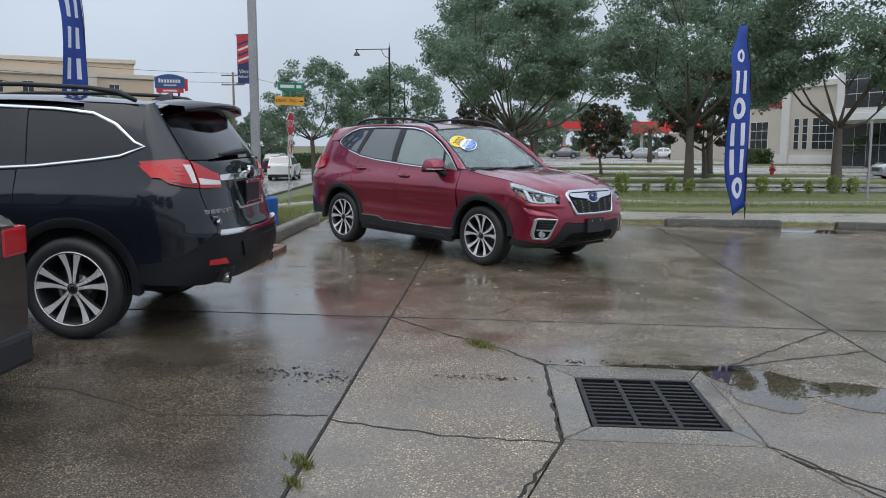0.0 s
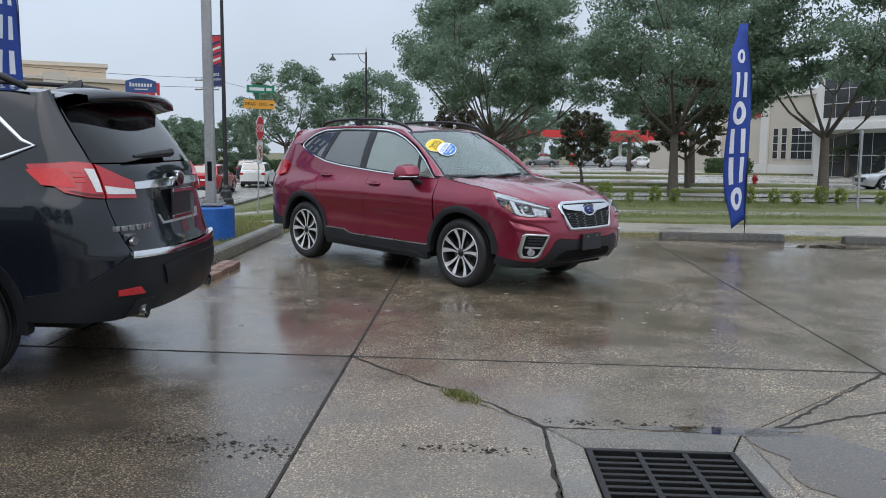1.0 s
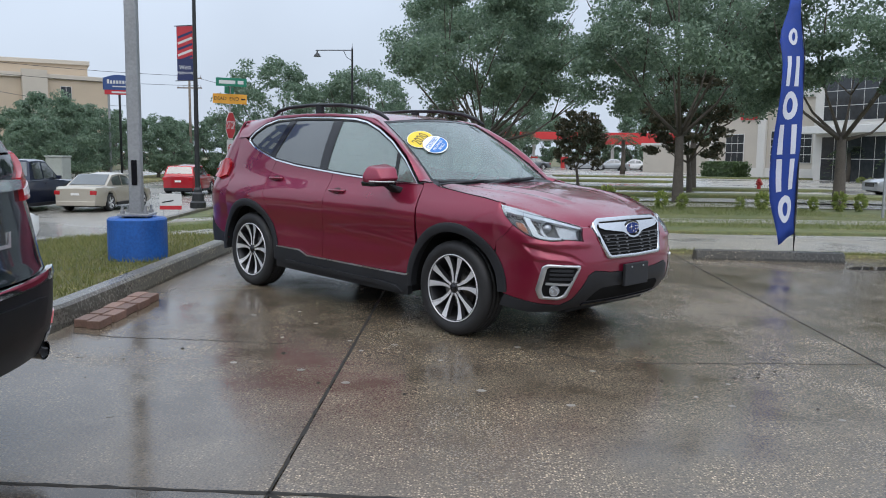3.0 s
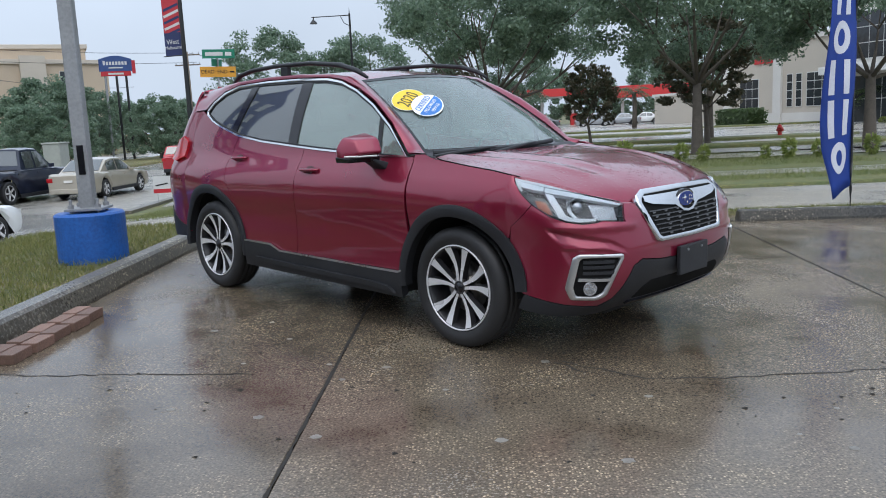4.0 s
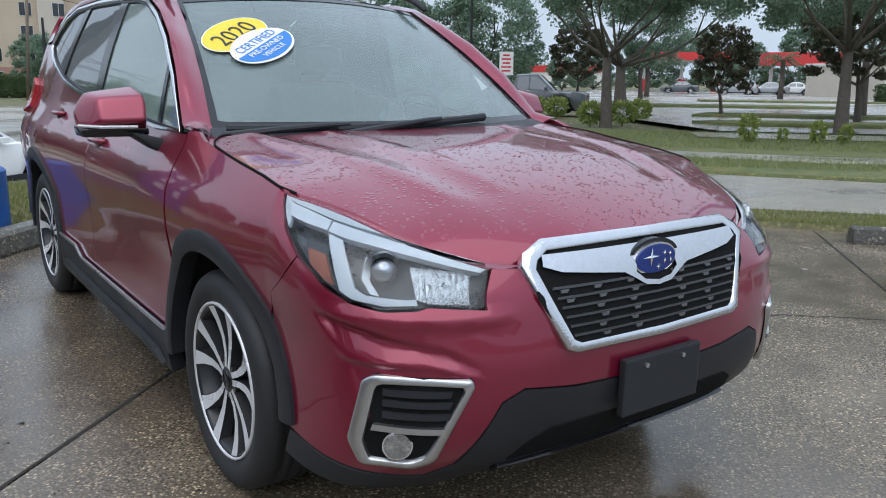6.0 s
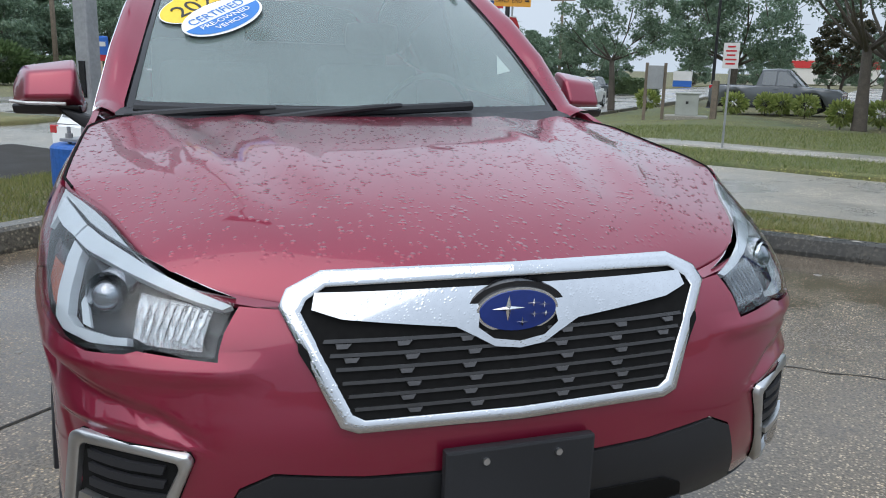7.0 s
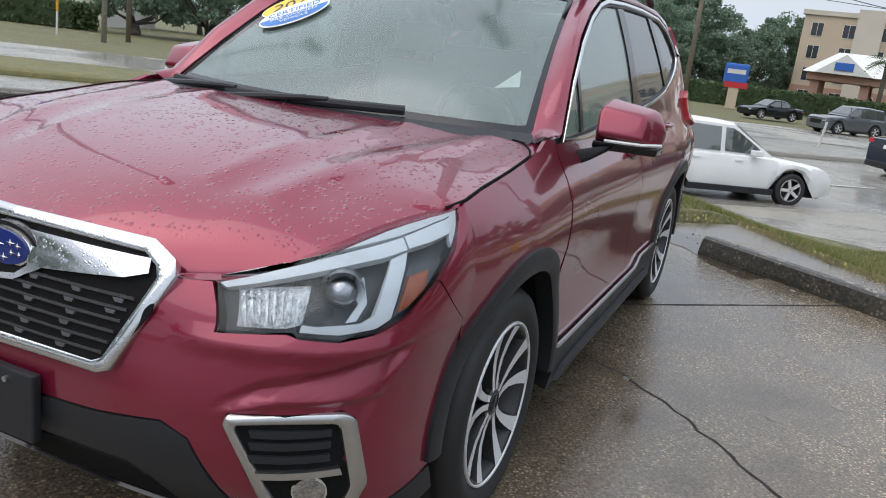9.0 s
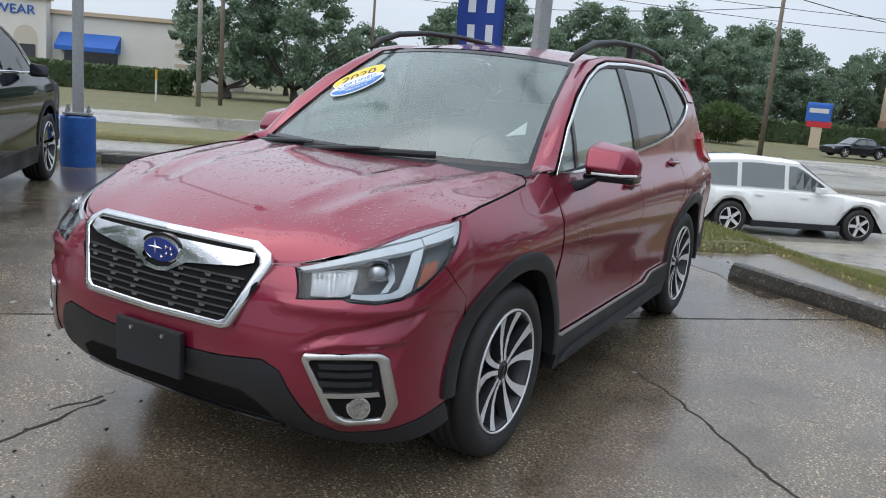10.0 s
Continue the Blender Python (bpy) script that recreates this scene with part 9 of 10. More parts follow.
# white shop with a blue awning
ws = thing("white_shop", "white stucco shop with arches and a blue awning", "building", pose(-87.9, -17.0, -1.4, 0, 0, 78) @ Matrix.Diagonal((1, 1, 0.86, 1)))
part("wall", boxed(-14, 9.4, 0, 22, 0, 8.2), STUCCO_WHITE, ws)
part("cornice", boxed(-14.3, 9.7, -0.35, 22.3, 8.2, 8.7, 0.05), TAN, ws)
part("plinth", boxed(-14.05, 9.5, -0.08, 0.02, 0, 1.2), STUCCO, ws)
part("front_bay", boxed(-14, -5.5, -1.2, 0, 0, 9.6), STUCCO_WHITE, ws)
part("bay_cornice", boxed(-14.3, -5.2, -1.5, 0, 9.6, 10.2, 0.05), TAN, ws)
for x in (-11.5, -7.6):
    bm = bmesh.new()
    pts = [(x - 1.2, 0.2)] + [(x - 1.2 * math.cos(math.pi * i / 12), 5.2 + 1.4 * math.sin(math.pi * i / 12)) for i in range(13)] + [(x + 1.2, 0.2)]
    bm.faces.new([bm.verts.new((a, -1.22, b)) for a, b in pts])
    part("arch_recess", bm, STUCCO, ws)
    part("shop_window", boxed(x - 1.0, x + 1.0, -1.28, -1.2, 0.3, 4.4), PANE, ws)
letters("shop_sign", "RM WEAR", 1.5, pose(-9.9, -1.26, 8.3, 90, 0, 0), AWNING, ws, 0.05)
bm = bmesh.new()
vs = [bm.verts.new(v) for v in ((-4.6, -0.02, 6.2), (1.6, -0.02, 6.2), (1.6, -1.5, 4.6), (-4.6, -1.5, 4.6), (1.6, -1.5, 4.1), (-4.6, -1.5, 4.1), (1.6, -0.02, 4.1), (-4.6, -0.02, 4.1))]
for f in ((0, 3, 2, 1), (3, 5, 4, 2), (1, 2, 4, 6), (0, 7, 5, 3)):
    bm.faces.new([vs[i] for i in f])
part("awning", bm, AWNING, ws)
part("shop_window", boxed(-4.2, 1.3, -0.06, 0.02, 0.4, 4.2), PANE, ws)
for k in range(5):
    part("stone_band", boxed(7.2, 9.48, -0.10, 0.0, 2.0 + 1.2 * k, 2.35 + 1.2 * k), TAN, ws)

# filling station
gs = thing("filling_station", "filling station with a red and white canopy", "building", pose(10.5, 113, -0.5))
part("canopy", boxed(-7, 6, 0, 8, 4.3, 5.4, 0.04), CANOPY_RED, gs)
part("canopy_soffit", boxed(-6.8, 5.8, 0.2, 7.8, 4.2, 4.3), TRIM_W, gs)
for x in (-5, 0, 4.5):
    part("column", boxed(x - 0.2, x + 0.2, 3.8, 4.2, 0, 4.3), TRIM_W, gs)
    part("fuel_pump", boxed(x - 0.5, x + 0.5, 2.8, 3.3, 0, 1.8, 0.03), CANOPY_RED, gs)
g2 = thing("filling_station", "second red station canopy on white columns", "building", pose(24.2, 110, -0.5))
part("canopy", boxed(-3.5, 6, 0, 7, 3.7, 5.3, 0.04), CANOPY_RED, g2)
for x in (-2.5, 5):
    part("column", boxed(x - 0.2, x + 0.2, 3.3, 3.7, 0, 3.7), TRIM_W, g2)
ps = thing("far_shops", "low pale shops far down the main road", "building", pose(-16, 205, -0.8, 0, 0, 0))
part("wall", boxed(-9, 14, 0, 12, 0, 5.5), STUCCO_WHITE, ps)
part("fascia", boxed(-9.2, 14.2, -0.2, 0, 3.6, 5.2), CANOPY_RED, ps)
bt = thing("delivery_sign", "blue and white roadside sign far away", "sign", pose(-25, 118, -0.9))
part("panel", boxed(-1.3, 1.3, -0.2, 0.2, 0.9, 2.2), SIGN_WHITE, bt)
part("panel_foot", boxed(-1.3, 1.3, -0.15, 0.15, 0, 0.9), AWNING, bt)

# trees
BARK = material("grey_brown_bark", (0.10, 0.085, 0.07), 0.9, vary=0.35, scale=5, fine=40, bump=0.6)


def leaf_material(name, c1, c2):
    m = bpy.data.materials.new(name)
    m.use_nodes = True
    n, l = m.node_tree.nodes, m.node_tree.links
    b = n["Principled BSDF"]
    g = n.new("ShaderNodeNewGeometry")
    r = n.new("ShaderNodeValToRGB")
    r.color_ramp.elements[0].color, r.color_ramp.elements[1].color = (*c1, 1), (*c2, 1)
    l.new(g.outputs["Random Per Island"], r.inputs[0])
    l.new(r.outputs[0], b.inputs["Base Color"])
    b.inputs["Roughness"].default_value = 0.40
    b.inputs["Specular IOR Level"].default_value = 0.6
    tr = n.new("ShaderNodeBsdfTranslucent")
    l.new(r.outputs[0], tr.inputs["Color"])
    mx = n.new("ShaderNodeMixShader")
    mx.inputs[0].default_value = 0.5
    l.new(b.outputs[0], mx.inputs[1])
    l.new(tr.outputs[0], mx.inputs[2])
    l.new(mx.outputs[0], n["Material Output"].inputs["Surface"])
    return m
OAK = leaf_material("live_oak_leaves", (0.115, 0.18, 0.122), (0.215, 0.298, 0.20))
MAGNOLIA = leaf_material("dark_glossy_leaves", (0.04, 0.055, 0.03), (0.12, 0.10, 0.06))
BUSH = leaf_material("light_shrub_leaves", (0.16, 0.22, 0.055), (0.36, 0.40, 0.13))
PALM_LEAF = leaf_material("palm_fronds", (0.04, 0.08, 0.03), (0.10, 0.14, 0.06))
HEDGE = leaf_material("clipped_hedge_leaves", (0.055, 0.095, 0.035), (0.11, 0.16, 0.065))
BLADE = leaf_material("grass_blades", (0.11, 0.145, 0.04), (0.27, 0.25, 0.09))
GREEN_BLADE = leaf_material("green_grass_blades", (0.10, 0.15, 0.04), (0.26, 0.27, 0.10))


def leaf_cloud(points, sizes, seed):
    """Many small bent leaves at given points, as vertices and faces."""
    rd = np.random.RandomState(seed)
    n = len(points)
    a = rd.normal(size=(n, 3))
    a /= np.linalg.norm(a, axis=1)[:, None]
    b = np.cross(a, rd.normal(size=(n, 3)))
    b /= np.linalg.norm(b, axis=1)[:, None]
    s = np.asarray(sizes)[:, None]
    p = np.asarray(points)
    v = np.stack([p - a * s, p + b * s * 0.5 + np.cross(a, b) * s * 0.15, p + a * s, p - b * s * 0.5], 1).reshape(-1, 3)
    f = np.arange(4 * n).reshape(n, 4)
    return v, f


def cloud_mesh(name, v, f, mat):
    me = bpy.data.meshes.new(name)
    me.from_pydata(v.tolist(), [], f.tolist())
    me.materials.append(mat)
    return me


def tree(name, label, m, trunk_h, trunk_r, crown_w, crown_h, leaves, leaf, seed, mat=OAK, group="", low=0.04):
    """A tapered trunk that forks into limbs, and a ragged crown of leaf clumps with gaps."""
    rd = random.Random(seed)
    t = thing(name, label, "tree", m, group)
    bm = bmesh.new()
    top = Vector((rd.uniform(-0.2, 0.2), rd.uniform(-0.2, 0.2), trunk_h))
    path_tube(bm, [(0, 0, -0.4), (0, 0, 0.05), (top.x * 0.4, top.y * 0.4, trunk_h * 0.55), tuple(top)], [trunk_r * 1.5, trunk_r * 1.2, trunk_r * 0.9, trunk_r * 0.75], 10)
    clumps = []
    limbs = 7
    for k in range(limbs):
        a = 2 * math.pi * k / limbs + rd.uniform(-0.4, 0.4)
        r = crown_w * rd.uniform(0.25, 0.42)
        z = trunk_h + crown_h * rd.uniform(0.15, 0.62)
        end = Vector((r * math.cos(a), r * math.sin(a), z))
        mid = top.lerp(end, 0.5) + Vector((0, 0, -0.06 * crown_h))
        path_tube(bm, [tuple(top - Vector((0, 0, 0.15))), tuple(mid), tuple(end)], [trunk_r * 0.42, trunk_r * 0.22, trunk_r * 0.06], 6)
        for q in range(2):
            e2 = end + Vector((rd.uniform(-1, 1) * crown_w * 0.16, rd.uniform(-1, 1) * crown_w * 0.16, rd.uniform(0.0, 0.25) * crown_h))
            path_tube(bm, [tuple(mid.lerp(end, 0.4)), tuple(e2)], [trunk_r * 0.18, trunk_r * 0.05], 5)
    part("trunk", bm, BARK, t, smooth=True)
    rs = np.random.RandomState(seed)
    pts, sizes = [], []
    nc = 105
    for k in range(nc):
        u = rs.uniform(0, 1)
        a = rs.uniform(0, 2 * math.pi)
        zc = rs.uniform(low, 1.0)
        prof = math.sqrt(max(0.05, 1 - (abs(zc - 0.38) / (0.66 if zc > 0.38 or low < 0.1 else 0.50 - low))**2))
        r = crown_w / 2 * prof * math.sqrt(rs.uniform(0.25, 1.0)) * 0.88
        c = np.array([r * math.cos(a), r * math.sin(a), trunk_h + crown_h * zc * 0.92])
        cr = crown_w * rs.uniform(0.042, 0.094)
        n = int(leaves * 0.82 / nc)
        d = rs.normal(size=(n, 3))
        d /= np.linalg.norm(d, axis=1)[:, None]
        rad = cr * rs.uniform(0.15, 1.0, size=(n, 1))**0.6
        q = c + d * rad * np.array([1.25, 1.25, 0.8])
        pts.append(q)
        sizes.append(rs.uniform(0.6, 1.2, size=n) * leaf)
    v, f = leaf_cloud(np.concatenate(pts), np.concatenate(sizes), seed)
    c = new("crown", cloud_mesh("crown", v, f, mat))
    c.parent = t
    return t


oak_label = "spreading live oak with a ragged crown"
oak1 = tree("oak_tree", oak_label + " beside the sidewalk", pose(8.6, 24.2, -0.45), 2.7, 0.20, 9.5, 8.6, 54000, 0.09, 11, low=0.115)
oak2 = tree("oak_tree", oak_label + " by the shop entrance", pose(14.0, 22.6, -0.45), 2.6, 0.20, 8.0, 7.4, 42000, 0.09, 12, low=0.22)
oak3 = tree("oak_tree", oak_label + " over the parking lot", pose(1.9, 47.5, -0.45), 2.6, 0.36, 15.5, 12.2, 60000, 0.125, 13, low=0.25)
copy_thing(oak1, pose(12.6, 37.0, -0.3, 0, 0, 130))
copy_thing(oak2, pose(1.28, 27.6, -0.45, 0, 0, 70))
oak4 = tree("oak_tree", "young live oak in the roadside lawn", pose(-11.0, 39.9, -0.75), 2.6, 0.17, 6.6, 5.0, 16000, 0.10, 14)
oak5 = tree("oak_tree", "broad live oak beyond the road", pose(-8.4, 60.0, -0.9), 2.8, 0.3, 11.0, 6.4, 20000, 0.15, 15)
copy_thing(oak4, pose(3.4, 58, -0.5, 0, 0, 50))
mag = tree("magnolia_tree", "small dark magnolia with reddish leaves", pose(6.4, 36.2, -0.30), 1.1, 0.08, 3.1, 3.1, 7000, 0.10, 21, MAGNOLIA)
copy_thing(mag, pose(11.4, 33.0, -0.30, 0, 0, 80) @ Matrix.Diagonal((1.6, 1.6, 1.45, 1)))
copy_thing(mag, pose(-1.4, 62, -0.4, 0, 0, 200) @ Matrix.Diagonal((1.5, 1.5, 1.5, 1)))
# unseen trees on the near side of the lot, added for window reflections
for u, v, turn, s in ((-15.0, -30.0, 20, 1.1), (-7.0, -35.0, 140, 1.25), (2.0, -38.0, 250, 1.15), (12.0, -37.0, 80, 1.2)):
    copy_thing(oak1, pose(u, v, -0.3, 0, 0, turn) @ Matrix.Diagonal((s, s, s, 1)))
# far trees, coarse crowns shared between them
far = tree("far_tree", "distant dark green tree in the wood across the road", pose(-76, 2.0, -1.0), 1.2, 0.4, 14.0, 12.0, 20000, 0.24, 31, group="wood across the road")
far2 = tree("far_tree", "distant rounded tree in the wood across the road", pose(-74, -4.2, -1.0), 1.0, 0.4, 11.0, 10.0, 16000, 0.23, 32, group="wood across the road")
rd = random.Random(9)
spots = [(-88, 30, 1.0), (-92, 38, 1.1), (-86, 44, 1.0), (-95, 50, 1.2), (-90, 58, 1.05), (-96, 66, 1.1), (-92, 74, 0.95), (-99, 84, 1.0), (-104, 94, 1.1), (-95, 22, 0.95), (-100, 12, 0.9), (-104, 2, 0.85), (-82, 36, 0.8), (-84, 52, 0.85), (-88, 66, 0.8), (-110, 30, 1.3), (-112, 50, 1.3), (-116, 75, 1.3), (-100, 104, 1.0), (-92, 112, 0.9)]
for i, (u, v, s) in enumerate(spots):
    copy_thing(far if i % 2 else far2, pose(u, v, -1.0, 0, 0, 77 * i) @ Matrix.Diagonal((s, s, s, 1)))
for i, (u, v, s) in enumerate([(-40, 84, 0.55), (-46, 78, 0.5), (-52, 86, 0.55), (-36, 96, 0.6), (-58, 74, 0.5), (-33, 112, 0.5), (-26, 130, 0.4), (-45, 100, 0.6), (-20, 140, 0.4), (-14, 132, 0.45), (-30, 150, 0.45), (-8, 150, 0.6), (-2, 140, 0.6), (6, 136, 0.8), (14, 140, 0.8), (22, 138, 0.8), (30, 135, 0.8), (38, 130, 0.9), (-12, 108, 0.4), (-50, 66, 0.55), (-62, 82, 0.45), (-27, 44, 0.42), (-29, 50, 0.5), (-31, 56, 0.46), (-33, 62, 0.5), (-36, 69, 0.48), (-26, 62, 0.42), (-29, 72, 0.5), (-23, 70, 0.45)]):
    copy_thing(far2 if i % 2 else far, pose(u, v, -1.0, 0, 0, 61 * i) @ Matrix.Diagonal((s, s, s, 1)))


def palm(u, v, z, tall, size, label):
    p = thing("palm_tree", label, "tree", pose(u, v, z))
    part("trunk", path_tube(bmesh.new(), [(0, 0, -0.3), (0.05, 0, tall * 0.5), (0, 0.05, tall)], [0.2 * size, 0.15 * size, 0.14 * size], 9), BARK, p, smooth=True)
    verts, faces = [], []
    rs = random.Random(int(u * 10))
    for k in range(30):
        a = 2 * math.pi * k / 30 + rs.uniform(-0.1, 0.1)
        up = rs.uniform(-0.3, 1.0)
        L = size * rs.uniform(1.3, 1.8)
        d = Vector((math.cos(a), math.sin(a), 0))
        s_ = Vector((-math.sin(a), math.cos(a), 0))
        for j in range(9):
            t = 0.15 + 0.85 * j / 8
            c = Vector((0, 0, tall)) + d * L * t * math.cos(up * 0.6) + Vector((0, 0, L * (up * t - 0.9 * t * t)))
            for sg_ in (-1, 1):
                w = size * 0.32 * math.sin(math.pi * min(0.95, t + 0.1))
                b = len(verts)
                tip = c + s_ * sg_ * w + d * w * 0.6 - Vector((0, 0, w * 0.5))
                verts += [tuple(c - d * 0.05 * size), tuple(c + d * 0.05 * size), tuple(tip)]
                faces.append((b, b + 1, b + 2))
    raw("fronds", verts, faces, PALM_LEAF, p)
    return p
palm(16.2, 76, -0.5, 3.6, 1.5, "sabal palm beyond the parking lot")
palm(30.5, 58.0, -0.5, 2.4, 1.3, "young palm before the shop")
palm(32.5, 54.0, -0.5, 2.4, 1.3, "young palm before the shop")
palm(-62.0, 66.0, -1.0, 6.0, 1.6, "palm before the hotel")
palm(4.5, 78, -0.5, 3.0, 1.6, "sabal palm beyond the parking lot")


def shrub(name, label, m, rx, ry, h, count, leaf, seed, mat, group="", boxy=False):
    s = thing(name, label, "shrub", m, group)
    rs = np.random.RandomState(seed)
    if boxy:
        p = rs.uniform(-1, 1, size=(count, 3))
        k = rs.randint(0, 3, count)
        p[np.arange(count), k] = np.sign(p[np.arange(count), k]) * rs.uniform(0.86, 1.06, count)
        p = p * np.array([rx, ry, h / 2]) + np.array([0, 0, h / 2])
        part("body", boxed(-rx * 0.9, rx * 0.9, -ry * 0.9, ry * 0.9, 0, h * 0.92), HEDGE, s)
    else:
        d = rs.normal(size=(count, 3))
        d /= np.linalg.norm(d, axis=1)[:, None]
        p = d * rs.uniform(0.3, 1.0, size=(count, 1))**0.5 * np.array([rx, ry, h * 0.55]) + np.array([0, 0, h * 0.55])
        part("stem", tubed((0, 0, -0.1), (0, 0, h * 0.5), 0.03 * h, 0.02 * h, 6), BARK, s)
    v, f = leaf_cloud(p, rs.uniform(0.6, 1.2, count) * leaf, seed)
    v[:, 2] = np.maximum(v[:, 2], -0.05)
    c = new("leaves", cloud_mesh("leaves", v, f, mat))
    c.parent = s
    return s
sh = shrub("hedge_shrub", "young light green shrub in a row behind the lawn", pose(5.2, 20.0, -0.42), 0.28, 0.28, 0.75, 260, 0.09, 41, BUSH, "row of young shrubs")
for i, u in enumerate([6.1, 7.0, 7.7, 9.6, 10.3, 11.2, 12.0, 12.9, 13.6, 15.0, 16.0, 17.1, 18.0]):
    k = 0.55 + 0.35 * ((i * 37) % 10) / 10
    copy_thing(sh, pose(u, 20.0 + 0.1 * math.sin(i), -0.42, 0, 0, 50 * i) @ Matrix.Diagonal((k, k, k, 1)))
sh2 = shrub("hedge_shrub", "bushy yellow-green shrub by the sidewalk", pose(-7.6, 34.2, -0.45), 0.6, 0.5, 0.85, 480, 0.10, 42, BUSH, "shrubs by the parked pickup")
for i, (u, v) in enumerate([(-3.7, 33.4), (-2.7, 35.4), (-2.0, 35.0), (-1.0, 34.2), (0.7, 27.9), (1.9, 28.9), (2.6, 32)]):
    copy_thing(sh2, pose(u, v, -0.45, 0, 0, 70 * i))
shrub("hedge", "long clipped green hedge before the hotel", pose(-62.0, 62.0, -1.0, 0, 0, 52), 17, 0.9, 2.1, 9000, 0.22, 43, HEDGE, boxy=True)
shrub("hedge", "low clipped hedge before the white shop", pose(-72.5, -17.0, -1.0, 0, 0, 80), 9.5, 0.9, 2.0, 5000, 0.22, 44, HEDGE, boxy=True)
shrub("hedge_shrub", "rounded green bush at the roadside", pose(-58, 36.5, -1.0), 3.2, 2.4, 3.0, 2600, 0.25, 45, HEDGE)
shrub("hedge", "clipped hedge on the median", pose(-21.0, 72.0, -0.9, 0, 0, 20), 4, 1.2, 1.4, 2400, 0.2, 46, HEDGE, boxy=True)
shrub("hedge", "clipped hedge by the shop wall", pose(23.5, 66.5, -0.5, 0, 0, -68), 2.2, 0.9, 1.5, 1500, 0.16, 47, HEDGE, boxy=True)
for i in range(5):
    copy_thing(sh2, pose(31.5 - 0.5 * i, 61.0 - 2.6 * i, -0.5, 0, 0, 40 * i) @ Matrix.Diagonal((0.7, 0.7, 0.6, 1)))

# road markers across the road
mk = thing("road_marker", "orange and white roadside marker post", "post", pose(-55.5, -8.2, -1.0))
part("post", tubed((0, 0, -0.2), (0, 0, 1.4), 0.07, n=8), SIGN_WHITE, mk)
part("band", tubed((0, 0, 1.4), (0, 0, 2.1), 0.08, n=8), SIGN_ORANGE, mk)
mk2 = thing("road_marker", "white delineator post on the traffic island", "post", pose(-24.5, 25.0, -0.9, 0, 8, 0))
part("post", tubed((0, 0, -0.2), (0, 0, 1.1), 0.05, n=8), SIGN_WHITE, mk2)

# grass blades on the near lawn, and weeds in the joints
def blades(name, region, count, height, seed, label, zf, mat=BLADE):
    rs = np.random.RandomState(seed)
    v, f = [], []
    n = 0
    while n < count:
        u, w = region(rs)
        z = zf(u, w)
        a = rs.uniform(0, 2 * math.pi)
        h = height * rs.uniform(0.5, 1.3)
        d = Vector((math.cos(a), math.sin(a), 0))
        lean = Vector((rs.normal() * 0.5, rs.normal() * 0.5, 0)) * h
        b = Vector((u, w, z))
        v += [tuple(b - d * 0.006), tuple(b + d * 0.006), tuple(b + lean + Vector((0, 0, h)))]
        f.append((3 * n, 3 * n + 1, 3 * n + 2))
        n += 1
    return tagged(raw(name, v, f, mat), label, "grass", kind="stuff")
verge_z = lambda u, w: ground_z(u, w) + 0.06
blades("lawn_grass", lambda rs: (rs.uniform(-5.5, -2.65), rs.uniform(-1.8, 5.5)), 26000, 0.07, 1, "short wet lawn grass beside the kerb", verge_z)
blades("lawn_grass", lambda rs: (rs.uniform(-3.5, 8.5), rs.uniform(3.75, 6.9)), 52000, 0.06, 2, "short wet lawn grass behind the wheel stops", verge_z)
blades("roadside_grass", lambda rs: (rs.uniform(-8, 12), rs.uniform(17.2, 24.0)), 30000, 0.10, 4, "short green grass of the roadside lawn", lambda u, w: ground_z(u, w) - 0.01, GREEN_BLADE)
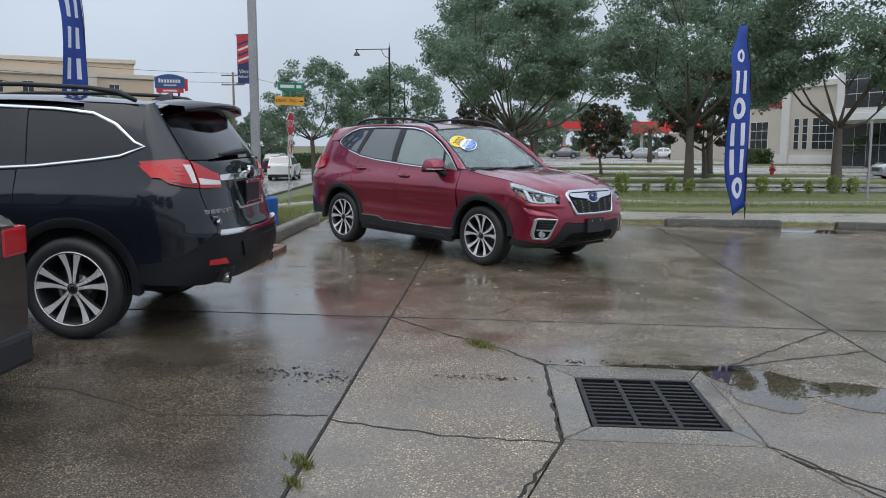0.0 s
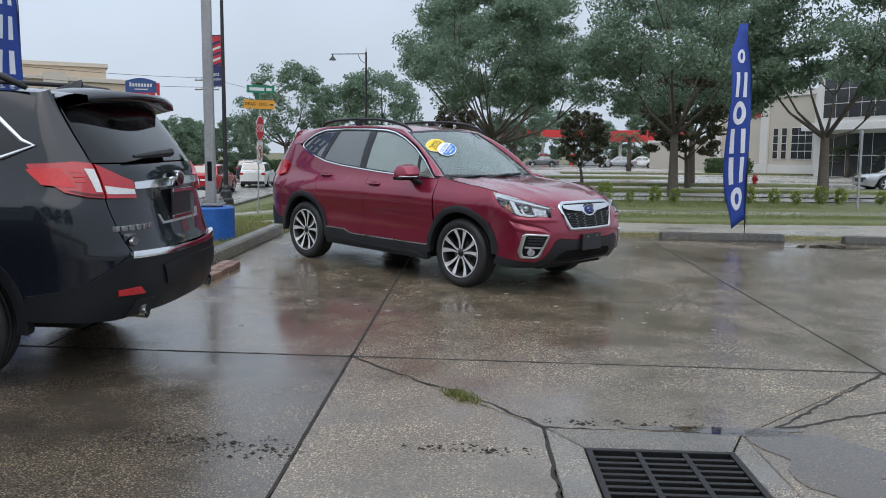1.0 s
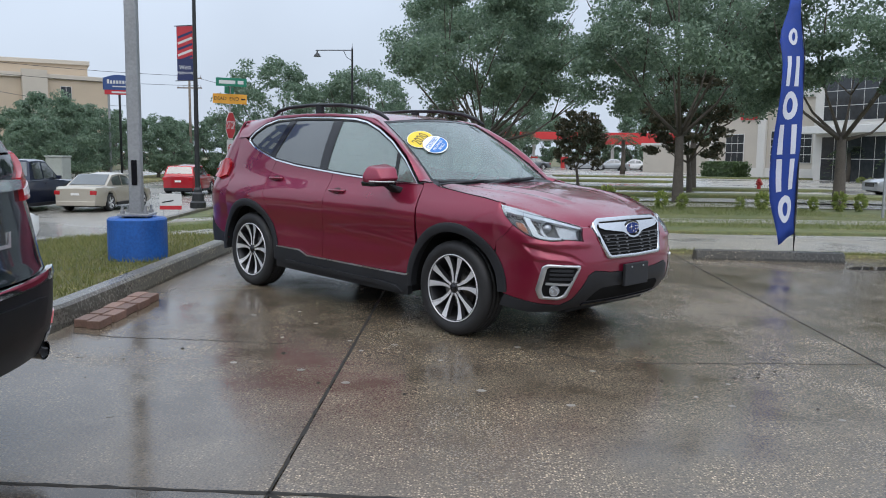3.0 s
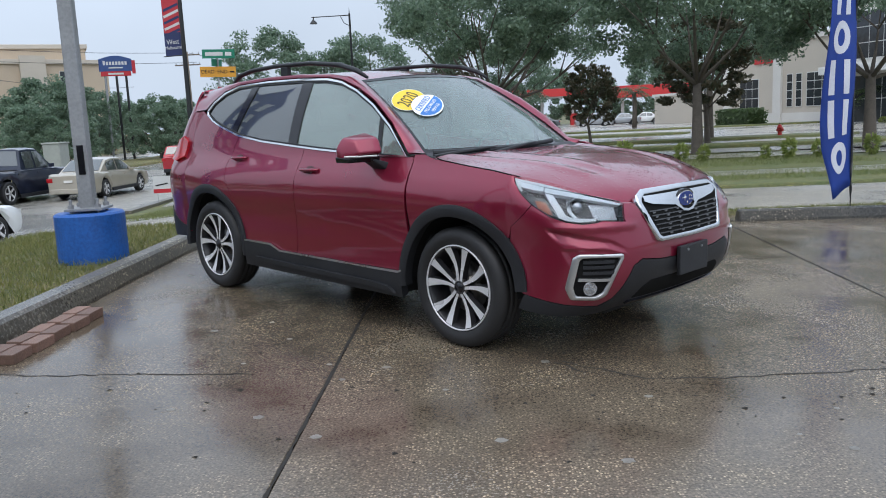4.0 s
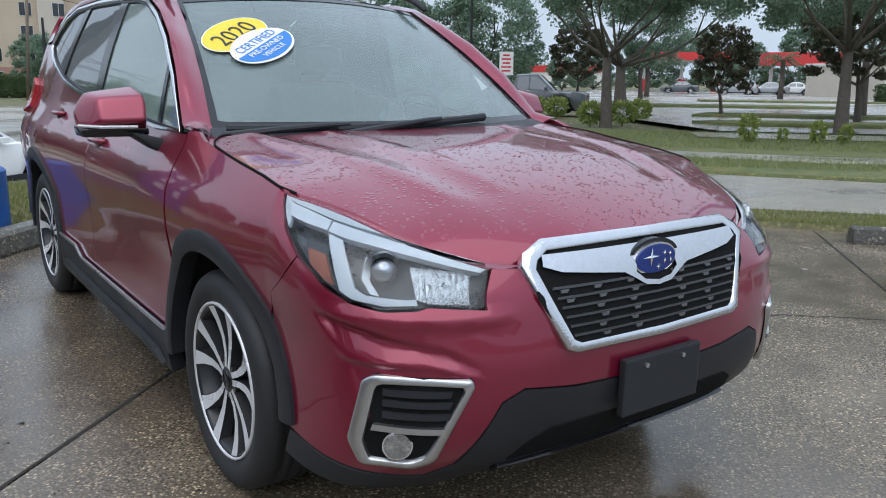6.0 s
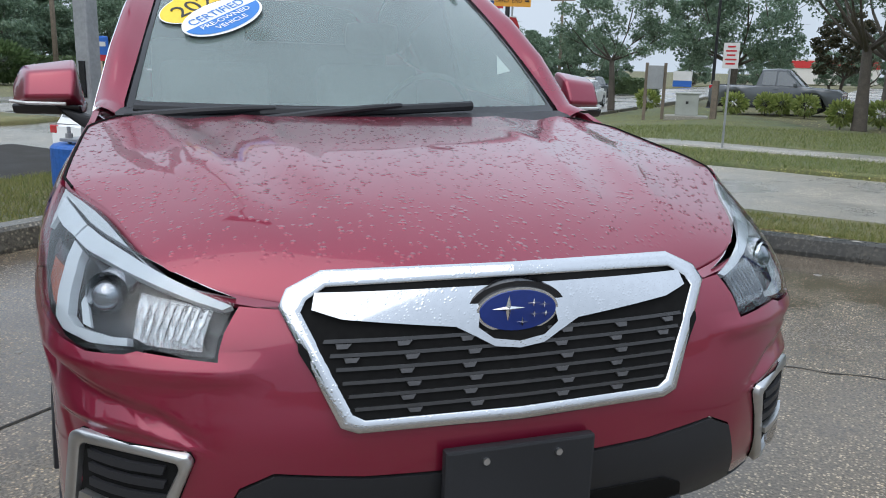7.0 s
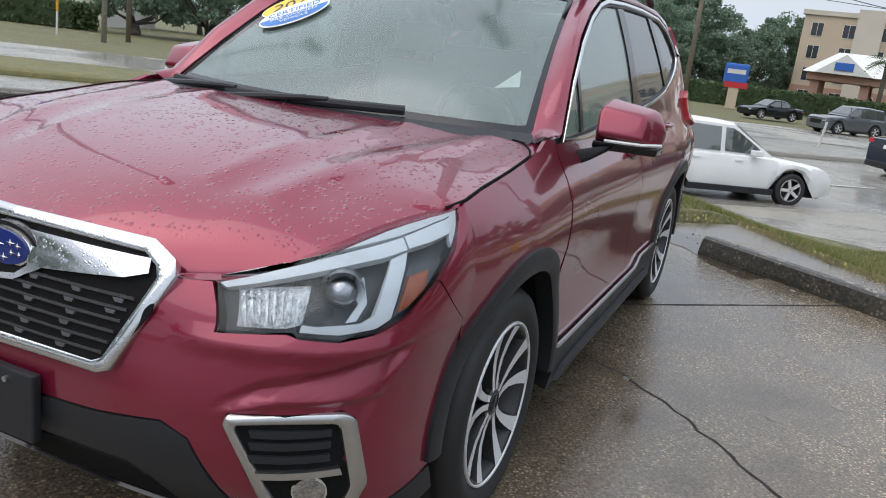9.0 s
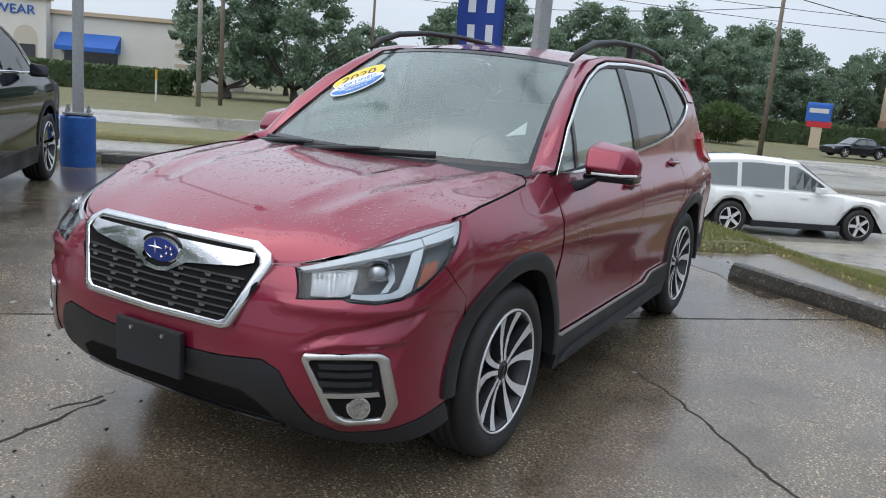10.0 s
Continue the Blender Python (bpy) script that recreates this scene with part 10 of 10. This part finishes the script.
blades("roadside_grass", lambda rs: (rs.uniform(-8, 14), rs.uniform(12.8, 15.2)), 20000, 0.10, 3, "rough grass of the drainage dip", lambda u, w: ground_z(u, w) - 0.01, GREEN_BLADE)
def weed(u, v, r, n, seed):
    rs = np.random.RandomState(seed)
    g = blades("weed", lambda q: (q.normal() * r * 1.6, q.normal() * r * 0.6), n, 0.034, seed, "small tuft of weeds growing in a concrete joint", lambda a, b: 0.0)
    g.matrix_world = LOT_TILT @ pose(u, v, 0, 0, 0, -46)
weed(0.50, -5.18, 0.045, 260, 51)
weed(-0.27, -7.44, 0.026, 120, 52)
weed(-0.27, -7.65, 0.016, 60, 53)


# dark crumbs of dirt and leaf litter washed along the slabs
def crumbs(name, line, spread, count, seed, label):
    rs = np.random.RandomState(seed)
    v, f = [], []
    for k in range(count):
        t = rs.uniform(0, 1)
        (a, b), (c, d) = line
        x, y = a + (c - a) * t + rs.normal() * spread * 2, b + (d - b) * t + rs.normal() * spread
        q = rs.uniform(0.003, 0.012) * (0.5 + rs.uniform(0, 1)**3)
        i = len(v)
        ang = rs.uniform(0, 6.28)
        for m in range(3):
            w = ang + 2.1 * m
            v.append((x + q * math.cos(w) * 1.4, y + q * math.sin(w), 0.0008))
        v.append((x, y, 0.0008 + q * 0.6))
        f += [(i, i + 1, i + 3), (i + 1, i + 2, i + 3), (i + 2, i, i + 3)]
    o = raw(name, v, f, CRACK)
    o.matrix_world = LOT_TILT
    return tagged(o, label, "dirt", kind="stuff")
crumbs("dirt_crumbs", ((-2.6, -5.85), (-0.35, -6.1)), 0.075, 900, 71, "dark crumbs of wet dirt scattered over the concrete")
crumbs("dirt_crumbs", ((0.3, -6.0), (0.85, -6.0)), 0.03, 90, 72, "dark crumbs of wet dirt along a joint")
crumbs("dirt_crumbs", ((-2.2, 2.9), (7.5, 3.35)), 0.09, 700, 73, "dark crumbs of wet dirt before the wheel stops")
crumbs("dirt_crumbs", ((1.0, -5.55), (2.0, -5.6)), 0.03, 130, 74, "wet leaf litter caught at the drain collar")
crumbs("dirt_crumbs", ((-1.0, -2.0), (2.5, -2.4)), 0.5, 260, 75, "sparse specks of dirt on the concrete")
